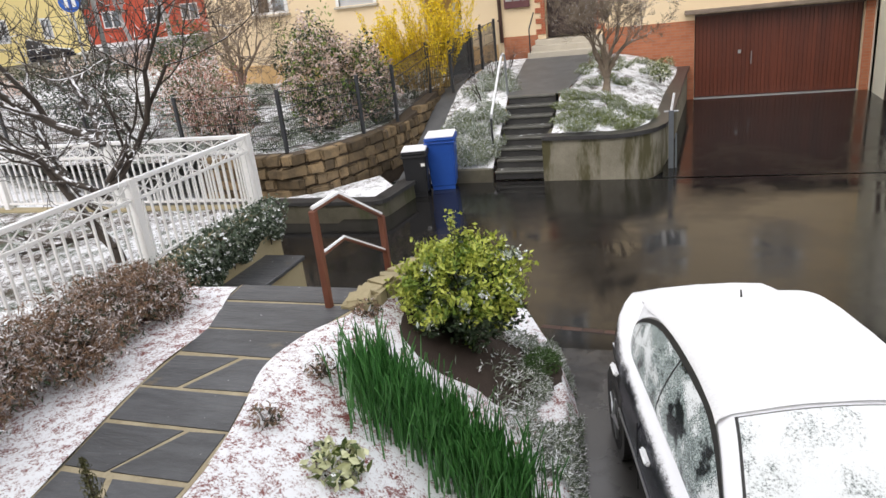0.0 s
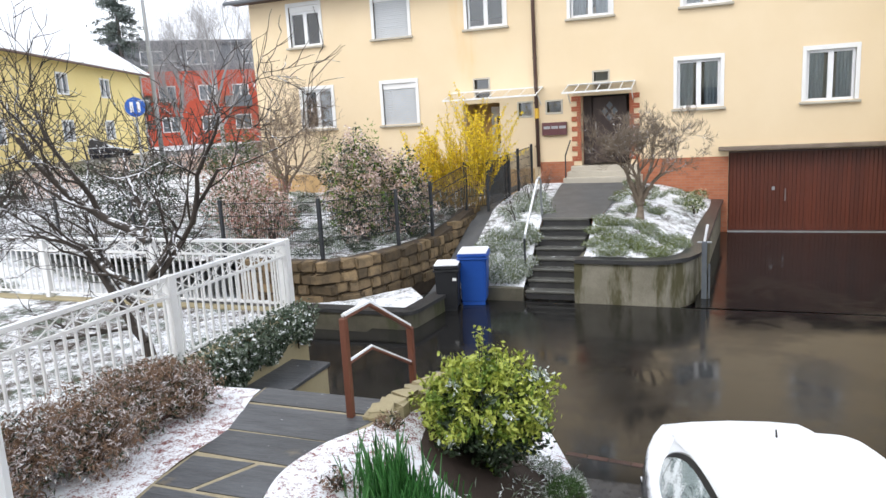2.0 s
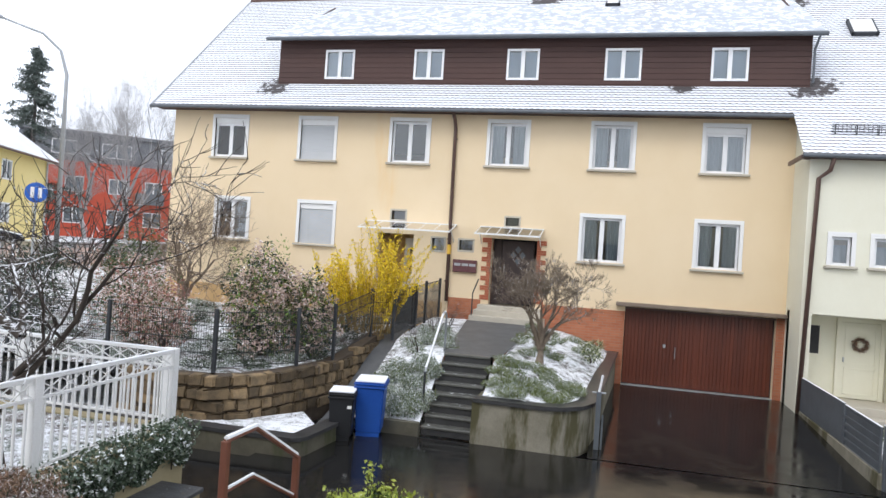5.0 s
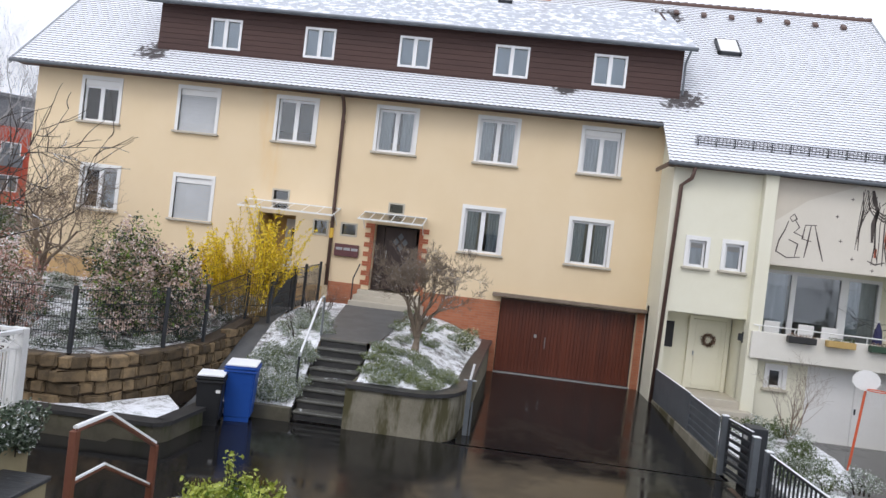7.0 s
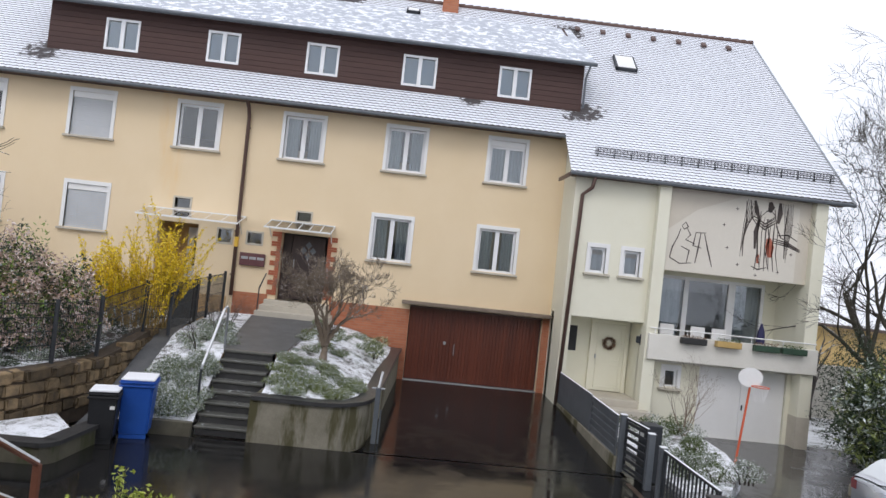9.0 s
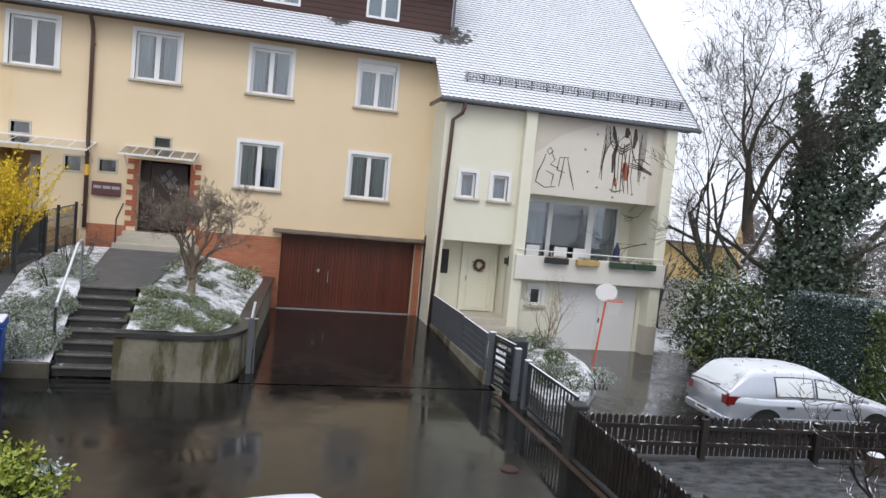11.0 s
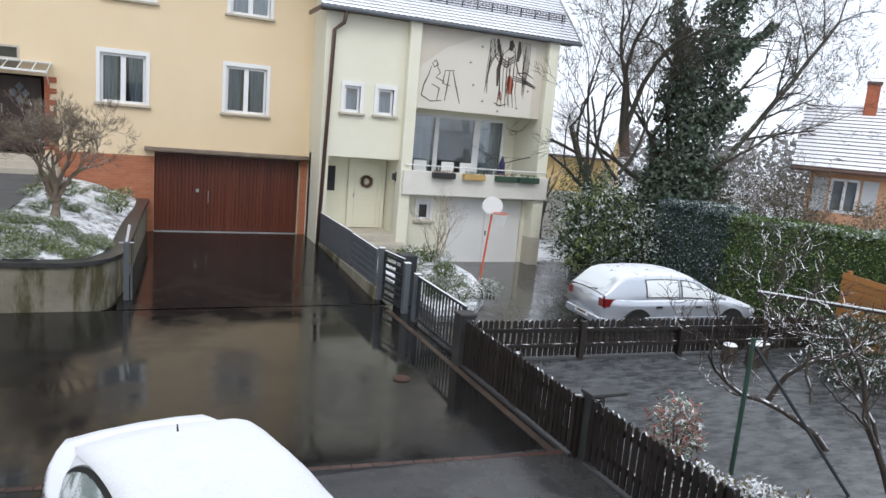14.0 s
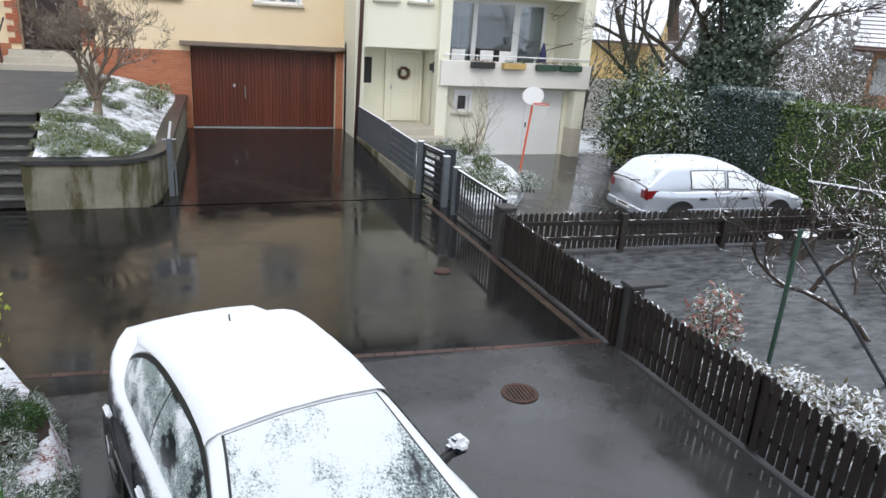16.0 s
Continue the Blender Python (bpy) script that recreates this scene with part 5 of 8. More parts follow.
M["iron"] = surf("rusty_cast_iron", (0.045, 0.024, 0.017), (0.085, 0.042, 0.028), 8, 0.75, 0.3, 60)
drain("drain_cover", 2.95, -15.34, 0.2, "round rusty iron drain grate in the wet drive")
drain("drain_cover", 3.37, -11.72, 0.13, "small rusty drain cover in the courtyard asphalt")

# ---- picket fences ----
def picket_fence(name, p0, p1, z0, h, label, step=0.108, posts=1.9):
    f = thing(name, label, "picket fence", "dark picket fences")
    L = math.hypot(p1[0] - p0[0], p1[1] - p0[1])
    f.matrix_basis = pose(p0[0], p0[1], z0, 0, 0, math.degrees(math.atan2(p1[1] - p0[1], p1[0] - p0[0])))
    bm = bmesh.new()
    o = [(-0.038, 0.06), (0.038, 0.06), (0.038, h - 0.04), (0.0, h), (-0.038, h - 0.04)]
    fr = [bm.verts.new((x, -0.011, z)) for x, z in o]
    bk_ = [bm.verts.new((x, 0.011, z)) for x, z in o]
    bm.faces.new(fr)
    bm.faces.new(bk_[::-1])
    for i in range(5):
        bm.faces.new((fr[i], bk_[i], bk_[(i + 1) % 5], fr[(i + 1) % 5]))
    pk = mesh_of(bm, "picket", M["picket"])
    n = int(L / step)
    for i in range(n):
        shared("picket", pk, f, pose((i + 0.5) * L / n, 0.045, 0) @ Matrix.Rotation(0.02 * math.sin(i * 7.3), 4, "Y"))
    for zz in (0.22, h - 0.22):
        part("rail", bx(0, L, -0.02, 0.03, zz, zz + 0.07, 0.004), M["picket"], f)
    k = max(1, round(L / posts))
    for i in range(k + 1):
        part("post", bx(L * i / k - 0.05, L * i / k + 0.05, -0.075, 0.03, 0, h - 0.02, 0.008), M["picket"], f)
    part("kerb", bx(0, L, -0.06, 0.09, -0.1, 0.035, 0.008), M["coping"], f, "low dark wet kerb under the fence")


picket_fence("picket_fence", (4.6, -14.55), (4.6, -11.35), YARD, 0.8, "dark stained wooden picket fence with snow on its tips")
picket_fence("picket_fence", (4.72, -21.0), (4.66, -14.75), YARD, 0.84, "dark stained wooden picket fence beside the drive")
picket_fence("picket_fence", (4.75, -11.15), (13.2, -11.7), -0.22, 0.72, "dark stained picket fence between driveway and terrace")
for x, y, h, w_ in ((4.58, -11.25, 0.83, 0.13), (4.72, -14.65, 0.82, 0.1)):
    p = thing("fence_pillar", "dark wet concrete fence pillar with flat cap", "pillar", "fence pillars")
    part("shaft", bx(x - w_, x + w_, y - w_, y + w_, YARD - 0.05, YARD + h, 0.012), M["coping"], p)
    part("cap", bx(x - w_ - 0.02, x + w_ + (0.02 if y > -12 else 0.3), y - w_ - 0.02, y + w_ + 0.02, YARD + h, YARD + h + 0.05, 0.008), M["coping"], p)
    if y < -12:
        part("plate", bx(x - 0.06, x + 0.04, y - w_ - 0.008, y - w_, YARD + h - 0.17, YARD + h - 0.05), M["white"], p, "small white plate with a dark bar")
        part("plate_mark", bx(x - 0.045, x + 0.025, y - w_ - 0.012, y - w_ - 0.008, YARD + h - 0.13, YARD + h - 0.09), M["ink"], p)


# ---- steel gates ----
def bar_gate(name, p0, p1, z0, h, n, label, slats=False, mat="anthracite"):
    g = thing(name, label, "gate", "steel gates")
    L = math.hypot(p1[0] - p0[0], p1[1] - p0[1])
    g.matrix_basis = pose(p0[0], p0[1], z0, 0, 0, math.degrees(math.atan2(p1[1] - p0[1], p1[0] - p0[0])))
    bm = bmesh.new()
    for q in ((0, L, 0.06, 0.1), (0, L, h - 0.04, h), (0, 0.04, 0.1, h - 0.04), (L - 0.04, L, 0.1, h - 0.04)):
        box(bm, q[0], q[1], -0.02, 0.02, q[2], q[3])
    part("gate_frame", bm, M[mat], g)
    if slats:
        for i in range(n):
            zz = lerp(0.13, h - 0.12, i / (n - 1))
            part("slat", bx(0.04, L - 0.04, -0.012, 0.012, zz, zz + 0.06), M[mat], g)
    else:
        for i in range(n):
            xx = lerp(0.05, L - 0.05, (i + 0.5) / n)
            part("bar", bx(xx - 0.012, xx + 0.012, -0.012, 0.012, 0.1, h - 0.04), M[mat], g)
    part("top_snow", bx(0, L, -0.02, 0.02, h, h + 0.012, 0.003), M["snow"], g, "line of snow on top")
    return g


bar_gate("bar_gate", (4.68, -11.05), (4.68, -8.85), -0.2, 0.92, 15, "dark vertical bar driveway gate, closed")
bar_gate("slat_gate", (4.62, -8.15), (4.5, -7.25), -0.18, 1.1, 7, "dark horizontal slat garden gate", True)
bar_gate("solid_grey_fence", (4.42, -4.9), (4.4, -1.5), 0.0, 0.92, 34, "grey steel fence panel beside the garage drive", False, "greyblue")
bar_gate("open_grey_gate", (4.42, -4.95), (4.4, -7.0), -0.1, 1.0, 6, "open grey steel gate leaf", True, "greyblue")
gb = part("backing", bx(0.02, 3.36, 0.013, 0.02, 0.08, 0.9), M["greyblue"], bpy.data.objects["solid_grey_fence"])
gb = part("backing", bx(0.02, 2.02, 0.013, 0.02, 0.08, 0.96), M["greyblue"], bpy.data.objects["open_grey_gate"])
for x, y, h in ((4.47, -7.12, 1.15), (4.66, -8.22, 1.05), (4.68, -8.78, 0.95)):
    gpst = thing("steel_gate_post", "square grey steel gate post", "gate post", "steel gate posts")
    part("post", bx(x - 0.06, x + 0.06, y - 0.06, y + 0.06, YARD, YARD + h, 0.006), M["greyblue"], gpst)
    part("cap", bx(x - 0.062, x + 0.062, y - 0.062, y + 0.062, YARD + h, YARD + h + 0.015), M["snow"], gpst)
part("kerb", bx(4.36, 4.5, -7.1, -1.5, -0.3, 0.08, 0.01), M["conc"], thing("drive_kerb", "concrete kerb along the grey fence", "kerb", kind="structure"))
lb = thing("gate_letter_box", "dark letter box pillar with small pale plates", "letter box")
part("case", bx(4.72, 5.05, -7.75, -7.35, YARD, 0.9, 0.01), M["anthracite"], lb)
part("plate", bx(4.716, 4.72, -7.65, -7.45, 0.6, 0.75), M["white"], lb)

# the window from which the view is taken: wall behind and an open white casement
hw = thing("near_house_wall", "pale wall of the house behind the view", "house wall", kind="structure")
part("wall", holed(-7.5, 6.5, -0.6, 6.5, [(-1.4, 1.2, 2.6, 4.6)], -21.9, -21.6), M["cream"], hw)
# Unseen panel, added in near-black as the unlit room behind the opening.
part("unseen_room_back", bx(-3.0, 3.0, -25.0, -24.9, 2.0, 5.0), M["dark"], hw)
cs = thing("open_casement", "white open window casement at the edge of view", "window casement")
part("stile", bx(-0.763, -0.708, -20.81, -20.775, 2.7, 4.5, 0.008), M["plastic_white"], cs)
part("sash_rail", bx(-0.775, -0.73, -21.6, -20.81, 2.7, 2.78, 0.006), M["plastic_white"], cs)
part("sash_rail", bx(-0.775, -0.73, -21.6, -20.81, 4.42, 4.5, 0.006), M["plastic_white"], cs)
part("pane", bx(-0.755, -0.745, -21.58, -20.81, 2.78, 4.42), M["glass"], cs)

# ================= cars =================
def car_paint(name, a, b, thr, lo=0.25, hi=0.8, metal=0.3):
    return surf(name, a, b, 3, 0.25, 0.02, 40, metal=metal, snow=(5, thr, lo, hi), coat=0.2)


def frosted(name, thr, scale=16.0, patch=2.6):
    """Glass with crusted frost, thin grey-green rime and clear dark patches."""
    m, n, l, p = nodes_of(name)
    s1, s2 = world_noise(n, l, scale, 5, 0.8), world_noise(n, l, patch, 4, 0.6, (1, 0.55, 1))
    f = ramp(n, l, mixc(n, l, 0.62, s1, s2), thr, thr + 0.09)
    rime = mixc(n, l, ramp(n, l, s1, 0.42, 0.56), (0.05, 0.075, 0.075), (0.46, 0.54, 0.54))
    thin = ramp(n, l, s2, thr - 0.12, thr - 0.04)
    col = mixc(n, l, thin, (0.012, 0.016, 0.02), rime)
    l.new(mixc(n, l, f, col, (0.78, 0.82, 0.84)), p.inputs["Base Color"])
    l.new(ramp(n, l, f, 0, 1, 0.08, 0.8), p.inputs["Roughness"])
    bump_into(n, l, p, s1, 0.3, 0.006)
    return m


def granular(name, a, b, lo, hi, grain=130.0):
    """Paint under a powdering of snow that thickens, grain by grain, on what faces up."""
    m, n, l, p = nodes_of(name)
    g, s = n.new("ShaderNodeNewGeometry"), n.new("ShaderNodeSeparateXYZ")
    l.new(g.outputs["Normal"], s.inputs[0])
    fin, mid = world_noise(n, l, grain, 3, 0.8), world_noise(n, l, 7, 4, 0.7)
    h = n.new("ShaderNodeMath")
    h.operation = "MULTIPLY_ADD"
    l.new(mixc(n, l, 0.4, fin, mid), h.inputs[0])
    h.inputs[1].default_value = 1.5
    l.new(s.outputs[2], h.inputs[2])
    f = ramp(n, l, h.outputs[0], lo, hi)
    l.new(mixc(n, l, f, mixc(n, l, mid, a, b), SNOW), p.inputs["Base Color"])
    l.new(ramp(n, l, f, 0, 1, 0.22, 0.8), p.inputs["Roughness"])
    bump_into(n, l, p, fin, 0.25, 0.006)
    return m


M["navy"] = granular("dark_navy_paint", (0.008, 0.009, 0.016), (0.014, 0.015, 0.026), 1.2, 1.46)
M["navy_cabin"] = granular("snow_crusted_navy_paint", (0.010, 0.011, 0.018), (0.016, 0.017, 0.028), 0.72, 1.0)
M["silver"] = car_paint("silver_paint", (0.46, 0.50, 0.56), (0.52, 0.56, 0.62), 0.36, 0.45, 0.9, 0.5)
M["frost_side"], M["frost_front"], M["frost_grey"] = frosted("frosted_side_glass", 0.51, 95, 5.0), frosted("snowy_windscreen", 0.42, 60, 2.4), frosted("frosted_grey_glass", 0.36, 60)
M["tyre"] = surf("black_rubber", (0.015, 0.015, 0.016), (0.025, 0.025, 0.026), 6, 0.8, 0.2)
M["rim"] = surf("alloy_rim", (0.42, 0.43, 0.45), (0.52, 0.53, 0.55), 6, 0.3, 0.02, metal=0.8)
M["trim"] = surf("black_trim", (0.015, 0.015, 0.015), (0.022, 0.022, 0.022), 5, 0.4, 0.05)
M["taillight"] = surf("red_tail_lamp", (0.15, 0.010, 0.010), (0.20, 0.014, 0.014), 5, 0.15, 0.02, coat=0.8)
M["headlight"] = surf("clear_head_lamp", (0.55, 0.57, 0.6), (0.66, 0.68, 0.7), 5, 0.1, 0.02, metal=0.4, coat=0.8)


def car(name, label, at, rz, spec, paint, glass_side, glass_front, roof_snow, group=""):
    """A car, nose towards +x. spec: half length, half width, roof height and the rings of its cabin."""
    c = thing(name, label, "car", group, at=at, rz=rz)
    HL, HW, HZ = spec["hl"], spec["hw"], spec["hz"]
    belt, nose, tail = spec["belt"], spec["nose"], spec["tail"]
    n = 40
    bm = bmesh.new()
    rings = []
    for i in range(n + 1):
        u = -1 + 2 * i / n
        x = HL * u
        taper = (1 - abs(u) ** 5 * spec.get("plan", 0.22))
        w = HW * taper
        zd = belt if abs(x) < 0.9 else (lerp(belt, nose, smooth_step(x, 0.9, HL * 0.98)) if x > 0 else lerp(belt, tail, smooth_step(-x, 1.2, HL)))
        if u > 0.96:
            zd -= 0.1 * (u - 0.96) / 0.04
        sill = 0.2 + 0.1 * abs(u) ** 6
        sec = [(0, sill), (w * 0.86, sill), (w * 0.97, sill + 0.12), (w, 0.5), (w * 0.995, zd - 0.16), (w * 0.965, zd - 0.05), (w * 0.9, zd), (w * 0.5, zd + 0.025), (0, zd + 0.035)]
        rings.append([bm.verts.new((x, y, z)) for y, z in sec] + [bm.verts.new((x, -y, z)) for y, z in sec[-2:0:-1]])
    k = len(rings[0])
    for a, b in zip(rings, rings[1:]):
        for j in range(k):
            bm.faces.new((a[j], b[j], b[(j + 1) % k], a[(j + 1) % k]))
    bm.faces.new(rings[0])
    bm.faces.new(rings[-1][::-1])
    body = part("body", bm, paint, c, smooth=True)
    # cabin, lofted along the car from its roofline
    prof, wb_, wt_ = spec["roof"], spec["cab"][0], spec["cab"][1]
    X0, X1 = prof[0][0], prof[-1][0]

    def roof_z(x):
        for (xa, za), (xb, zb) in zip(prof, prof[1:]):
            if x <= xb:
                f = max(0.0, (x - xa) / (xb - xa))
                return lerp(za, zb, f)
        return prof[-1][1]

    def soft_z(x):
        return sum(roof_z(x + d) for d in (-0.16, -0.08, 0.0, 0.08, 0.16)) / 5

    def cab_pt(x, s, side=1, off=0.0):
        zt, zb = max(soft_z(x), belt), belt - 0.04
        f = max(0.0, min(1.0, (zt - belt) / (HZ - belt)))
        wb = wb_ * (1 - spec.get("tuck", 0.10) * smooth_step(-x, 1.0, 2.15) ** 1.5)
        wt = lerp(wb, wt_ * wb / wb_, f)
        if s < 0.5:
            q = s / 0.5
            return (x, side * (lerp(wb, wt, q) + 0.035 * f * math.sin(math.pi * q) + off), lerp(zb, zt - 0.07 * f, q) + off * 0.3)
        if s < 0.62:
            q = (s - 0.5) / 0.12
            an = q * math.pi / 2
            return (x, side * (wt - 0.10 * (1 - math.cos(an)) + off * math.cos(an)), zt - 0.07 * f + 0.062 * f * math.sin(an) + off * max(0.4, math.sin(an)))
        q = (s - 0.62) / 0.38
        return (x, side * (wt - 0.10) * (1 - q), zt - 0.008 * f + 0.035 * math.sin(q * math.pi / 2) + off)

    def loft(nm, x0, x1, s0, s1, mat, off, label="", both=False, par=None, trimmed=False, wob=0.0):
        """A patch of the cabin's skin; both: across the roof from side to side."""
        bm = bmesh.new()
        gx = max(4, int((x1 - x0) / 0.07))
        g = []
        for i in range(gx + 1):
            x = lerp(x0, x1, i / gx)
            sv = [lerp(s0, s1(x) if callable(s1) else s1, j / 10) for j in range(11)]
            row = []
            for sd in (1, -1) if both else (nm_side[0],):
                line = sv if (not both or sd == 1) else sv[::-1][1:]
                for s_ in line:
                    row.append(bm.verts.new(cab_pt(x, s_, sd, off + wob * noise.noise((x * 5, s_ * 7, sd)))))
            g.append(row)
        for a, b in zip(g, g[1:]):
            for j in range(len(a) - 1):
                bm.faces.new((a[j], b[j], b[j + 1], a[j + 1]))
        return part(nm, bm, mat, par or c, label, True)

    nm_side = [1]
    loft("cabin", X0, X1, 0.0, 1.0, M["navy_cabin"] if roof_snow else paint, 0.0, both=True)
    wx = spec["screen"]
    if roof_snow:
        loft("roof_snow", X0 + 0.02, wx[0] - 0.02, 0.50, 1.0, M["snow"], 0.016, "closed blanket of snow on the roof", True, wob=0.006)
    for sd in (1, -1):
        nm_side[0] = sd
        w0, w1 = spec["wins"][0][0], spec["wins"][-1][1]
        if roof_snow:
            def arched(inset):
                return lambda x: 0.05 + (0.455 - inset) * max(0.0, 1 - (1 - min(1.0, max(0.0, (x - w0 + 0.06 - inset) / 0.75))) ** 2.3) ** 0.6
            loft("window_rim", w0 - 0.06, w1 + 0.05, 0.03, arched(0.0), M["rim"], 0.004, "thin bright window rim")
            loft("window_surround", w0 - 0.05, w1 + 0.05, 0.035, arched(0.012), M["trim"], 0.007)
            for a_, b_ in spec["wins"]:
                loft("side_window", a_, b_, 0.05, arched(0.05), glass_side, 0.011)
        else:
            for a_, b_ in spec["wins"]:
                loft("window_surround", a_ - 0.025, b_ + 0.025, 0.07, 0.45, M["trim"], 0.005)
                loft("side_window", a_, b_, 0.09, 0.43, glass_side, 0.010)
    loft("windscreen_seal", wx[0] - 0.006, wx[1], spec.get("scr", 0.56), 1.0, M["trim"], 0.004, both=True)
    loft("windscreen", wx[0] + 0.006, wx[1], spec.get("scr", 0.56) + 0.012, 1.0, glass_front, 0.010, both=True)
    rx_ = spec["rear"]
    if not roof_snow:
        loft("rear_window", rx_[0], rx_[1], 0.58, 1.0, glass_front, 0.010, both=True)
    # wheels
    for sx in (-1, 1):
        for sy in (-1, 1):
            wx, wy, r = sx * spec["wb"] / 2 + spec.get("wo", 0.0), sy * (HW - 0.09), 0.31
            tyre = part("tyre", tube(bmesh.new(), [(wx, wy - sy * 0.13, r), (wx, wy + sy * 0.06, r), (wx, wy + sy * 0.088, r)], [r, r, r * 0.9], 26), M["tyre"], c, smooth=False)
            rim = part("rim", tube(bmesh.new(), [(wx, wy + sy * 0.05, r), (wx, wy + sy * 0.094, r)], [r * 0.68, r * 0.64], 24), M["trim"], c)
            bm = bmesh.new()
            for q in range(5):
                an = 2 * math.pi * q / 5
                ca, sa = math.cos(an), math.sin(an)
                tube(bm, [(wx, wy + sy * 0.082, r), (wx + ca * r * 0.64, wy + sy * 0.082, r + sa * r * 0.64)], [0.034, 0.02], 5)
            part("rim_spokes", bm, M["rim"], c, "five silver spokes")
            part("wheel_arch", tube(bmesh.new(), [(wx, wy + sy * 0.02, r + 0.02), (wx, wy + sy * 0.085, r + 0.02)], r + 0.07, 26), M["trim"], c)
    for sy in (-1, 1):
        mx = spec["mirror"]
        bm = bx(mx - 0.07, mx + 0.06, min(sy * (HW - 0.03), sy * (HW + 0.13)), max(sy * (HW - 0.03), sy * (HW + 0.13)), belt + 0.0, belt + 0.14, 0.045, 3)
        mir = part("mirror", bm, paint, c)
        part("mirror_stalk", tube(bmesh.new(), [(mx + 0.03, sy * (wb_ - 0.05), belt - 0.02), (mx, sy * (HW + 0.03), belt + 0.05)], [0.045, 0.03], 8), M["trim"], mir)
        bm = bx(mx - 0.06, mx + 0.08, min(sy * (HW - 0.01), sy * (HW + 0.12)), max(sy * (HW - 0.01), sy * (HW + 0.12)), belt + 0.05, belt + 0.155, 0.04, 3)
        part("mirror_snow", bm, M["snow"] if roof_snow else paint, mir)
        for hx in spec["handles"]:
            part("door_handle", bx(hx - 0.09, hx + 0.09, min(sy * (HW * 0.985), sy * (HW + 0.03)), max(sy * (HW * 0.985), sy * (HW + 0.03)), belt - 0.17, belt - 0.13, 0.014, 2), M["snow"] if roof_snow else M["trim"], c)
        for dx in spec["seams"]:
            part("door_seam", bx(dx - 0.004, dx + 0.004, min(sy * HW * 0.99, sy * (HW + 0.001)), max(sy * HW * 0.99, sy * (HW + 0.001)), 0.28, belt - 0.1), M["trim"], c)
        part("side_strip", bx(-1.1, 1.1, min(sy * HW, sy * (HW + 0.012)), max(sy * HW, sy * (HW + 0.012)), 0.5, 0.53, 0.004), M["rim"] if roof_snow else paint, c)
        part("tail_lamp", bx(-HL - 0.005, -HL + (0.12 if roof_snow else 0.30), min(sy * (HW * 0.58), sy * (HW * (0.72 if roof_snow else 0.85))), max(sy * (HW * 0.58), sy * (HW * (0.72 if roof_snow else 0.85))), *((0.60, 0.84) if roof_snow else (0.70, 0.93)), 0.03, 2), M["taillight"], c, "red tail lamp")
        part("head_lamp", bx(HL - 0.3, HL - 0.02, min(sy * (HW * 0.55), sy * (HW * 0.85)), max(sy * (HW * 0.55), sy * (HW * 0.85)), 0.52, 0.67, 0.03, 2), M["headlight"], c)
    part("rear_bumper", bx(-HL - 0.05, -HL + 0.16, -HW * 0.84, HW * 0.84, 0.3, 0.52, 0.05, 3), paint, c)
    part("front_bumper", bx(HL - 0.16, HL + 0.05, -HW * 0.82, HW * 0.82, 0.24, 0.48, 0.05, 3), paint, c)
    part("number_plate", bx(-HL - 0.062, -HL - 0.048, -0.26, 0.26, 0.40, 0.51), M["white"], c, "plain white plate with a dark bar")
    part("plate_bar", bx(-HL - 0.066, -HL - 0.062, -0.18, 0.18, 0.435, 0.475), M["ink"], c)
    part("antenna", tube(bmesh.new(), [(spec["ant"], 0.0, HZ - 0.08), (spec["ant"] - 0.03, 0.0, HZ + 0.03)], [0.012, 0.006], 6), M["trim"], c)
    return c


sedan = dict(plan=0.30, tuck=0.34, scr=0.61, hl=2.25, hw=0.905, hz=1.41, belt=0.93, nose=0.72, tail=0.97, roof=((-2.12, 0.93), (-1.95, 1.03), (-1.3, 1.31), (-0.9, 1.39), (-0.35, 1.43), (0.1, 1.41), (0.30, 1.37), (1.12, 0.93)), cab=(0.79, 0.585), wins=((-1.56, -1.25), (-1.235, -0.42), (-0.40, 0.72)), screen=(0.30, 1.08), rear=(-1.8, -1.2), wb=2.65, mirror=0.66, handles=(-1.25, -0.15), seams=(-0.45, 0.75), ant=-1.12)
nc = car("snowy_sedan", "dark navy sedan with its roof and windows under snow", (0.29, -16.98, YARD), -75.5, sedan, M["navy"], M["frost_side"], M["frost_front"], True)
hatch = dict(hl=2.07, hw=0.865, hz=1.44, belt=0.90, nose=0.70, tail=0.93, roof=((-2.03, 0.90), (-1.95, 1.02), (-1.72, 1.33), (-1.5, 1.41), (-0.6, 1.44), (0.0, 1.42), (0.28, 1.35), (1.1, 0.90)), cab=(0.79, 0.60), wins=((-1.02, -0.20), (-0.10, 0.74)), screen=(0.28, 1.04), rear=(-1.965, -1.62), wb=2.51, mirror=0.7, handles=(-0.75, 0.3), seams=(-0.14, 0.85), ant=-1.3)
gc = car("silver_hatchback", "silver five-door hatchback dusted with snow beside the hedge", (10.75, -8.85, -0.545), -3.0, hatch, M["silver"], M["frost_grey"], M["frost_grey"], False)
part("rear_wiper", tube(bmesh.new(), [(-2.03, 0.0, 0.98), (-2.0, -0.32, 1.03)], 0.014, 5), M["trim"], gc)
pc = car("parked_street_car", "dark parked car with a snowy roof by the street", (-33.6, 9.3, 2.25), 55.0, hatch, M["navy"], M["trim"], M["trim"], True)

# ================= plants =================
RNG = np.random.default_rng(7)


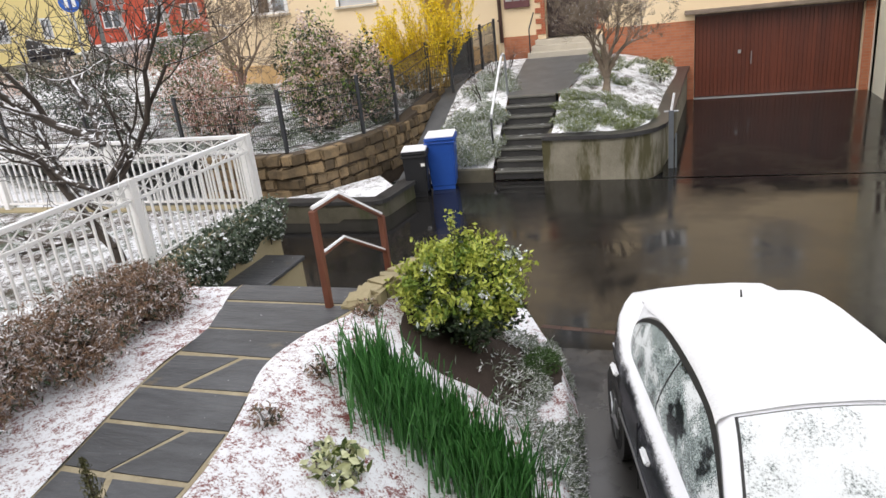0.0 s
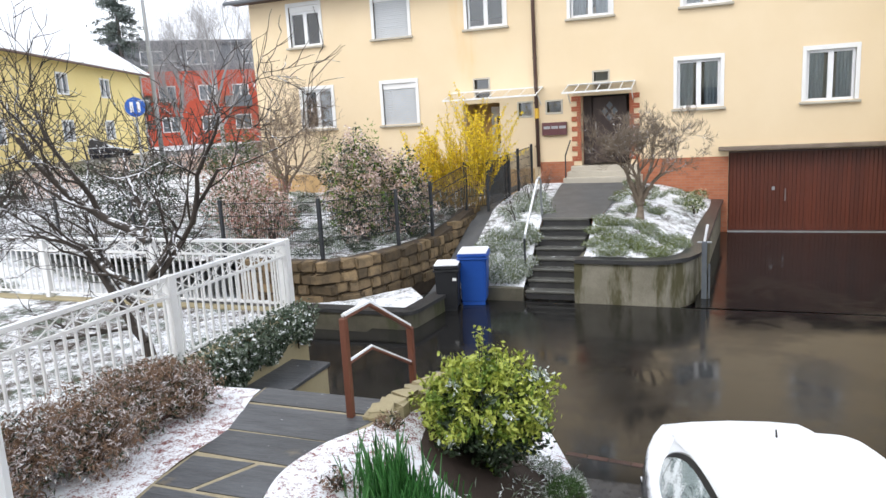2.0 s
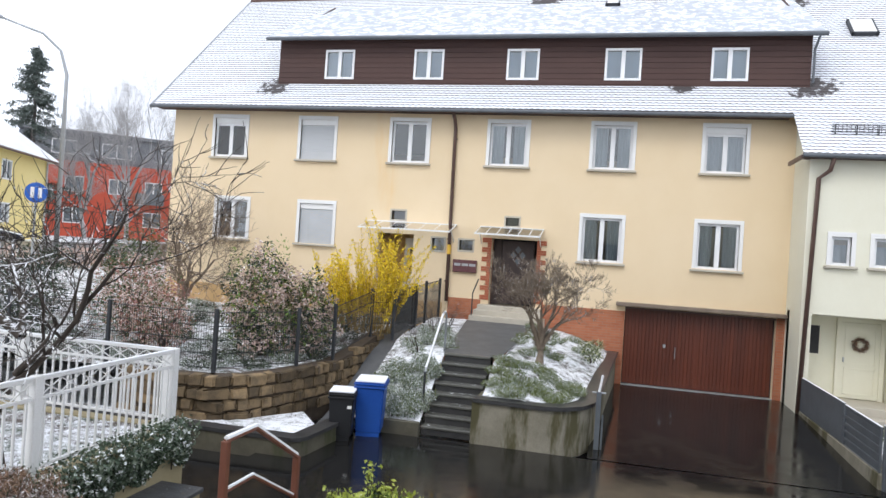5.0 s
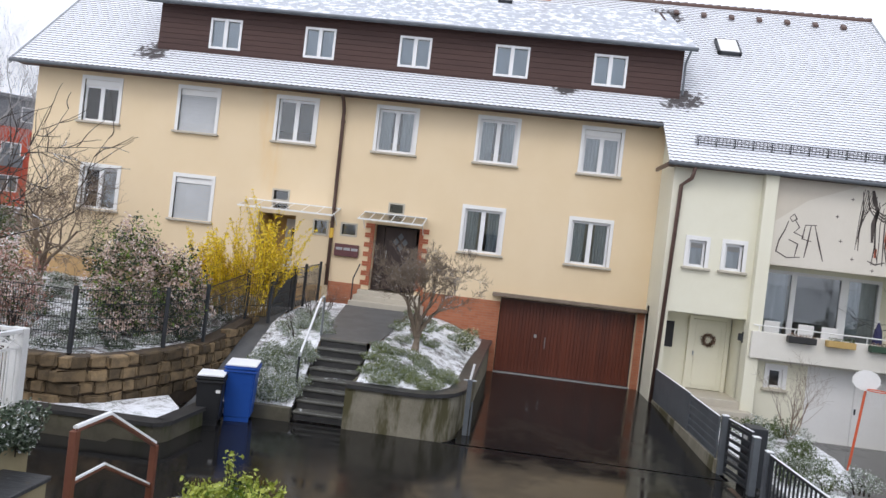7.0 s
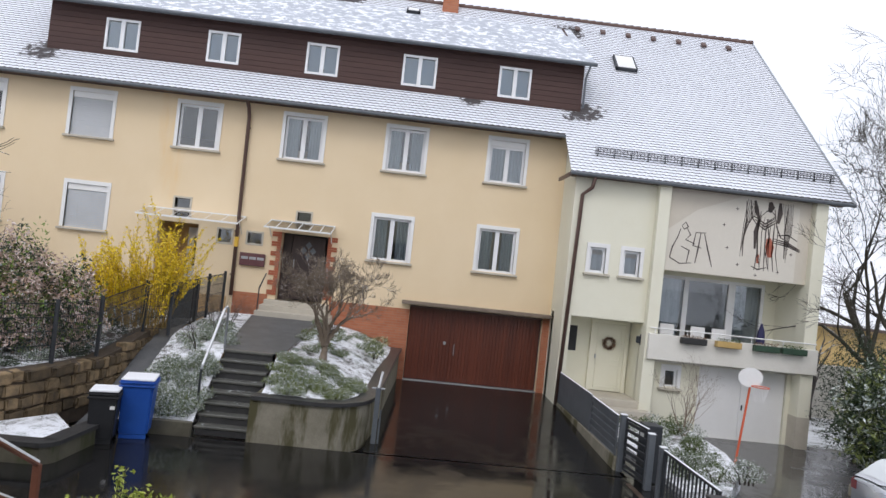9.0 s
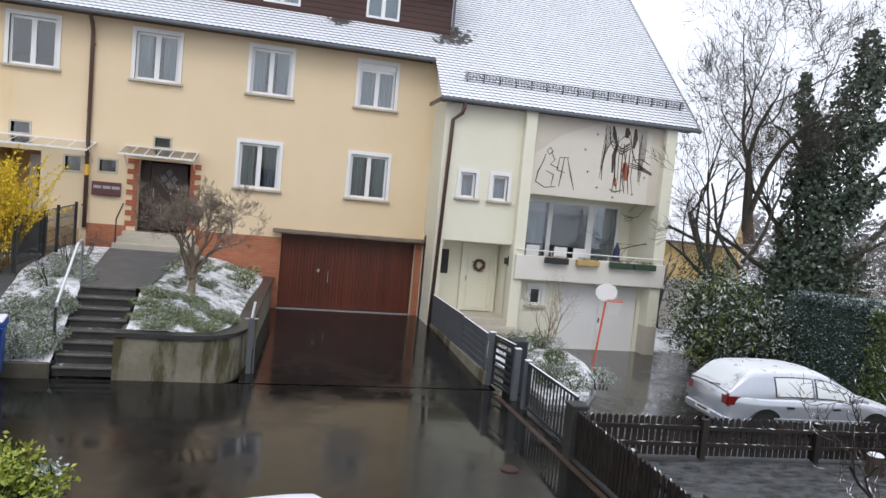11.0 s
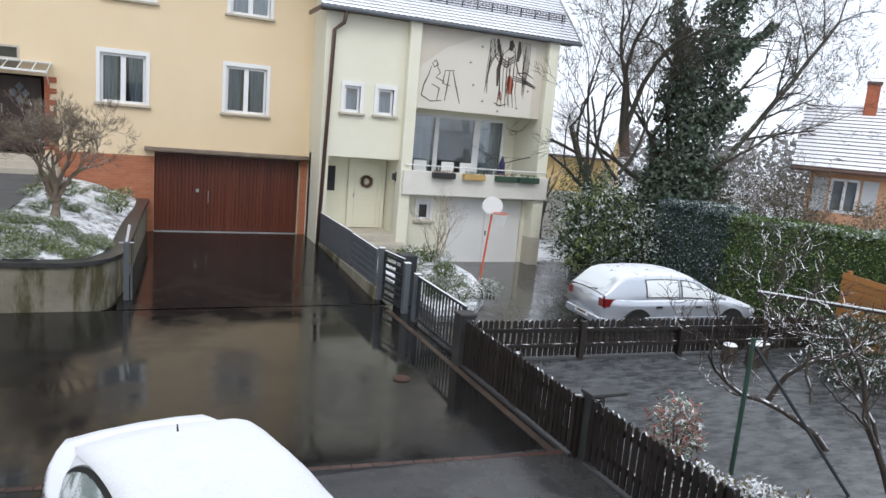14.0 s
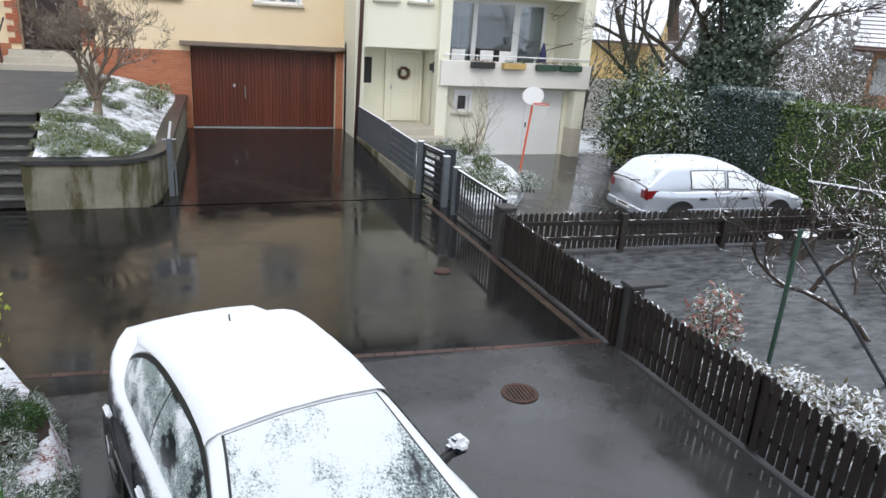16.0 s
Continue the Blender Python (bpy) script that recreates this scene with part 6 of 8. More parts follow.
def leaf_mat(name, a, b, snow=None, rough=0.5):
    m, n, l, p = nodes_of(name)
    g = n.new("ShaderNodeNewGeometry")
    col = mixc(n, l, g.outputs["Random Per Island"], a, b)
    col = mixc(n, l, 0.4, col, mixc(n, l, world_noise(n, l, 3.0), tuple(v * 0.5 for v in a), b))
    if snow:
        thr, lo, hi = snow
        f = times(n, l, ramp(n, l, world_noise(n, l, 22.0, 4, 0.7), thr, thr + 0.05), up_factor(n, l, lo, hi))
        col = mixc(n, l, f, col, SNOW)
    l.new(col, p.inputs["Base Color"])
    p.inputs["Roughness"].default_value = rough
    return m


M["lf_green"] = leaf_mat("bright_evergreen_leaf", (0.16, 0.24, 0.02), (0.58, 0.62, 0.12), (0.64, 0.2, 0.8))
M["lf_lime"] = leaf_mat("fresh_green_leaf", (0.06, 0.14, 0.015), (0.26, 0.36, 0.05), (0.66, 0.2, 0.8))
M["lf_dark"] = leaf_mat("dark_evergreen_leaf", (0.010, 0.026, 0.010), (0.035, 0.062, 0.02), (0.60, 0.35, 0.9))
M["lf_ivy"] = leaf_mat("ivy_leaf", (0.035, 0.065, 0.038), (0.12, 0.165, 0.105), (0.60, 0.2, 0.7))
M["lf_brown"] = leaf_mat("withered_brown_leaf", (0.10, 0.055, 0.03), (0.34, 0.21, 0.135), (0.58, 0.2, 0.8))
M["lf_pink"] = leaf_mat("snowy_pink_brown_leaf", (0.38, 0.25, 0.18), (0.82, 0.62, 0.54), (0.52, 0.0, 0.6))
M["lf_rose"] = leaf_mat("rosy_shoot_leaf", (0.28, 0.10, 0.08), (0.45, 0.22, 0.17), (0.58, 0.2, 0.8))
M["lf_yellow"] = leaf_mat("forsythia_petal", (0.80, 0.54, 0.01), (0.90, 0.70, 0.03))
M["lf_iris"] = leaf_mat("iris_blade", (0.025, 0.12, 0.03), (0.10, 0.30, 0.08), None, 0.35)
M["lf_pale"] = leaf_mat("pale_cushion_leaf", (0.10, 0.14, 0.08), (0.28, 0.33, 0.24), (0.46, 0.1, 0.7))
M["lf_hedge"] = leaf_mat("hedge_leaf", (0.03, 0.055, 0.010), (0.10, 0.145, 0.022), (0.53, 0.55, 0.95))
M["lf_blue"] = leaf_mat("blue_green_conifer", (0.012, 0.028, 0.028), (0.04, 0.068, 0.068), (0.50, 0.5, 0.95))
M["lf_flower"] = leaf_mat("greenish_white_flower", (0.55, 0.58, 0.30), (0.78, 0.80, 0.55))
M["lf_conifer"] = leaf_mat("far_conifer_needle", (0.05, 0.07, 0.06), (0.11, 0.14, 0.125), (0.56, 0.2, 0.8))
M["lf_olive"] = leaf_mat("olive_bed_leaf", (0.07, 0.10, 0.02), (0.24, 0.29, 0.08), (0.56, 0.2, 0.8))
M["lf_frost"] = leaf_mat("snow_laden_leaf", (0.18, 0.24, 0.18), (0.46, 0.52, 0.48), (0.48, 0.1, 0.6))
M["bark"] = surf("wet_bark", (0.03, 0.022, 0.018), (0.06, 0.046, 0.036), 8, 0.75, 0.5, 40, stretch=(1, 1, 0.3), snow=(7, 0.48, 0.3, 0.75))
M["bark_pale"] = surf("pale_twig_bark", (0.16, 0.115, 0.08), (0.26, 0.20, 0.15), 8, 0.8, 0.3, 40, snow=(9, 0.55, 0.3, 0.8))
M["bark_mid"] = surf("brown_grey_bark", (0.085, 0.06, 0.045), (0.16, 0.12, 0.09), 8, 0.8, 0.3, 40, snow=(9, 0.55, 0.3, 0.8))
M["bark_planter"] = surf("pale_brown_bark", (0.12, 0.09, 0.066), (0.24, 0.19, 0.14), 8, 0.8, 0.3, 40, snow=(9, 0.52, 0.3, 0.8))
M["bark_far"] = surf("grey_far_bark", (0.07, 0.062, 0.058), (0.125, 0.112, 0.105), 4, 0.8, 0.2, 30, snow=(4, 0.52, 0.2, 0.7))


def leaves(name, pts, size, mat, parent, label="", aspect=0.45, lift=None, jitter=0.35):
    """One leaf, a folded diamond of four triangles' worth, at each point; lift tilts them all to a direction."""
    n = len(pts)
    d = RNG.normal(size=(n, 3))
    if lift is not None:
        d = d * 0.55 + np.asarray(lift)
    d /= np.linalg.norm(d, axis=1)[:, None]
    e = RNG.normal(size=(n, 3))
    s = np.cross(d, e)
    s /= np.linalg.norm(s, axis=1)[:, None]
    nn = np.cross(d, s)
    L = size * (1 + jitter * RNG.uniform(-1, 1, n))[:, None]
    a, b = pts - d * L * 0.5, pts + d * L * 0.5
    m = pts + nn * L * 0.08
    l_, r_ = m + s * L * aspect * 0.5, m - s * L * aspect * 0.5
    verts = np.stack([a, l_, b, r_], 1).reshape(-1, 3)
    base = np.arange(n)[:, None] * 4
    faces = np.concatenate([base + [0, 3, 2], base + [0, 2, 1]], 1).reshape(-1, 3)
    return raw(name, verts.tolist(), faces.tolist(), mat, parent, label)


def blob_points(n, r, lump=0.25, shell=0.55, seed=0.0, flat=0.0):
    """Points in an uneven, gappy crown of half-axes r."""
    d = RNG.normal(size=(n * 2, 3))
    d /= np.linalg.norm(d, axis=1)[:, None]
    if flat:
        d[:, 2] = np.where(d[:, 2] < -flat, -d[:, 2], d[:, 2])
    k = np.array([noise.noise((q[0] * 2.2 + seed, q[1] * 2.2, q[2] * 2.2)) for q in d])
    k2 = np.array([noise.noise((q[0] * 5 + seed, q[1] * 5, q[2] * 5 + 9)) for q in d])
    rad = (1 + lump * k * 1.6 + 0.22 * k2) * (shell + (1 - shell) * RNG.uniform(0, 1, n * 2) ** 0.5)
    p = d * rad[:, None] * np.asarray(r)
    keep = RNG.uniform(0, 1, n * 2) < 0.5 + 0.9 * k2
    return p[keep][:n]


def shrub(name, label, at, r, n, size, mats, lump=0.3, aspect=0.45, stems=7, stem_mat=None, category="shrub", group="", shell=0.45, lift=None):
    s = thing(name, label, category, group, at=at)
    for i in range(stems):
        an = 2 * math.pi * i / stems + RNG.uniform(-0.3, 0.3)
        q = RNG.uniform(0.4, 0.8)
        part("stem", tube(bmesh.new(), [(0.05 * math.cos(an), 0.05 * math.sin(an), -0.05), (r[0] * 0.4 * q * math.cos(an), r[1] * 0.4 * q * math.sin(an), r[2] * 0.6), (r[0] * q * math.cos(an), r[1] * q * math.sin(an), r[2] * (1.0 + 0.5 * RNG.uniform()))], [0.022, 0.014, 0.005], 5), stem_mat or M["bark"], s)
    for k, (m, share, lab) in enumerate(mats):
        p = blob_points(int(n * share), r, lump, shell, at[0] + 3.1 * k)
        p[:, 2] += r[2] * 0.95
        ob = leaves("foliage", p, size, m, s, lab, aspect, lift)
        tagged(ob, kind="stuff")
    return s


class Wood:
    """Collects tapered limbs as frusta and makes two meshes of them: the limbs and the twigs."""

    def __init__(self, seed):
        self.r = random.Random(seed)
        self.seg = []

    def limb(self, p, d, length, rad, depth, cfg):
        r = self.r
        steps = cfg.get("steps", 5)
        for i in range(steps):
            bend = cfg.get("bend", 0.18)
            d = (d + Vector((r.gauss(0, bend), r.gauss(0, bend), r.gauss(0, bend) + cfg.get("up", 0.03)))).normalized()
            q = p + d * (length / steps)
            r1 = rad * (1 - 0.55 * (i + 1) / steps)
            r0 = rad * (1 - 0.55 * i / steps)
            self.seg.append((p, q, r0, r1))
            if depth > 0 and i >= cfg.get("clear", 1 if depth < cfg["depth"] else 2):
                for _ in range(cfg.get("kids", 2)):
                    if r.random() < cfg.get("prob", 0.75):
                        side = d.orthogonal().normalized()
                        side.rotate(Matrix.Rotation(r.uniform(0, 2 * math.pi), 3, d))
                        sp = cfg.get("spread", 0.8) * r.uniform(0.6, 1.2)
                        self.limb(q, (d * math.cos(sp) + side * math.sin(sp)).normalized(), length * cfg.get("shrink", 0.62) * r.uniform(0.7, 1.15), max(cfg.get("fine", 0.0022), r1 * cfg.get("thin", 0.6)), depth - 1, cfg)
            p = q

    def build(self, parent, mat, fine=0.012):
        for nm, cond, sides in (("trunk", lambda s: s[2] > fine, 7), ("twig_crown", lambda s: s[2] <= fine, 3)):
            verts, faces = [], []
            for p, q, r0, r1 in self.seg:
                if not cond((p, q, r0, r1)):
                    continue
                d = (q - p).normalized()
                u = d.orthogonal().normalized()
                v = d.cross(u)
                b = len(verts)
                for c_, rr in ((p, r0), (q, r1)):
                    for k in range(sides):
                        an = 2 * math.pi * k / sides
                        verts.append(tuple(c_ + (u * math.cos(an) + v * math.sin(an)) * rr))
                faces += [(b + k, b + (k + 1) % sides, b + sides + (k + 1) % sides, b + sides + k) for k in range(sides)]
            if verts:
                ob = raw(nm, verts, faces, mat, parent, "", nm == "trunk")
                if nm == "twig_crown":
                    tagged(ob, kind="stuff")


def bare_tree(name, label, at, limbs, seed, cfg, mat, group="", fine=0.012):
    t = thing(name, label, "tree", group, at=at)
    w = Wood(seed)
    for (p, d, ln, rad) in limbs:
        w.limb(Vector(p), Vector(d).normalized(), ln, rad, cfg["depth"], cfg)
    w.build(t, mat, fine)
    return t, w


# ---- near garden ----
bush = thing("evergreen_bush", "bright green evergreen bush with snow on its shoots", "shrub", at=(-2.28, -15.45, 0.5))
for i in range(9):
    an, q = 0.7 * i, RNG.uniform(0.3, 0.8)
    part("stem", tube(bmesh.new(), [(0, 0, -0.1), (0.2 * q * math.cos(an), 0.2 * q * math.sin(an), 0.35), (0.5 * q * math.cos(an), 0.46 * q * math.sin(an), 0.8)], [0.022, 0.014, 0.005], 5), M["bark"], bush)
# Inner leaves take a darker colour to paint the shade inside the bush.
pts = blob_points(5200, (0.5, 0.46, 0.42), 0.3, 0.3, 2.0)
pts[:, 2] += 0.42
tagged(leaves("foliage", pts, 0.06, M["lf_dark"], bush, "inner leaves coloured dark for the shade within the bush", 0.5), kind="stuff")
for mt, share, out, lab in ((M["lf_green"], 170, 1.0, "bright yellow-green shoots"), (M["lf_lime"], 190, 0.88, "green leaves"), (M["lf_frost"], 16, 1.0, "snow on the shoots")):
    pts = []
    for i in range(share):
        d = RNG.normal(size=3)
        d[2] = abs(d[2]) * 1.1 - 0.35
        d /= np.linalg.norm(d)
        k = out * (0.86 + 0.34 * noise.noise((d[0] * 2.6, d[1] * 2.6, d[2] * 2.6 + 4)) + 0.14 * RNG.uniform())
        c = d * k * np.array((0.6, 0.56, 0.56)) + np.array((0, 0, 0.46))
        m_ = 30
        pts.append(c - d * RNG.uniform(0, 0.12, (m_, 1)) + RNG.normal(scale=0.034, size=(m_, 3)))
    tagged(leaves("foliage", np.concatenate(pts), 0.052, mt, bush, lab, 0.5, (0, 0, 0.25)), kind="stuff")
for i in range(22):
    an, q = RNG.uniform(0, 6.28), RNG.uniform(0.1, 0.75)
    foot = Vector((q * math.cos(an) * 0.7, q * math.sin(an) * 0.65, 0.6))
    tip = Vector((foot.x * 1.35, foot.y * 1.35, (1.14 if i < 3 else 1.0) - 0.5 * q * q))
    if i < 2:
        foot, tip = Vector((-0.02, -0.05, 0.8)), Vector((-0.04 + 0.05 * i, -0.05, 1.26))
    part("shoot", tube(bmesh.new(), [foot, tip], [0.008, 0.003], 4), M["bark"], bush)
    f_ = RNG.uniform(0.3, 1, (34, 1))
    pts = np.array(foot) * (1 - f_) + np.array(tip) * f_ + RNG.normal(scale=0.022, size=(34, 3))
    tagged(leaves("foliage", pts, 0.05, M["lf_green"], bush, "", 0.5), kind="stuff")
verts, faces = [(-2.15, -15.5, bed_z(-2.15, -15.5) + 0.02)], []
for j in range(1, 7):
    for k in range(28):
        a = 2 * math.pi * k / 28
        q = j / 6 * (1 + 0.22 * noise.noise((math.cos(a) * 2, math.sin(a) * 2, 0.5)))
        x, y = -2.15 + 0.8 * q * math.cos(a), -15.5 + 0.72 * q * math.sin(a)
        x = min(x, edge_x(y) - 0.12)
        verts.append((x, y, bed_z(x, y) + (0.02 if j < 6 else -0.03)))
faces = [(0, 1 + k, 1 + (k + 1) % 28) for k in range(28)]
for j in range(5):
    faces += [(1 + 28 * j + k, 1 + 28 * (j + 1) + k, 1 + 28 * (j + 1) + (k + 1) % 28, 1 + 28 * j + (k + 1) % 28) for k in range(28)]
tagged(raw("bare_soil", verts, faces, M["soil"], None, "", True), "dark bare soil under the evergreen bush", "soil", "", "structure")
shrub("round_cushion", "small round green cushion plant by the drive", (-1.62, -15.35, 0.1), (0.17, 0.17, 0.13), 1500, 0.03, ((leaf_mat("cushion_green", (0.03, 0.08, 0.015), (0.07, 0.15, 0.03)), 1.0, ""),), 0.1, 0.4, 3)

iris = thing("iris_clump", "dense clump of upright green iris blades", "iris")
iris_meshes = []
for k in range(8):
    bm = bmesh.new()
    lx = 0.03 + 0.07 * k
    prev = None
    for q, ww in ((0, 1), (0.35, 1.0), (0.7, 0.75), (0.92, 0.35), (1, 0.04)):
        cur = [bm.verts.new((s * 0.5 * ww, 0.03 * (abs(s) - 0.5) + lx * q * q, q)) for s in (-1, 0, 1)]
        if prev:
            for a in (0, 1):
                bm.faces.new((prev[a], prev[a + 1], cur[a + 1], cur[a]))
        prev = cur
    iris_meshes.append(mesh_of(bm, "blade", M["lf_iris"]))
rest_v, rest_f = [], []
for i in range(1700):
    f_, g_ = RNG.uniform(), RNG.normal()
    x = lerp(-2.72, -1.42, f_) + g_ * 0.10
    y = lerp(-16.75, -17.35, f_) + RNG.normal() * 0.17 + (0.12 if f_ > 0.4 else 0)
    h = RNG.uniform(0.28, 0.52) * (0.85 if f_ < 0.12 else 1)
    w_ = RNG.uniform(0.011, 0.021)
    mt = Matrix.Translation((x, y, bed_z(x, y) - 0.02)) @ Matrix.Rotation(RNG.uniform(0, 6.28), 4, "Z") @ Matrix.Diagonal((w_, h * 0.55, h, 1))
    me = iris_meshes[int(RNG.integers(8))]
    if i < 300:
        shared("blade", me, iris, mt)
    else:
        b = len(rest_v)
        rest_v += [tuple(mt @ v.co) for v in me.vertices]
        rest_f += [tuple(b + q for q in p_.vertices) for p_ in me.polygons]
tagged(raw("foliage", rest_v, rest_f, M["lf_iris"], iris), kind="stuff")
shrub("hellebore", "hellebore with pale greenish-white flowers", (-2.58, -17.68, 0.55), (0.25, 0.22, 0.17), 420, 0.085, ((M["lf_flower"], 0.6, "pale greenish-white flowers"), (M["lf_hedge"], 0.4, "green leaves")), 0.2, 0.6, 6)
sp = thing("young_conifer", "small upright dwarf conifer beside the path", "conifer", at=(-3.55, -18.55, 1.0))
p = np.stack([RNG.normal(scale=0.03, size=500), RNG.normal(scale=0.03, size=500), RNG.uniform(0, 0.32, 500)], 1)
p[:, :2] *= (1.15 - p[:, 2:3] / 0.34)
tagged(leaves("foliage", p, 0.03, leaf_mat("dwarf_conifer_green", (0.05, 0.06, 0.02), (0.14, 0.13, 0.05)), sp, "", 0.25, (0, 0, 1.2)), kind="stuff")
part("stem", tube(bmesh.new(), [(0, 0, 0), (0, 0, 0.3)], [0.012, 0.004], 5), M["bark"], sp)
for i, (x, y, n_) in enumerate(((-2.95, -16.95, 160), (-3.02, -17.6, 160), (-3.0, -15.95, 260), (-2.1, -18.0, 160), (-3.05, -18.6, 120))):
    shrub("low_perennial", "low withered perennial poking through the snow", (x, y, bed_z(x, y) - 0.02), (0.13, 0.12, 0.08), n_, 0.045, ((M["lf_brown"], 0.8, ""), (M["lf_dark"], 0.2, "")), 0.2, 0.3, 4, group="withered perennials", category="perennial")
tuft = thing("grass_tuft", "frosted creeping grass along the edge of the drive", "grass", kind="stuff")
pts = []
for i in range(15000):
    y = RNG.uniform(-19.5, -14.7)
    e = edge_x(y)
    x = e - abs(RNG.normal()) * 0.32
    if noise.noise((x * 3.0, y * 3.0, 1.5)) > -0.12:
        pts.append((x, y, max(YARD, bed_z(x, y)) + RNG.uniform(0, 0.09)))
tagged(leaves("blades", np.array(pts), 0.085, M["lf_pale"], tuft, "", 0.16, (0.4, 0, 0.3)), kind="stuff")

M["lf_frost_pink"] = leaf_mat("snow_dusted_tip", (0.30, 0.24, 0.22), (0.60, 0.52, 0.50), (0.52, 0.0, 0.6))
# left bed: brown shrubs in front of the white fence, ivy over the wall
for i, (x, y, r) in enumerate(((-5.0, -16.25, 0.34), (-5.15, -16.75, 0.42), (-4.95, -17.3, 0.42), (-5.2, -17.8, 0.46), (-5.0, -18.35, 0.45), (-5.25, -18.9, 0.46), (-5.0, -19.5, 0.45), (-5.5, -16.1, 0.3))):
    shrub("withered_shrub", "withered brown shrub dusted with snow", (x, y, 1.0), (r, r * 0.95, r * 0.66), 6000, 0.052, ((M["lf_brown"], 0.62, ""), (M["lf_dark"], 0.12, ""), (M["lf_frost_pink"], 0.26, "snow-dusted tips")), 0.55, 0.24, 9, group="withered shrubs")
ivy = thing("ivy_curtain", "ivy spilling over the beige retaining wall", "ivy")
n_ = 9000
yy = RNG.uniform(-15.7, -12.75, n_)
hang = 0.62 + 0.42 * np.array([noise.noise((v * 1.7, 2.0, 0)) for v in yy]) + 0.25 * (yy < -14.6)
zz = 1.14 - hang * RNG.uniform(0, 1, n_) ** 0.8
xx = -5.84 + 0.28 * RNG.uniform(0, 1, n_) * np.clip((zz - 0.4) / 0.6, 0.15, 1)
xx = np.where(zz > 1.0, xx - RNG.uniform(0, 0.3, n_), xx)
ipts = np.stack([xx, yy, zz], 1)
tagged(leaves("foliage", ipts[:6600], 0.05, M["lf_ivy"], ivy, "", 0.75), kind="stuff")
tagged(leaves("frosted_foliage", ipts[6600:] + RNG.normal(scale=0.02, size=(n_ - 6600, 3)), 0.06, M["lf_pale"], ivy, "frosted leaves", 0.7), kind="stuff")
for k in range(6):
    yv = -15.4 + 0.45 * k
    part("vine", tube(bmesh.new(), [(-5.95, yv, 1.0), (-5.78, yv + 0.05, 0.95), (-5.8, yv + 0.1, 0.5)], 0.008, 5), M["bark"], ivy)

# bare fruit tree behind the white fence
cfgA = dict(depth=3, kids=1, prob=0.8, spread=0.85, shrink=0.66, thin=0.56, bend=0.15, up=0.05, steps=7, clear=1, fine=0.006)
bare_tree("bare_fruit_tree", "gnarled bare fruit tree with snow on its limbs", (-6.62, -14.9, 0.95), [((0, 0, 0), (0.12, 0, 1), 1.5, 0.07), ((0.2, 0, 1.4), (-1.45, 0.1, 0.72), 2.0, 0.055), ((0.15, 0, 1.0), (0.8, 0.05, 0.72), 1.3, 0.042), ((0.85, 0, 1.6), (0.15, 0.1, 1), 1.3, 0.032), ((0, 0, 0.6), (-1.2, 0.1, 0.85), 1.7, 0.04), ((0.1, 0, 0.9), (1.5, 0.4, 0.6), 1.7, 0.04), ((0.2, 0, 1.4), (-0.1, 0.3, 1), 1.4, 0.036), ((-0.5, 0, 1.75), (-0.2, -0.3, 1), 1.3, 0.035), ((0.1, 0, 0.8), (-0.6, -0.9, 0.6), 1.6, 0.04)], 5, cfgA, M["bark"])
bare_tree("bare_fruit_tree", "second bare fruit tree with snow on its limbs", (-8.6, -15.6, 0.9), [((0, 0, 0), (-0.1, 0.1, 1), 1.2, 0.075), ((0, 0, 1.1), (0.6, -0.2, 0.8), 1.4, 0.05), ((0, 0, 1.0), (-0.7, 0.4, 0.6), 1.4, 0.05)], 11, cfgA, M["bark"])

# ---- planter ----
cfgP = dict(depth=5, kids=2, prob=0.76, spread=0.62, shrink=0.62, thin=0.58, bend=0.16, up=0.07, steps=5, clear=2, fine=0.0032)
bare_tree("planter_tree", "small bare many-branched tree in the planter", (-1.95, -4.9, planter_z(-1.95, -4.9) - 0.05), [((0, 0, 0), (0.03, 0, 1), 0.42, 0.11), ((0, 0, 0.38), (0.5, 0.1, 0.9), 0.98, 0.06), ((0, 0, 0.38), (-0.5, 0.1, 0.9), 0.98, 0.06), ((0, 0, 0.4), (0.1, -0.4, 1), 1.0, 0.055), ((0, 0, 0.4), (0.05, 0.4, 1), 1.0, 0.05), ((0, 0, 0.4), (-0.2, 0, 1), 1.1, 0.05), ((0, 0, 0.4), (0.22, 0, 1), 1.1, 0.05)], 21, cfgP, M["bark_planter"], fine=0.009)
for i in range(62):
    x = RNG.uniform(-2.75, -1.0)
    y = RNG.uniform(-7.2, -5.6) if i < 46 else RNG.uniform(-4.6, -0.8)
    xi = min(x, planter_in(y) - 0.05)
    shrub("bed_cushion", "low frosted cushion plant in the planter", (xi, y, planter_z(xi, y) - 0.01), (0.22, 0.2, 0.09), 480, 0.055, ((M["lf_pale"], 0.5 if i % 3 else 0.25, ""), (M["lf_olive"], 0.5 if i % 3 else 0.75, "")), 0.2, 0.22, 2, group="planter cushions", category="cushion plant", lift=(0, 0, 0.5))
for i, (x, y) in enumerate(((-0.75, -1.0), (-1.1, -1.3), (-0.9, -2.2), (-0.8, -3.3))):
    shrub("spring_flowers", "clump of early spring leaves and pale flowers", (x, y, 1.05), (0.28, 0.25, 0.14), 500, 0.06, ((M["lf_hedge"], 0.75, ""), (M["lf_flower"], 0.25, "")), 0.2, 0.25, 3, group="spring flower clumps", category="flowers", lift=(0, 0, 0.6))
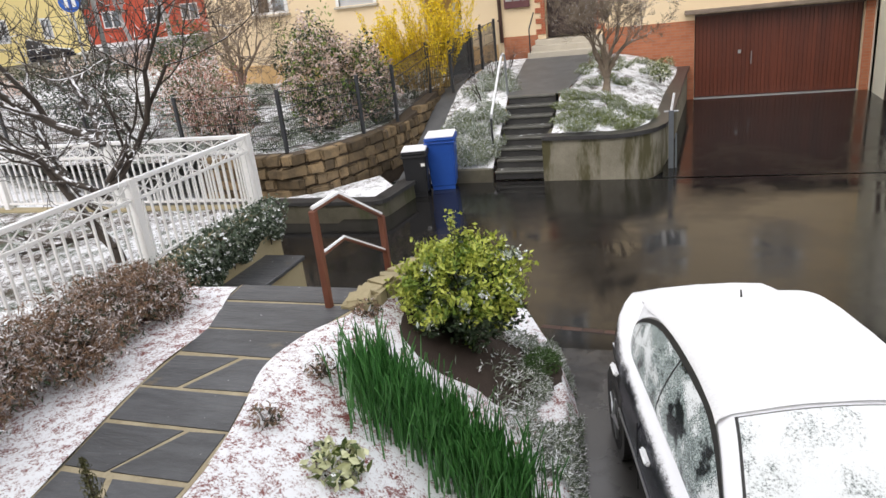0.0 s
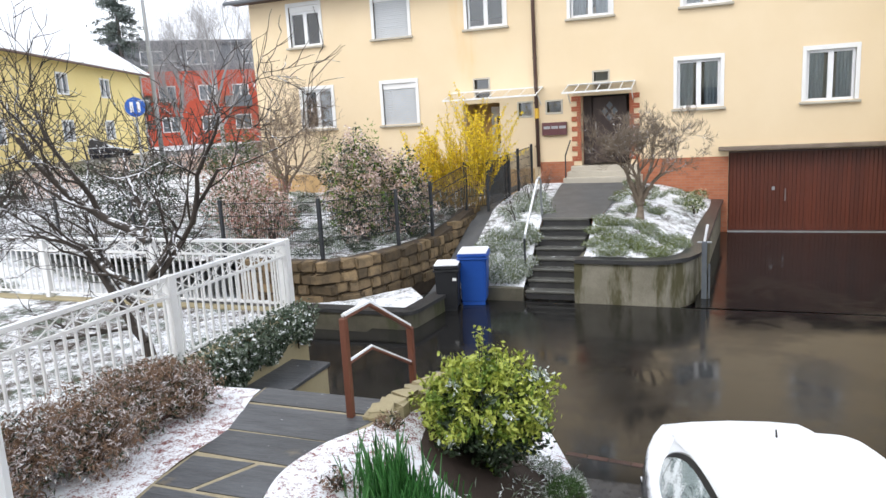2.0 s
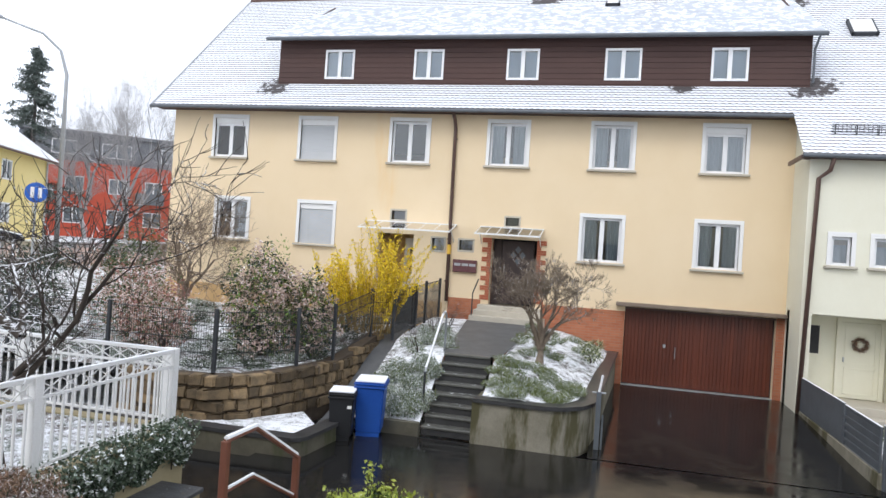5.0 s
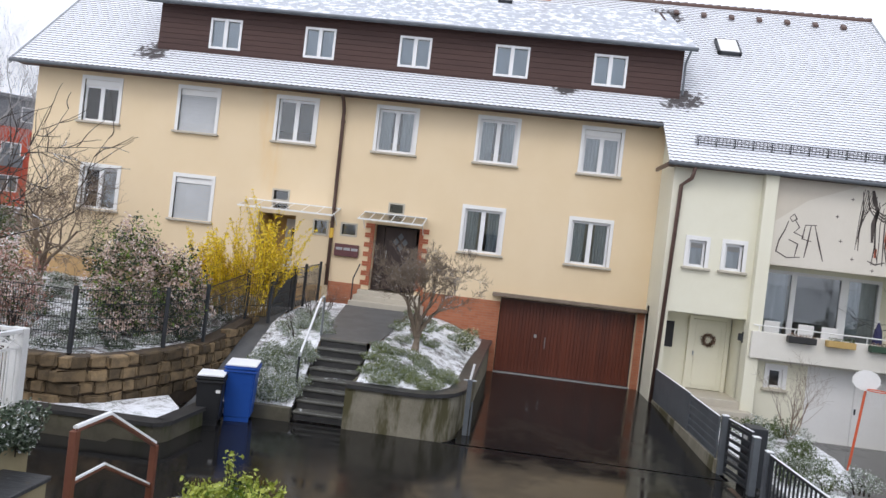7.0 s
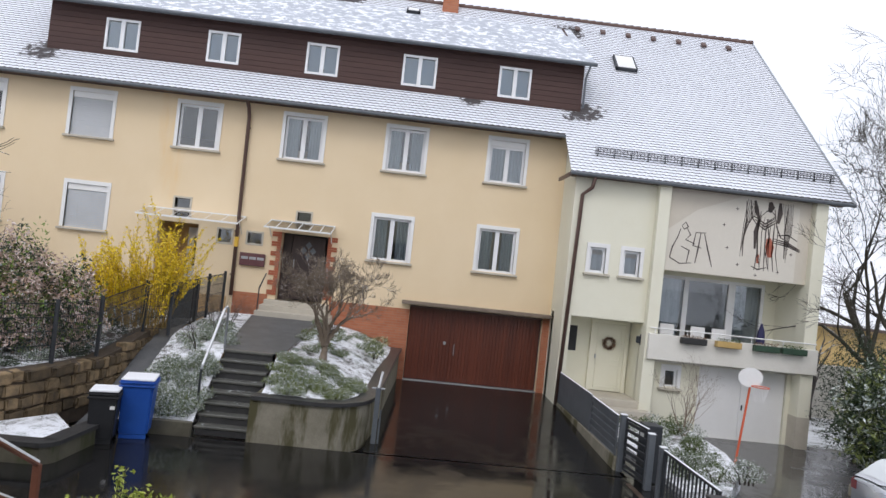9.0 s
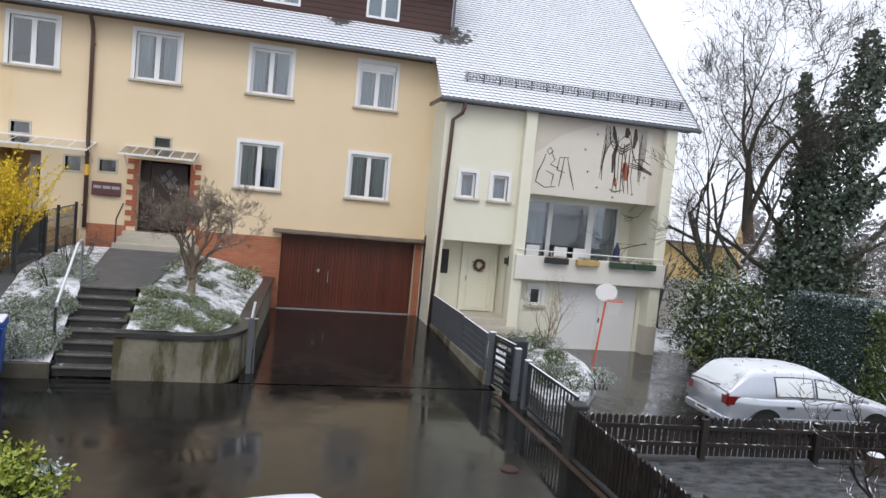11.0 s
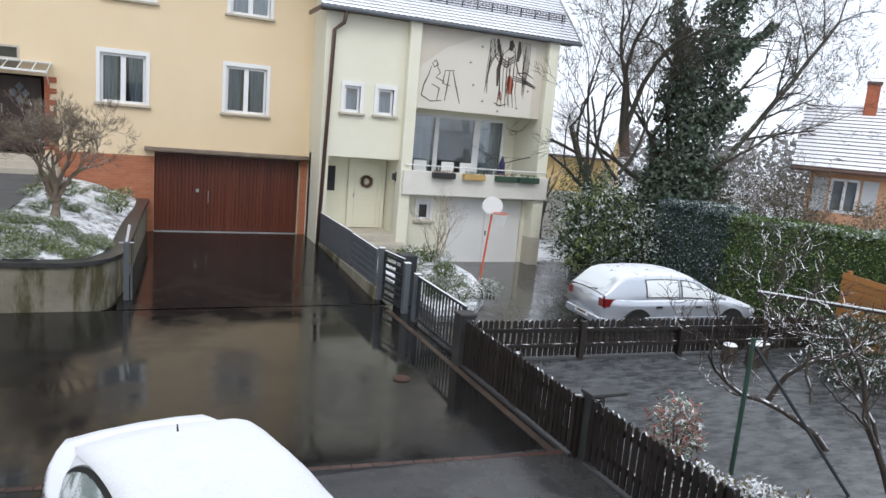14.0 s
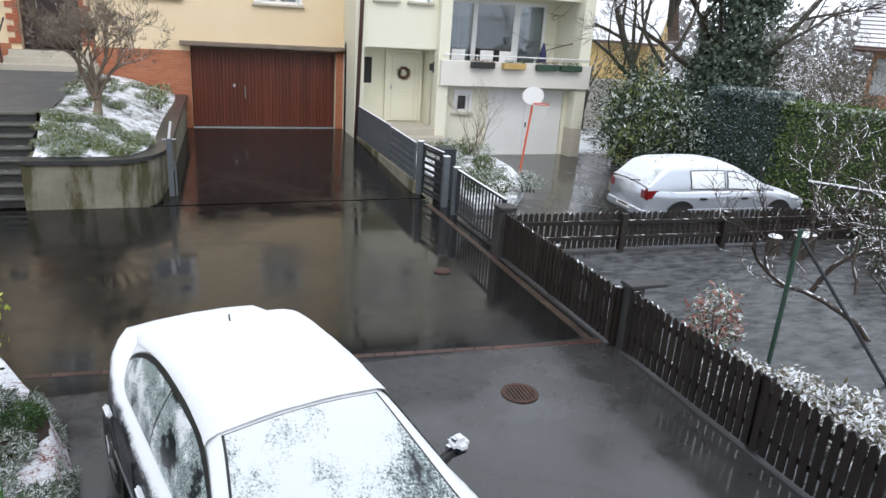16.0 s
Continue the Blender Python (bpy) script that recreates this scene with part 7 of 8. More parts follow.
# bank beside the steps
for i in range(64):
    y = RNG.uniform(-7.35, -5.6) if i < 48 else RNG.uniform(-5.4, -2.5)
    x = RNG.uniform(-5.3, -4.05)
    zb_ = bank_z(x, y) - 0.01
    shrub("bank_cushion", "frosted creeping plant on the bank", (x, y, zb_), (0.24, 0.22, 0.13), 560, 0.05, ((M["lf_pale"], 0.5, ""), (M["lf_frost"], 0.25, ""), (M["lf_olive"], 0.25, "")), 0.25, 0.3, 2, group="bank plants", category="creeping plant")
cfgS = dict(depth=2, kids=2, prob=0.7, spread=0.6, shrink=0.6, thin=0.6, bend=0.15, up=0.05, steps=4, clear=1)
for i, (x, y, z) in enumerate(((-4.6, -4.2, bank_z(-4.6, -4.2)), (-4.9, -3.4, bank_z(-4.9, -3.4)), (-4.7, -2.5, bank_z(-4.7, -2.5)), (-4.75, -5.2, bank_z(-4.75, -5.2)))):
    bare_tree("bare_rose", "thin bare rose stems in the snowy bank", (x, y, z), [((0, 0, 0), (RNG.normal() * 0.3, RNG.normal() * 0.3, 1), 0.6, 0.010) for _ in range(4)], 30 + i, cfgS, M["bark"], "bare roses", 0.006)

# ---- raised garden ----
cfgF = dict(depth=4, kids=2, prob=0.6, spread=0.7, shrink=0.66, thin=0.62, bend=0.18, up=0.03, fine=0.006, steps=5, clear=1)
bare_tree("pale_bare_tree", "pale multi-stemmed bare tree before the yellow wall", (-12.9, -2.5, 1.3), [((0, 0, 0), (0.1, 0, 1), 1.5, 0.08), ((0, 0, 0.1), (-0.6, 0.1, 1), 2.0, 0.06), ((0, 0, 0.1), (0.6, 0, 1), 2.0, 0.06), ((0, 0, 0.2), (0.15, -0.4, 1), 2.1, 0.055), ((0, 0, 0.2), (-0.2, 0.4, 1), 2.2, 0.055)], 41, cfgF, M["bark_pale"])
shrub("pieris_bush", "large evergreen bush with pinkish snowy shoots", (-7.95, -6.85, 1.0), (0.8, 0.75, 1.15), 11500, 0.085, ((M["lf_pink"], 0.50, "pinkish snowy leaves"), (M["lf_lime"], 0.18, "olive green leaves"), (M["lf_dark"], 0.32, "dark green leaves")), 0.4, 0.4, 9)
shrub("pieris_bush", "evergreen bush with pinkish snowy shoots, lower", (-7.05, -6.25, 1.0), (0.6, 0.6, 0.9), 5800, 0.085, ((M["lf_pink"], 0.50, "pinkish snowy leaves"), (M["lf_lime"], 0.18, "olive green leaves"), (M["lf_dark"], 0.32, "dark green leaves")), 0.4, 0.4, 7)
for i, (x, y, r, h) in enumerate(((-10.4, -7.6, 0.75, 0.95), (-9.6, -8.0, 0.6, 0.75), (-11.4, -6.9, 0.9, 1.05))):
    shrub("garden_shrub", "half-bare garden shrub with rosy shoots", (x, y, 1.05), (r, r * 0.9, h), 2600, 0.08, ((M["lf_rose"], 0.3, "rosy shoots"), (M["lf_pink"], 0.45, ""), (M["lf_hedge"], 0.25, "")), 0.45, 0.35, 9, group="garden shrubs")
shrub("garden_evergreen", "tall dark olive evergreen shrub", (-12.0, -6.0, 1.1), (0.8, 0.8, 1.25), 4200, 0.08, ((M["lf_hedge"], 0.7, ""), (M["lf_dark"], 0.3, "")), 0.35, 0.4, 5)
shrub("garden_evergreen", "dark evergreen shrub near the street", (-13.6, -9.0 + 1.2, 1.2), (0.9, 0.9, 0.9), 3600, 0.08, ((M["lf_dark"], 0.7, ""), (M["lf_blue"], 0.3, "")), 0.35, 0.4, 5)
fo = thing("forsythia", "forsythia in full yellow bloom", "shrub", at=(-6.55, -3.9, 1.3))
wf_ = Wood(61)
for i in range(120):
    u = RNG.uniform(-1.15, 0.85)
    h = (1.55 if u < -0.1 else 1.95) * RNG.uniform(0.62, 1.08)
    wf_.limb(Vector((u * 0.75, RNG.normal() * 0.3, 0)), Vector((u * 0.28 + RNG.normal() * 0.16, RNG.normal() * 0.16, 1)).normalized(), h, 0.011, 1, dict(depth=1, kids=1, prob=0.5, spread=0.4, shrink=0.5, thin=0.6, bend=0.06, up=0.0, steps=6, clear=2, fine=0.005))
wf_.build(fo, surf("forsythia_bark", (0.30, 0.20, 0.06), (0.40, 0.28, 0.09)), 0.02)
pts = []
for p_, q_, r0_, r1_ in wf_.seg:
    if p_.z > 0.35:
        for _ in range(int(26 * (q_ - p_).length / 0.3 * RNG.uniform(0.3, 1))):
            pts.append(np.array(p_.lerp(q_, RNG.uniform())) + RNG.normal(scale=0.03, size=3))
tagged(leaves("blossom", np.array(pts), 0.062, M["lf_yellow"], fo, "yellow blossom", 0.55), kind="stuff")
for i in range(120):
    y = RNG.uniform(-9.0, -1.0)
    x = wall_x(y) - 0.5 - RNG.uniform(0, 1) ** 1.3 * 7.0
    shrub("garden_cushion", "low snowy cushion plant in the raised garden", (x, y, top_of(y) - 0.02), (RNG.uniform(0.16, 0.34),) * 2 + (0.10,), 300, 0.05, ((M["lf_pale"] if i % 3 else M["lf_dark"], 1.0, ""),), 0.25, 0.35, 0, group="garden cushions", category="cushion plant")

# ---- right side ----
M["lf_hedge_green"] = leaf_mat("bright_hedge_leaf", (0.03, 0.06, 0.010), (0.12, 0.19, 0.03), (0.55, 0.4, 0.95))
M["lf_hedge_blue"] = leaf_mat("blue_hedge_leaf", (0.014, 0.034, 0.034), (0.055, 0.095, 0.095), (0.54, 0.3, 0.9))
def hedge(name, label, p0, p1, width, z0, h, mat, n, size=0.07):
    g = thing(name, label, "hedge")
    L = math.hypot(p1[0] - p0[0], p1[1] - p0[1])
    g.matrix_basis = pose(p0[0], p0[1], z0, 0, 0, math.degrees(math.atan2(p1[1] - p0[1], p1[0] - p0[0])))
    # Added dark box; its colour stands in for shade between the leaves.
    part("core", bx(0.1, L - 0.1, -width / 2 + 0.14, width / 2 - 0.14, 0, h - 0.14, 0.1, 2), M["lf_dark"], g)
    u, v, w_ = RNG.uniform(0, L, n), RNG.uniform(0, 1, n), RNG.uniform(0, 1, n)
    face = RNG.choice(4, n, p=(0.42, 0.12, 0.36, 0.10))
    y = np.where(face == 0, -width / 2, np.where(face == 1, width / 2, (v - 0.5) * width))
    z = np.where(face == 2, h, w_ * h)
    x = np.where(face == 3, np.where(v > 0.5, 0.0, L), u)
    bumpy = np.array([noise.noise((a * 1.8, b * 2.5, c * 1.8 + p0[0])) for a, b, c in zip(x, y, z)])
    p = np.stack([x, y * (1 + 0.12 * bumpy), z + 0.08 * bumpy], 1) + RNG.normal(scale=0.035, size=(n, 3))
    tagged(leaves("foliage", p, size, mat, g, "", 0.5), kind="stuff")
    m_ = n // 4
    cap = np.stack([RNG.uniform(0, L, m_), (RNG.uniform(-0.5, 0.5, m_)) * width * 1.02, np.full(m_, h + 0.03)], 1)
    cap[:, 2] += 0.10 * np.array([noise.noise((a * 1.8, b * 2.5, p0[0])) for a, b in cap[:, :2]]) - np.abs(RNG.normal(scale=0.09, size=m_))
    tagged(leaves("snowy_top", cap, size * 1.2, M["lf_frost"], g, "snow-laden shoots along the top", 0.5), kind="stuff")


hedge("conifer_hedge", "clipped blue-green conifer hedge with frosted top", (13.5, -5.4), (14.5, -7.2), 1.2, -0.5, 2.6, M["lf_hedge_blue"], 14000)
hedge("clipped_hedge", "clipped green hedge with snow on top", (14.35, -7.1), (18.5, -13.2), 1.2, -0.5, 2.45, M["lf_hedge_green"], 26000, 0.08)
shrub("cherry_laurel", "cherry laurel with snow-laden glossy leaves", (11.9, -4.6, -0.4), (1.1, 1.0, 1.45), 7500, 0.15, ((M["lf_dark"], 0.5, ""), (M["lf_olive"], 0.3, ""), (M["lf_frost"], 0.2, "snow-laden leaves")), 0.35, 0.35, 8)
shrub("cherry_laurel", "second cherry laurel with snowy leaves", (13.0, -5.2, -0.4), (0.8, 0.8, 1.1), 4200, 0.14, ((M["lf_dark"], 0.6, ""), (M["lf_frost"], 0.4, "snow-laden leaves")), 0.35, 0.35, 6)
shrub("dark_yew", "dark yew beside the cream house", (12.5, -2.6, -0.6), (1.05, 0.95, 1.8), 6500, 0.09, ((M["lf_dark"], 1.0, ""),), 0.3, 0.3, 5)
cfgB = dict(depth=5, kids=2, prob=0.60, spread=0.7, shrink=0.66, thin=0.52, bend=0.15, up=0.03, steps=5, clear=2, fine=0.006)
M["bark_dark"] = surf("dark_mossy_bark", (0.025, 0.022, 0.016), (0.06, 0.052, 0.036), 5, 0.8, 0.4, 30, snow=(5, 0.56, 0.3, 0.8))
bare_tree("tall_bare_tree", "tall dark bare tree with mossy trunk behind the cream house", (14.2, -2.1, -0.6), [((0, 0, 0), (0.0, 0, 1), 5.4, 0.21), ((0, 0, 1.6), (-2.2, 0.2, 1.9), 3.2, 0.10), ((-0.05, 0, 4.2), (-1.0, 0.1, 2.6), 4.2, 0.10), ((0, 0, 4.6), (0.55, 0.1, 2.4), 4.0, 0.10), ((-0.05, 0, 3.0), (-2.0, -0.3, 1.6), 3.0, 0.07), ((0, 0, 3.2), (0.8, 0.2, 1.5), 3.2, 0.07), ((0, 0, 5.0), (-0.1, 0.1, 1), 3.4, 0.09)], 71, cfgB, M["bark_dark"])
it, wood = bare_tree("ivy_clad_tree", "leaning old tree thickly clad in ivy", (17.0, -1.5, -0.6), [((0, 0, 0), (0.05, 0, 1), 4.6, 0.30), ((0.2, 0, 4.4), (0.22, 0, 1), 5.6, 0.2), ((0.5, 0.1, 4.2), (-0.15, 0.1, 1), 4.0, 0.10), ((1.0, -0.2, 5.5), (0.9, 0.1, 0.55), 3.4, 0.08), ((0.4, -0.3, 3.0), (0.8, -0.3, 0.5), 4.2, 0.08), ((0.2, 0.2, 3.4), (-0.9, 0.3, 0.8), 3.0, 0.07)], 83, cfgB, M["bark_dark"])
wl2 = Wood(85)
wl2.limb(Vector((0.9, -0.1, 2.4)), Vector((5.6, 0, 6.0)).normalized(), 9.4, 0.13, 3, dict(cfgB, depth=3, bend=0.035, up=0.0, steps=9, prob=0.8, shrink=0.3, kids=2))
wl2.build(it, M["bark_dark"])
M["lf_ivy_old"] = leaf_mat("frosted_old_ivy", (0.03, 0.056, 0.038), (0.12, 0.16, 0.11), (0.62, 0.2, 0.9))
IVY = (
    ((0.1, 0.2, 1.3), (0.1, 2.6, 1.15), (0.3, 4.0, 1.0), (0.6, 5.4, 1.1), (0.9, 6.9, 1.0), (1.25, 8.3, 0.7), (1.62, 9.5, 0.66), (1.6, 10.5, 0.55), (1.5, 11.2, 0.15)),
    ((-0.2, 5.4, 0.7), (-0.25, 7.4, 0.48), (-0.75, 8.6, 0.3), (-0.85, 9.5, 0.14)),
    ((1.5, 9.5, 0.4), (2.7, 9.9, 0.3), (4.0, 10.6, 0.12)),
    ((1.3, 7.4, 0.45), (2.6, 8.1, 0.32), (3.8, 8.9, 0.14)),
    ((1.0, 5.0, 0.7), (2.4, 6.1, 0.45)),
    ((-1.2, 0.2, 0.8), (-0.9, 2.2, 0.7), (-0.2, 3.6, 0.6)),
    ((1.2, 0.2, 1.0), (1.4, 2.2, 0.9), (1.6, 3.8, 0.55)),
)
pts = []
for stem in IVY:
    for (ax, az, ar), (bx2, bz, br_) in zip(stem, stem[1:]):
        long = math.hypot(bx2 - ax, bz - az)
        for _ in range(int(1150 * long * (ar + br_) / 2)):
            f_ = RNG.uniform()
            th, el, rr2 = RNG.uniform(0, 6.283), RNG.uniform(-1, 1), RNG.uniform(0.2, 1.0) ** 0.5
            x_, z_ = lerp(ax, bx2, f_), lerp(az, bz, f_)
            r_ = lerp(ar, br_, f_) * (1 + 1.0 * noise.noise((math.cos(th) * 1.3 + x_, math.sin(th) * 1.3, z_ * 1.5)) + 0.5 * noise.noise((math.cos(th) * 3 + x_, math.sin(th) * 3, z_ * 4)))
            pts.append((x_ + r_ * rr2 * math.cos(th), r_ * rr2 * math.sin(th), z_ + 0.5 * r_ * el))
tagged(leaves("ivy_foliage", np.array(pts), 0.165, M["lf_ivy_old"], it, "dense dark ivy", 0.7), kind="stuff")
for i, (x, y, s_) in enumerate(((20.5, -3.5, 91), (18.6, 2.5, 92), (22.0, 4.0, 93), (15.5, 4.5, 94))):
    bare_tree("background_bare_tree", "bare tree in the gardens behind", (x, y, -0.8), [((0, 0, 0), (0, 0, 1), 1.7, 0.10), ((0, 0, 1.5), (0.4, 0.2, 1), 1.8, 0.06), ((0, 0, 1.5), (-0.4, 0.1, 1), 1.8, 0.06), ((0, 0, 1.3), (0.1, -0.5, 0.9), 1.6, 0.05)], s_, dict(cfgB, fine=0.0022, prob=0.52), M["bark_far"], "background trees")
shrub("bare_thicket", "grey-brown winter thicket behind the hedge", (18.2, -5.0, -0.6), (1.8, 1.6, 1.9), 7000, 0.20, ((leaf_mat("thicket_twig", (0.075, 0.065, 0.045), (0.19, 0.165, 0.12), (0.70, 0.2, 0.8)), 1.0, ""),), 0.4, 0.05, 12)
for x, y, r, h in ((19.6, -8.0, 1.6, 1.7), (20.5, -11.0, 1.8, 1.5), (20.6, -3.0, 2.2, 2.2), (17.0, 0.8, 1.8, 1.9), (22.8, 0.5, 2.4, 2.4)):
    shrub("bare_thicket", "grey-brown winter thicket in the gardens behind", (x, y, -0.6), (r, r, h), 5500, 0.22, ((bpy.data.materials["thicket_twig"], 1.0, ""),), 0.45, 0.05, 10, group="thickets")

# bed in front of the cream house
bm = bmesh.new()
ol = [(5.3, -8.4), (6.4, -8.0), (7.3, -6.6), (7.7, -5.0), (7.8, -2.2), (7.0, -1.9), (6.95, -2.3), (5.6, -2.4), (5.2, -5.0)]
prism(bm, ol, -0.6, -0.12)
tagged(part("front_bed", bm, M["bed_snow"]), "snowy planting bed before the cream house", "garden bed", "", "structure")
for i in range(24):
    f_ = RNG.uniform()
    x, y = lerp(5.6, 7.2, RNG.uniform()), lerp(-7.6, -2.6, f_)
    shrub("rock_garden_plant", "frosted low plant in the front bed", (x, y, -0.12), (0.3, 0.28, 0.15 + 0.1 * RNG.uniform()), 450, 0.06, ((M["lf_pale"] if i % 2 else M["lf_hedge"], 1.0, ""),), 0.25, 0.3, 2, group="front bed plants", category="bed plant")
bare_tree("bare_front_shrub", "thin bare shrub in the front bed", (7.25, -3.6, -0.2), [((0, 0, 0), (RNG.normal() * 0.35, RNG.normal() * 0.3, 1), 1.1, 0.018) for _ in range(6)], 101, dict(depth=3, kids=2, prob=0.6, spread=0.6, shrink=0.6, thin=0.6, bend=0.12, up=0.03, steps=4, clear=1), M["bark_pale"], fine=0.008)

# terrace plants beside the picket fence
shrub("photinia", "young evergreen with reddish tips behind the fence", (5.75, -15.0, -0.2), (0.34, 0.3, 0.42), 800, 0.10, ((M["lf_pale"], 0.6, ""), (M["lf_rose"], 0.4, "reddish tips")), 0.4, 0.3, 5)
for i in range(9):
    x, y = 5.3 + 0.22 * (i % 3) + 0.1 * i, -15.9 - 0.45 * i
    shrub("snowy_groundcover", "low groundcover heaped with snow beside the fence", (x, y, -0.2), (0.42, 0.4, 0.22), 900, 0.08, ((leaf_mat("snowy_leaf", (0.16, 0.13, 0.06), (0.36, 0.32, 0.2), (0.38, 0.0, 0.5)) if i == 0 else bpy.data.materials["snowy_leaf"], 1.0, ""),), 0.25, 0.45, 2, group="snowy groundcover", category="groundcover")
vine_cfg = dict(depth=3, kids=1, prob=0.7, spread=0.8, shrink=0.55, thin=0.55, bend=0.2, up=0.06, steps=8, clear=2, fine=0.006)
for i, (x, y, d, s_) in enumerate(((7.6, -16.6, (-0.55, 0.6, 0.75), 111), (8.2, -15.2, (-0.3, 0.3, 1), 112), (8.9, -13.6, (-0.2, -0.4, 1), 113))):
    bare_tree("grape_vine", "gnarled bare vine with snow along its canes", (x, y, -0.22), [((0, 0, 0), d, 2.1, 0.045), ((-0.2, 0.2, 0.6), (d[0] + 0.5, d[1] - 0.2, 1), 1.5, 0.026)], s_, vine_cfg, M["bark"], "bare vines", 0.01)
shrub("terrace_evergreen", "dark snowy evergreen at the terrace edge", (11.5, -13.3, -0.22), (1.1, 0.9, 0.62), 5200, 0.08, ((M["lf_dark"], 0.72, ""), (M["lf_frost"], 0.28, "snow-laden leaves")), 0.35, 0.4, 4)

# ================= fittings of the cream house =================
def line_mark(name, pts, w, mat, label=""):
    """A flat painted stroke on the mural, of the given width."""
    bm = bmesh.new()
    prev = None
    for i, (x, z) in enumerate(pts):
        a, b = pts[max(i - 1, 0)], pts[min(i + 1, len(pts) - 1)]
        d = Vector((b[0] - a[0], b[1] - a[1])).normalized()
        ww = w * (1 - 0.5 * abs(2 * i / (len(pts) - 1) - 1))
        cur = (bm.verts.new((x - d.y * ww, CY - 0.026, z + d.x * ww)), bm.verts.new((x + d.y * ww, CY - 0.026, z - d.x * ww)))
        if prev:
            bm.faces.new((prev[0], cur[0], cur[1], prev[1]))
        prev = cur
    part(name, bm, mat, mural, label)


bm = bmesh.new()
bm.faces.new([bm.verts.new((x, CY - 0.023, z)) for x, z in ((7.02, 4.14), (10.9, 4.14), (10.9, 6.3), (9.2, 6.48), (7.9, 5.95), (7.02, 5.25))])
part("pale_field", bm, M["mural_pale"], mural, "paler diagonal field of plaster")
STROKES = {
    "kneeling_shape": [[(7.45, 5.35), (7.38, 5.1), (7.25, 4.8), (7.2, 4.5), (7.5, 4.35), (7.85, 4.4)], [(7.62, 5.4), (7.75, 5.2), (7.62, 5.05), (7.9, 4.95)], [(7.5, 4.85), (7.75, 4.75), (7.7, 4.4)], [(7.48, 5.45), (7.58, 5.55), (7.66, 5.42), (7.55, 5.34), (7.47, 5.44)]],
    "easel_shape": [[(8.05, 5.3), (8.0, 4.8), (7.95, 4.4)], [(7.9, 5.28), (8.2, 5.3)], [(8.15, 5.28), (8.3, 4.8), (8.45, 4.35)], [(7.9, 5.28), (7.85, 4.9), (8.1, 4.85)]],
    "winged_shape": [[(9.3, 6.35), (9.35, 5.8), (9.3, 5.2), (9.32, 4.75)], [(9.42, 6.4), (9.5, 5.9), (9.7, 5.65)], [(9.75, 6.1), (9.7, 5.5), (9.75, 4.9), (9.85, 4.5)], [(9.95, 5.9), (10.05, 5.4), (10.0, 4.9), (10.1, 4.45)], [(10.15, 6.2), (10.25, 5.7), (10.4, 5.4), (10.65, 5.3)], [(9.8, 6.0), (10.0, 6.2), (10.2, 6.0), (10.0, 5.85)], [(10.55, 6.3), (10.5, 5.6), (10.55, 4.8)], [(10.3, 5.45), (10.6, 5.5), (10.9, 5.35)], [(9.6, 4.5), (9.8, 4.42), (10.05, 4.5)]],
}
for nm, strokes in STROKES.items():
    for s in strokes:
        line_mark(nm, s, 0.022, M["ink"])
for k in range(7):
    line_mark("wing_feather", [(9.34 + 0.055 * k, 6.42 - 0.03 * k), (9.30 + 0.05 * k, 6.0), (9.27 + 0.045 * k, 5.6 + 0.05 * k), (9.24 + 0.02 * k, 4.75 + 0.16 * k)], 0.012, M["ink"])
    line_mark("wing_feather", [(10.38 + 0.05 * k, 6.4), (10.46 + 0.04 * k, 6.0), (10.52 + 0.03 * k, 5.5), (10.6 + 0.01 * k, 4.7 + 0.12 * k)], 0.011, M["ink"])
for k in range(6):
    line_mark("robe_fold", [(9.78 + 0.10 * k, 6.0 - 0.05 * k), (9.70 + 0.12 * k, 5.5), (9.74 + 0.11 * k, 4.9), (9.70 + 0.14 * k, 4.4)], 0.014 if k % 2 else 0.022, M["ink"])
for k in range(3):
    line_mark("arm_fold", [(9.55 + 0.05 * k, 5.95 - 0.1 * k), (9.9, 5.75 - 0.08 * k), (10.2, 5.95 - 0.07 * k)], 0.028, M["ink"])
    line_mark("arm_fold", [(10.2, 5.35 - 0.06 * k), (10.6, 5.28 - 0.05 * k), (11.0, 5.1 - 0.03 * k)], 0.022, M["ink"])
line_mark("dark_fold", [(9.72, 5.9), (9.64, 5.5), (9.66, 5.0)], 0.06, M["ink"])
line_mark("red_patch", [(10.05, 5.35), (10.1, 5.1), (10.12, 4.8)], 0.13, M["rust"], "rust-red painted patch")
line_mark("red_patch", [(9.78, 4.85), (9.78, 4.6)], 0.07, M["rust"])
line_mark("dark_fold", [(9.55, 6.4), (9.62, 6.1), (9.7, 5.9)], 0.07, M["ink"])
line_mark("dark_fold", [(10.3, 6.4), (10.32, 6.1), (10.28, 5.8)], 0.08, M["ink"])
line_mark("dark_fold", [(10.0, 6.4), (10.05, 6.25), (10.0, 6.1)], 0.1, M["ink"])
for x, z in ((8.7, 5.6), (8.85, 4.95), (9.2, 4.5), (10.7, 5.8), (9.05, 6.1), (10.75, 4.95), (9.75, 4.25), (10.4, 4.4)):
    line_mark("star_mark", [(x - 0.05, z), (x, z), (x + 0.05, z)], 0.012, M["ink"])
    line_mark("star_mark", [(x, z - 0.05), (x, z), (x, z + 0.05)], 0.012, M["ink"])

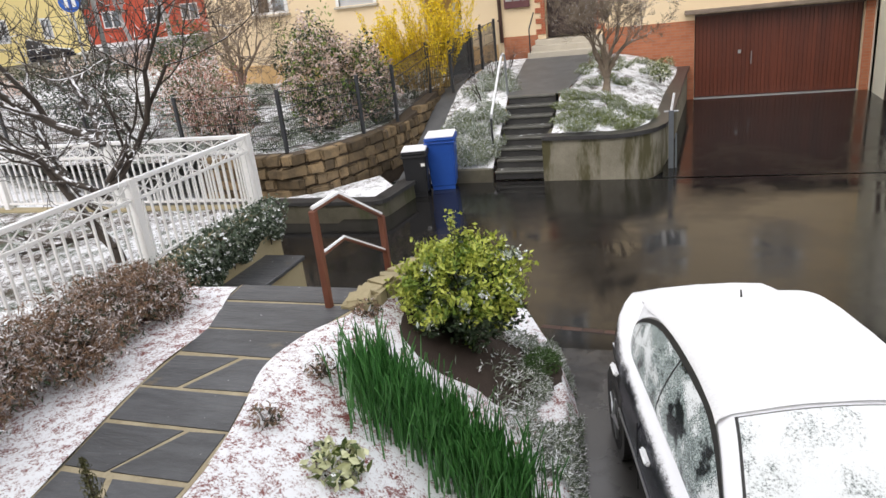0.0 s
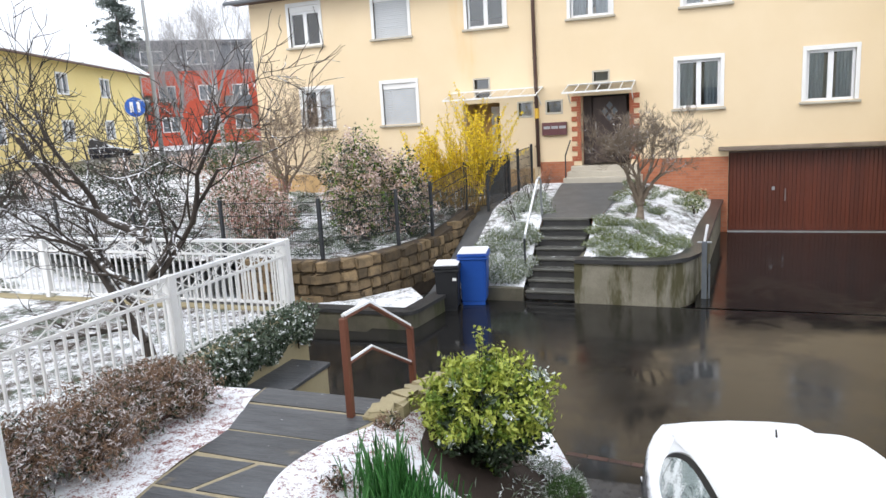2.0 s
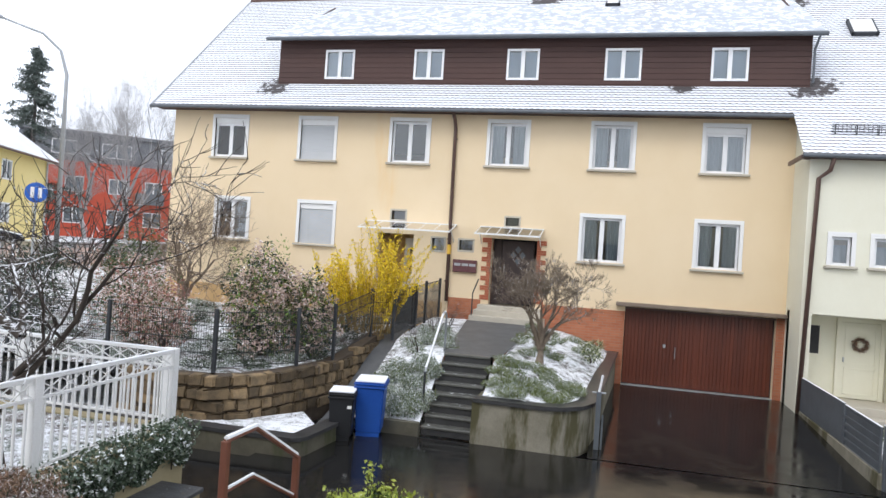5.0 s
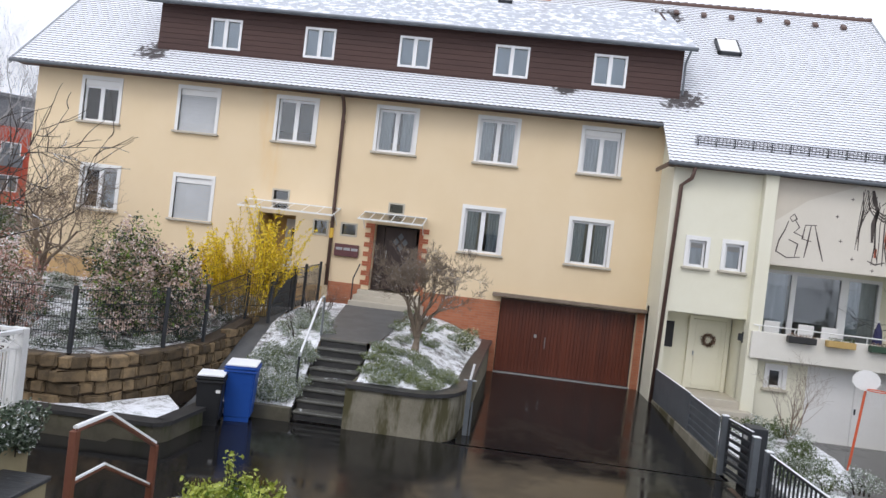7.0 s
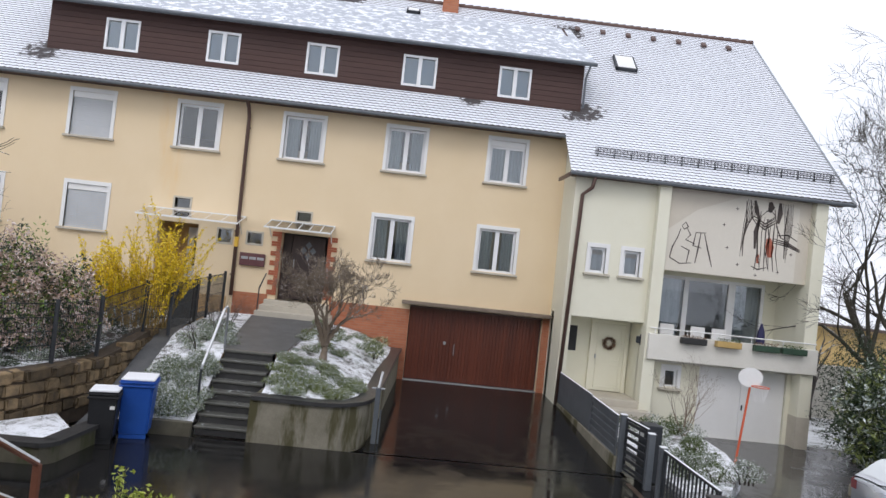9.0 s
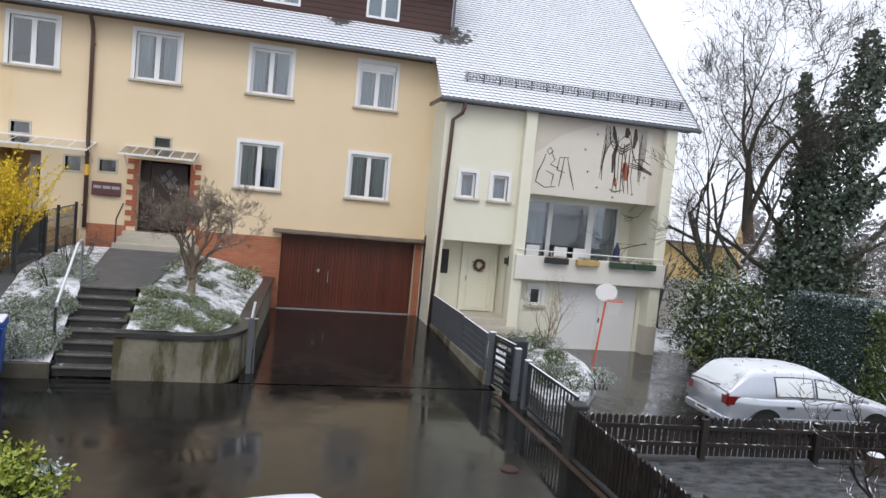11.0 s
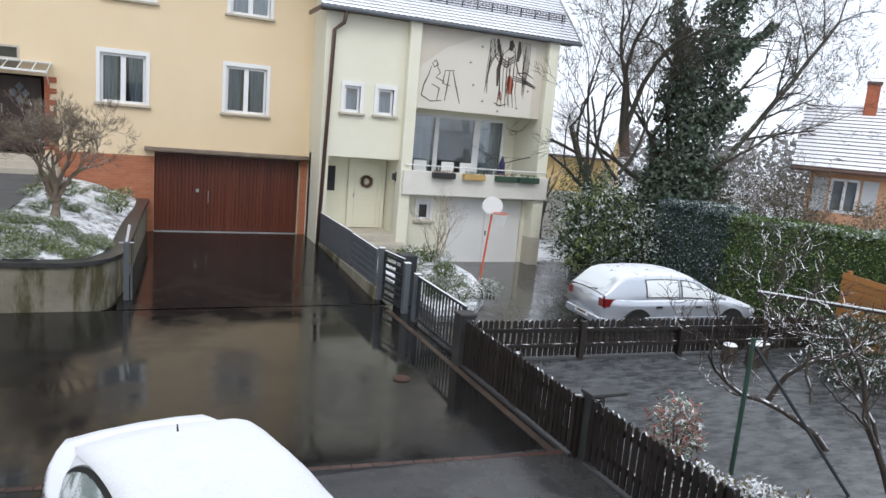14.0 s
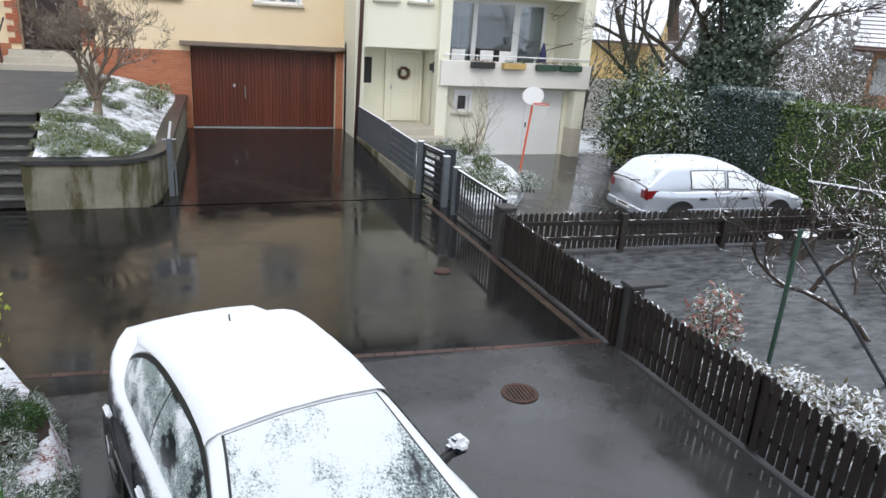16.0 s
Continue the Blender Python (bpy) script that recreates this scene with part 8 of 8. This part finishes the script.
wr = thing("door_wreath", "round dried-flower wreath on the cream door", "wreath", at=(6.02, -0.58, 1.78))
an = RNG.uniform(0, 6.283, 700)
rr_ = 0.15 + RNG.normal(scale=0.028, size=700)
tagged(leaves("foliage", np.stack([rr_ * np.cos(an), RNG.normal(scale=0.02, size=700), rr_ * np.sin(an)], 1), 0.05, M["lf_brown"], wr), kind="stuff")
part("ring", tube(bmesh.new(), [(0.15 * math.cos(a), 0, 0.15 * math.sin(a)) for a in [2 * math.pi * k / 20 for k in range(21)]], 0.022, 6), M["bark"], wr)
br = thing("balcony_rail", "thin white rail above the balcony parapet", "railing")
part("rail", tube(bmesh.new(), [(6.75, -1.86, 2.46), (11.6, -1.86, 2.46)], 0.018, 6), M["white"], br)
for i in range(6):
    part("support", tube(bmesh.new(), [(6.9 + 0.93 * i, -1.86, 2.29), (6.9 + 0.93 * i, -1.86, 2.46)], 0.012, 6), M["white"], br)
M["terracotta"] = surf("ochre_flower_box", (0.45, 0.30, 0.10), (0.52, 0.36, 0.14), 4, 0.6)
M["greenbox"] = surf("dark_green_box", (0.02, 0.05, 0.03), (0.03, 0.07, 0.04), 4, 0.5)
for i, (x, m_) in enumerate(((7.95, "trim"), (8.95, "terracotta"), (10.05, "greenbox"), (10.85, "greenbox"))):
    fb = thing("flower_box", "flower box with small plants hung on the parapet", "flower box", "balcony flower boxes", at=(x, -2.03, 2.12))
    part("trough", bx(-0.36, 0.36, -0.09, 0.09, 0.0, 0.17, 0.012), M[m_], fb)
    p = np.stack([RNG.uniform(-0.34, 0.34, 160), RNG.uniform(-0.07, 0.07, 160), RNG.uniform(0.15, 0.25, 160)], 1)
    tagged(leaves("foliage", p, 0.05, M["lf_hedge"] if i % 2 else M["lf_brown"], fb), kind="stuff")
    part("hook", bx(-0.02, 0.02, 0.09, 0.14, 0.1, 0.2), M["metal"], fb)
pu = thing("folded_parasol", "folded dark blue parasol on the balcony", "parasol", at=(10.35, -1.1, 1.62))
part("canopy", tube(bmesh.new(), [(0, 0, 0.35), (0, 0, 0.6), (0, 0, 1.0), (0, 0, 1.25)], [0.06, 0.13, 0.1, 0.02], 9), surf("navy_cloth", (0.02, 0.02, 0.07), (0.035, 0.035, 0.10), 6, 0.8), pu)
part("pole", tube(bmesh.new(), [(0, 0, 0), (0, 0, 1.3)], 0.018, 6), M["white"], pu)
part("base", tube(bmesh.new(), [(0, 0, 0), (0, 0, 0.08)], [0.2, 0.17], 14), M["conc"], pu)
for x in (7.75, 8.7, 9.35):
    ch_ = thing("balcony_chair", "white folding chair on the balcony", "chair", "balcony chairs", at=(x, -0.7, 1.62))
    part("seat", bx(-0.22, 0.22, -0.2, 0.2, 0.42, 0.46, 0.01), M["white"], ch_)
    part("backrest", bx(-0.22, 0.22, 0.18, 0.22, 0.5, 0.92, 0.01), M["white"], ch_)
    for sx in (-0.2, 0.2):
        for sy in (-0.18, 0.2):
            part("leg", tube(bmesh.new(), [(sx, sy, 0), (sx, sy, 0.92 if sy > 0 else 0.44)], 0.014, 5), M["white"], ch_)
wl_ = thing("wall_lamp", "small dark wall lamp beside the entrance", "wall lamp")
part("bracket", bx(6.64, 6.66, -1.45, -1.4, 1.9, 2.2), M["anthracite"], wl_)
part("shade", bx(6.54, 6.64, -1.48, -1.36, 1.95, 2.15, 0.02), M["anthracite"], wl_)

# basketball stand
bs = thing("basketball_stand", "child's basketball stand with white board and orange pole", "basketball stand", at=(8.15, -4.6, -0.53))
M["orange"] = surf("orange_red_paint", (0.62, 0.10, 0.04), (0.70, 0.14, 0.06), 4, 0.4)
part("pole", tube(bmesh.new(), [(0, 0, 0), (0.2, 0, 2.05)], 0.028, 8), M["orange"], bs)
part("base", bx(-0.25, 0.25, -0.2, 0.25, 0, 0.1, 0.03), M["bin_black"], bs)
bm = bmesh.new()
ol = [(0.30 * math.cos(a) * (1.05 if abs(math.cos(a)) > 0.5 else 1), 0.24 * math.sin(a)) for a in [2 * math.pi * (k + 0.5) / 12 for k in range(12)]]
f0 = [bm.verts.new((x + 0.16, -0.06, z + 2.2)) for x, z in ol]
f1 = [bm.verts.new((x + 0.16, -0.03, z + 2.2)) for x, z in ol]
bm.faces.new(f0)
bm.faces.new(f1[::-1])
for k in range(12):
    bm.faces.new((f0[k], f1[k], f1[(k + 1) % 12], f0[(k + 1) % 12]))
part("backboard", bm, M["white"], bs)
part("hoop", tube(bmesh.new(), [(0.3 + 0.2 * math.cos(a), -0.28 + 0.2 * math.sin(a), 2.02) for a in [2 * math.pi * k / 18 for k in range(19)]], 0.012, 6), M["orange"], bs)
bm = bmesh.new()
for k in range(14):
    a, b = 2 * math.pi * k / 14, 2 * math.pi * (k + 1.5) / 14
    for s in (1, -1):
        tube(bm, [(0.3 + 0.2 * math.cos(a), -0.28 + 0.2 * math.sin(a), 2.02), (0.3 + 0.11 * math.cos(a + s * 0.7), -0.28 + 0.11 * math.sin(a + s * 0.7), 1.66)], 0.005, 3)
part("net", bm, M["white"], bs)

# ================= terrace on the right =================
M["green_post"] = surf("dark_green_paint", (0.02, 0.05, 0.035), (0.03, 0.07, 0.05), 4, 0.45)
lp = thing("washing_line_post", "dark green washing line post with snowy arm", "washing line post")
part("post", tube(bmesh.new(), [(6.27, -15.42, -0.2), (6.30, -15.40, 1.5)], 0.028, 8), M["green_post"], lp)
part("strut", tube(bmesh.new(), [(7.3, -16.2, -0.2), (6.32, -15.42, 1.4)], 0.022, 6), M["anthracite"], lp)
pg = thing("pergola_frame", "grey wooden pergola beams with snow along the top", "pergola")
for k in range(1):
    x0, y0 = 7.6, -14.2
    part("beam", tube(bmesh.new(), [(x0, y0, 1.72), (x0 + 2.6, y0 - 3.6, 1.78)], 0.022, 4), M["picket"], pg)
    part("beam_snow", tube(bmesh.new(), [(x0, y0, 1.75), (x0 + 2.6, y0 - 3.6, 1.805)], 0.012, 5), M["snow"], pg)
for x, y in ((10.2, -17.8),):
    part("post", bx(x - 0.05, x + 0.05, y - 0.05, y + 0.05, -0.25, 1.75, 0.006), M["picket"], pg)
M["orangewood"] = surf("orange_varnished_wood", (0.26, 0.105, 0.024), (0.40, 0.175, 0.045), 2, 0.5, 0.2, 40, stretch=(0.4, 0.4, 4), rnd=0.15)
ob_ = thing("board_screen", "orange-brown board screen behind the vines", "wooden screen", at=(13.51, -11.12, -0.22), rz=-105.0)
for k in range(10):
    part("board", bx(0, 3.6, -0.012, 0.012, 0.03 + 0.15 * k, 0.17 + 0.15 * k, 0.004), M["orangewood"], ob_)
for k in range(3):
    part("post", bx(0.1 + 1.65 * k, 0.18 + 1.65 * k, 0.012, 0.08, 0, 1.58), M["orangewood"], ob_)
for k, (x, y, h) in enumerate(((9.7, -11.95, 0.34), (10.05, -12.2, 0.42), (10.4, -12.05, 0.38))):
    stp = thing("tree_stump", "sawn log stump capped with snow", "stump", "log stumps", at=(x, y, -0.22))
    part("log", tube(bmesh.new(), [(0, 0, 0), (0, 0, h)], [0.14, 0.13], 12), M["bark"], stp)
    part("snow_cap", tube(bmesh.new(), [(0, 0, h), (0, 0, h + 0.03)], [0.13, 0.10], 12), M["snow"], stp)
bf = thing("brown_board_fence", "brown board fence between laurel and hedge", "fence")
for k in range(8):
    part("board", bx(12.9 + 0.002 * k, 14.4, -5.02 - 0.004 * k, -4.99, -0.4 + 0.21 * k, -0.21 + 0.21 * k), M["brown_clad"], bf)
for k in range(3):
    part("post", bx(12.9 + 0.7 * k, 13.0 + 0.7 * k, -4.98, -4.9, -0.5, 1.35), M["picket"], bf)
ke = thing("planting_kerb", "dark wet kerb stones under the laurel", "kerb", kind="structure")
for k in range(9):
    part("kerb_stone", bx(10.1 + 0.42 * k, 10.5 + 0.42 * k, -6.1 - 0.1 * k, -5.95 - 0.1 * k, -0.6, -0.3, 0.02), M["conc"], ke)

# ================= distance =================
M["far_yellow"] = surf("lemon_render", (0.80, 0.63, 0.26), (0.84, 0.68, 0.31), 0.4, 0.9, 0.1, 30)
M["far_mustard"] = surf("mustard_render", (0.58, 0.42, 0.18), (0.64, 0.47, 0.22), 0.4, 0.9, 0.1, 30)
M["far_red"] = surf("red_facade", (0.46, 0.075, 0.04), (0.54, 0.10, 0.055), 0.4, 0.8, 0.1, 20)
M["far_grey"] = surf("grey_top_storey", (0.13, 0.14, 0.155), (0.18, 0.19, 0.205), 0.4, 0.7, 0.1, 20)
M["far_orange"] = surf("apricot_render", (0.62, 0.34, 0.20), (0.67, 0.39, 0.24), 0.5, 0.9, 0.1, 30)
M["far_snow"] = surf("snow_covered_roof", (0.74, 0.76, 0.80), (0.84, 0.86, 0.89), 0.6, 0.8, 0.2, 12)
M["far_tiles"] = surf("dark_tiles_with_snow", (0.10, 0.07, 0.065), (0.15, 0.11, 0.10), 2, 0.8, 0.2, 30, snow=(1.2, 0.33, 0.3, 0.6))
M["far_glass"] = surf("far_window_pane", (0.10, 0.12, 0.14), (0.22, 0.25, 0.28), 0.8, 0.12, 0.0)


def far_house(name, label, p0, p1, depth, z0, eave, ridge, wall, roofm, wins, hip=0.0, gable_front=False, courses=0):
    """A house whose front runs from p0 to p1 (seen from its right-hand side); wins: (along, z, width, height)."""
    h = thing(name, label, "house", "houses in the distance")
    L = math.hypot(p1[0] - p0[0], p1[1] - p0[1])
    h.matrix_basis = pose(p0[0], p0[1], 0, 0, 0, math.degrees(math.atan2(p1[1] - p0[1], p1[0] - p0[0])))
    part("wall", holed(0, L, z0, eave, [(a - w / 2, a + w / 2, z, z + q) for a, z, w, q in wins], 0, 0.3), wall, h)
    part("wall", bx(0, 0.3, 0.3, depth, z0, eave), wall, h)
    part("wall", bx(L - 0.3, L, 0.3, depth, z0, eave), wall, h)
    part("wall", bx(0.3, L - 0.3, depth - 0.3, depth, z0, eave), wall, h)
    o = 0.6
    bm = bmesh.new()
    if gable_front:
        a = [bm.verts.new(v) for v in ((-o, -o, eave - 0.3), (-o, depth + o, eave - 0.3), (L / 2, depth + o, ridge), (L / 2, -o, ridge), (L + o, -o, eave - 0.3), (L + o, depth + o, eave - 0.3))]
        bm.faces.new((a[0], a[3], a[2], a[1]))
        bm.faces.new((a[3], a[4], a[5], a[2]))
        g = bmesh.new()
        v = [g.verts.new(q) for q in ((0, 0.02, eave), (L, 0.02, eave), (L / 2, 0.02, ridge - 0.3))]
        g.faces.new(v)
        part("gable", g, wall, h)
    else:
        a = [bm.verts.new(v) for v in ((-o, -o, eave - 0.15), (L + o, -o, eave - 0.15), (L + o - hip, depth / 2, ridge), (-o + hip, depth / 2, ridge), (L + o, depth + o, eave - 0.15), (-o, depth + o, eave - 0.15))]
        bm.faces.new((a[0], a[1], a[2], a[3]))
        bm.faces.new((a[5], a[3], a[2], a[4]))
        bm.faces.new((a[1], a[4], a[2]))
        bm.faces.new((a[0], a[3], a[5]))
    ext = bmesh.ops.extrude_face_region(bm, geom=bm.faces[:])
    bmesh.ops.translate(bm, verts=[v for v in ext["geom"] if isinstance(v, bmesh.types.BMVert)], vec=(0, 0, 0.14))
    rf = part("roof", bm, roofm, h)
    for k in range(courses):
        f0 = k / courses
        part("tile_course", bx(-o, L + o, lerp(-o, depth / 2, f0) - 0.02, lerp(-o, depth / 2, f0) + 0.03, lerp(eave - 0.03, ridge + 0.12, f0), lerp(eave + 0.012, ridge + 0.16, f0)), M["gutter"], rf)
    part("gutter", tube(bmesh.new(), [(-o, -o - 0.05, eave - 0.12), (L + o, -o - 0.05, eave - 0.12)], 0.07, 6), M["gutter"], h)
    for a_, z, w, q in wins:
        wd = new("window")
        wd.parent = h
        bm = bmesh.new()
        for t in ((a_ - w / 2, a_ + w / 2, z, z + 0.09), (a_ - w / 2, a_ + w / 2, z + q - 0.09, z + q), (a_ - w / 2, a_ - w / 2 + 0.09, z, z + q), (a_ + w / 2 - 0.09, a_ + w / 2, z, z + q), (a_ - 0.05, a_ + 0.05, z, z + q)):
            box(bm, t[0], t[1], -0.03, 0.1, t[2], t[3])
        part("frame", bm, M["plastic_white"], wd)
        part("pane", bx(a_ - w / 2, a_ + w / 2, 0.11, 0.13, z, z + q), M["far_glass"], wd)
    return h, L


fw = []
for s_ in (-0.7, -0.3, 0.2, 0.6):
    for z in (3.55, 6.0):
        fw.append((11.7 + 13.1 * s_, z, 1.3, 1.15))
lh, L = far_house("lemon_house", "lemon yellow two-storey house with snowy roof across the street", (-26.5, -6.3), (-36.7, 16.9), 9.0, 2.2, 7.75, 11.6, M["far_yellow"], M["far_snow"], [(a + 0.0, z, w, q) for a, z, w, q in fw if a > 0.5], 3.0)
part("rain_pipe", tube(bmesh.new(), [(L - 0.15, -0.1, 7.6), (L - 0.15, -0.1, 2.4)], 0.06, 6), M["metal"], lh)
rwins = [(x, z, 1.5, 1.4) for x in (2, 5, 8.5, 11.5, 14.5) for z in (3.9, 6.7)]
rb = thing("red_flat_block", "red flat-roofed apartment block with grey top storey", "apartment building", "houses in the distance")
rb.matrix_basis = pose(-51, 27.8, 0, 0, 0, 39)
part("wall", holed(0, 20, 1.5, 9.4, [(a - w / 2, a + w / 2, z, z + q) for a, z, w, q in rwins], 0, 0.3), M["far_red"], rb)
part("wall", bx(0, 0.3, 0.3, 10, 1.5, 9.4), M["far_red"], rb)
part("top_storey", holed(0.8, 20, 9.4, 11.9, [(3, 5, 10.0, 11.3), (7, 9.5, 10.0, 11.3), (12, 14, 10.0, 11.3)], 0.6, 0.9), M["far_grey"], rb)
part("roof", bx(0.4, 20.4, 0.2, 10, 11.9, 12.15), M["far_grey"], rb)
part("roof_snow", bx(0.5, 20.3, 0.3, 9.9, 12.15, 12.22), M["snow"], rb)
# Added filler block, coloured dark as the unlit rooms behind the front.
part("unlit_filler", bx(0.4, 19.8, 1.2, 9.8, 1.5, 11.8), M["far_glass"], rb)
for a, z, w, q in rwins + [(4, 10.0, 2, 1.3), (8.25, 10.0, 2.5, 1.3), (13, 10.0, 2, 1.3)]:
    yy0 = 0.0 if z < 9 else 0.6
    wd = new("window")
    wd.parent = rb
    bm = bmesh.new()
    for t in ((a - w / 2, a + w / 2, z, z + 0.09), (a - w / 2, a + w / 2, z + q - 0.09, z + q), (a - w / 2, a - w / 2 + 0.09, z, z + q), (a + w / 2 - 0.09, a + w / 2, z, z + q), (a - 0.06, a + 0.06, z, z + q)):
        box(bm, t[0], t[1], yy0 - 0.02, yy0 + 0.12, t[2], t[3])
    part("frame", bm, M["plastic_white"], wd)
    part("pane", bx(a - w / 2, a + w / 2, yy0 + 0.13, yy0 + 0.15, z, z + q), M["far_glass"], wd)
for x in (1.0, 10.0):
    part("balcony", bx(x, x + 2.4, -1.2, 0.0, 6.0, 7.0, 0.02), M["far_grey"], rb)
grid_sheet("street", [-31 + 1.0 * i for i in range(9)], [-30 + 2 * i for i in range(40)], lambda x, y: far_height(x - 0.37 * max(-5, min(30, y)) * 0.8, y) + 0.12 - 0.0 * x, M["street"], "wet residential street beyond the gardens", "street", "structure")
sl = thing("street_lamp", "tall grey street lamp with a curved arm", "street lamp")
part("pole", tube(bmesh.new(), [(-24.2, 4.65, 1.6), (-24.22, 4.63, 10.2), (-24.4, 4.4, 11.2), (-24.9, 3.9, 11.8), (-26.0, 2.85, 12.15)], [0.11, 0.08, 0.06, 0.05, 0.045], 8), M["metal"], sl, smooth=True)
part("lamp_head", bx(-26.6, -25.9, 2.5, 2.85, 12.08, 12.22, 0.04, 2), M["metal"], sl)
sg = thing("cycle_path_sign", "round blue path sign on a grey post", "traffic sign")
part("post", tube(bmesh.new(), [(-17.2, -3.8, 1.2), (-17.2, -3.8, 4.8)], 0.035, 8), M["metal"], sg)
dv = Vector((0.70, -0.71, 0))
part("disc", tube(bmesh.new(), [Vector((-17.2, -3.8, 4.48)) + dv * 0.04, Vector((-17.2, -3.8, 4.48)) + dv * 0.06], 0.30, 24), surf("sign_blue", (0.01, 0.09, 0.42), (0.015, 0.11, 0.46), 3, 0.4), sg, "blue disc")
bm = bmesh.new()
side_v = Vector((0.71, 0.70, 0))
for u0, u1 in ((-0.15, -0.05), (0.05, 0.15)):
    c0 = Vector((-17.2, -3.8, 4.48)) + dv * 0.066
    bm.faces.new([bm.verts.new(c0 + side_v * a + Vector((0, 0, b))) for a, b in ((u0, -0.16), (u1, -0.16), (u1, 0.16), (u0, 0.16))])
part("marks", bm, M["white"], sg, "two plain white marks")
cf = thing("tall_spruce", "tall dark spruce behind the lemon house", "conifer", at=(-43.5, 22.5, 2.5))
part("trunk", tube(bmesh.new(), [(0, 0, 0), (0, 0, 14.6)], [0.3, 0.04], 8), M["bark_far"], cf)
pts = []
for k in range(120):
    z = 2.5 + 12.0 * (k / 120)
    R = 4.6 * (1 - (z - 2.0) / 12.9) ** 0.8 * RNG.uniform(0.45, 1.15)
    a = RNG.uniform(0, 6.283)
    f_ = RNG.uniform(0.1, 1, (110, 1))
    sp_ = np.array([math.cos(a), math.sin(a), -0.28]) * R * f_ + np.array([0, 0, z]) + np.concatenate([RNG.normal(scale=0.13, size=(110, 2)) * (0.6 + f_), -np.abs(RNG.normal(scale=0.16, size=(110, 1)))], 1)
    pts.append(sp_)
tagged(leaves("needles", np.concatenate(pts), 0.32, M["lf_conifer"], cf, "", 0.22), kind="stuff")
cfgBi = dict(depth=5, kids=2, prob=0.62, spread=0.5, shrink=0.7, thin=0.6, bend=0.12, up=0.08, steps=5, clear=1)
# Pale birch bark, with the haze of distance mixed into its colour.
M["haze_bark"] = surf("pale_hazed_birch_bark", (0.30, 0.29, 0.29), (0.42, 0.41, 0.41), 2, 0.8, 0.2)
for i, (x, y, s_, h) in enumerate(((-37.6, 26, 131, 1.0), (-34.8, 28, 132, 0.9), (-40.5, 25.0, 133, 0.85))):
    bare_tree("bare_birch", "tall bare birch before the red block", (x, y, 2.4), [((0, 0, 0), (0.02, 0, 1), 4.2 * h, 0.20), ((0, 0, 3.8 * h), (0.25, 0.1, 1), 4.6 * h, 0.13), ((0, 0, 3.8 * h), (-0.25, 0.1, 1), 4.6 * h, 0.13), ((0, 0, 3.0 * h), (0.1, -0.5, 1), 4.0 * h, 0.10)], s_, cfgBi, M["haze_bark"], "birches", 0.02)
for i in range(8):
    shrub("street_shrub", "low evergreen shrub by the street", (-19.5 - 0.4 * i, -9.0 + 2.1 * i, 1.6), (1.0, 0.9, 0.6), 900, 0.12, ((M["lf_dark"] if i % 2 else M["lf_pink"], 1.0, ""),), 0.35, 0.4, 4, group="street shrubs")
shrub("far_forsythia", "yellow blooming shrub by the fence end", (-15.6, -12.2, 1.0), (0.7, 0.6, 0.7), 1500, 0.08, ((M["lf_yellow"], 1.0, ""),), 0.4, 0.5, 5)

# right-hand distance
oh, L = far_house("apricot_house", "apricot house with snow-streaked tiled roof", (21.4, -3.45), (29.1, -13.2), 8.5, -1.0, 3.4, 5.75, M["far_orange"], M["far_tiles"], [(1.15, 1.85, 0.9, 1.2), (4.0, 1.85, 0.9, 1.2), (7.0, 1.85, 0.9, 1.2), (2.7, 0.3, 1.0, 1.2)], 0.0, False, 18)
for a in (1.15, 4.0, 7.0):
    for s in (-1, 1):
        part("shutter", bx(a + s * 0.76 - 0.24, a + s * 0.76 + 0.24, -0.05, 0.0, 1.85, 3.05, 0.008), M["shutter"], oh, "pale grey window shutter")
for x, y, h_ in ((1.6, 3.6, 6.6), (4.8, 4.6, 6.5)):
    part("chimney", bx(x - 0.22, x + 0.22, y - 0.22, y + 0.22, 5.0, h_, 0.01), M["brickred"], oh, "red brick chimney")
    part("chimney_cap", bx(x - 0.26, x + 0.26, y - 0.26, y + 0.26, h_, h_ + 0.12), M["gutter"], oh)
yh, L = far_house("mustard_house", "mustard yellow gabled house behind the bare trees", (22.6, 10.6), (27.6, 15.6), 9.0, -1.0, 2.9, 5.7, M["far_mustard"], M["far_tiles"], [(2.0, 0.6, 1.1, 1.3), (5.0, 0.6, 1.1, 1.3)], 0.0, True)
part("chimney", bx(2.6, 3.2, 4.4, 5.0, 4.6, 6.6, 0.01), M["brickred"], yh, "red brick chimney")
gw = thing("garden_wall_behind", "pale wall behind the cream house side", "wall", kind="structure")
part("wall", bx(12.0, 24.0, 5.0, 5.3, -1.2, 1.3), M["paleconc"], gw)
# Distance haze is put into the pale grey of these crowns.
M["wood_far"] = leaf_mat("hazed_winter_wood", (0.16, 0.15, 0.145), (0.30, 0.29, 0.285), (0.6, 0.3, 0.8))
wd_ = thing("far_wood", "grey winter wood on the horizon, haze put into its colour", "woodland", kind="stuff")
pts = []
for k in range(260):
    a = RNG.uniform(radians(-30), radians(150))
    R = RNG.uniform(75, 105)
    cx_, cy_ = R * math.cos(a), -20 + R * math.sin(a)
    b = RNG.normal(size=(70, 3)) * np.array([2.2, 2.2, 1.9]) + np.array([cx_, cy_, RNG.uniform(1.5, 4.5)])
    pts.append(b)
tagged(leaves("crowns", np.concatenate(pts), 1.1, M["wood_far"], wd_, "", 0.35), kind="stuff")
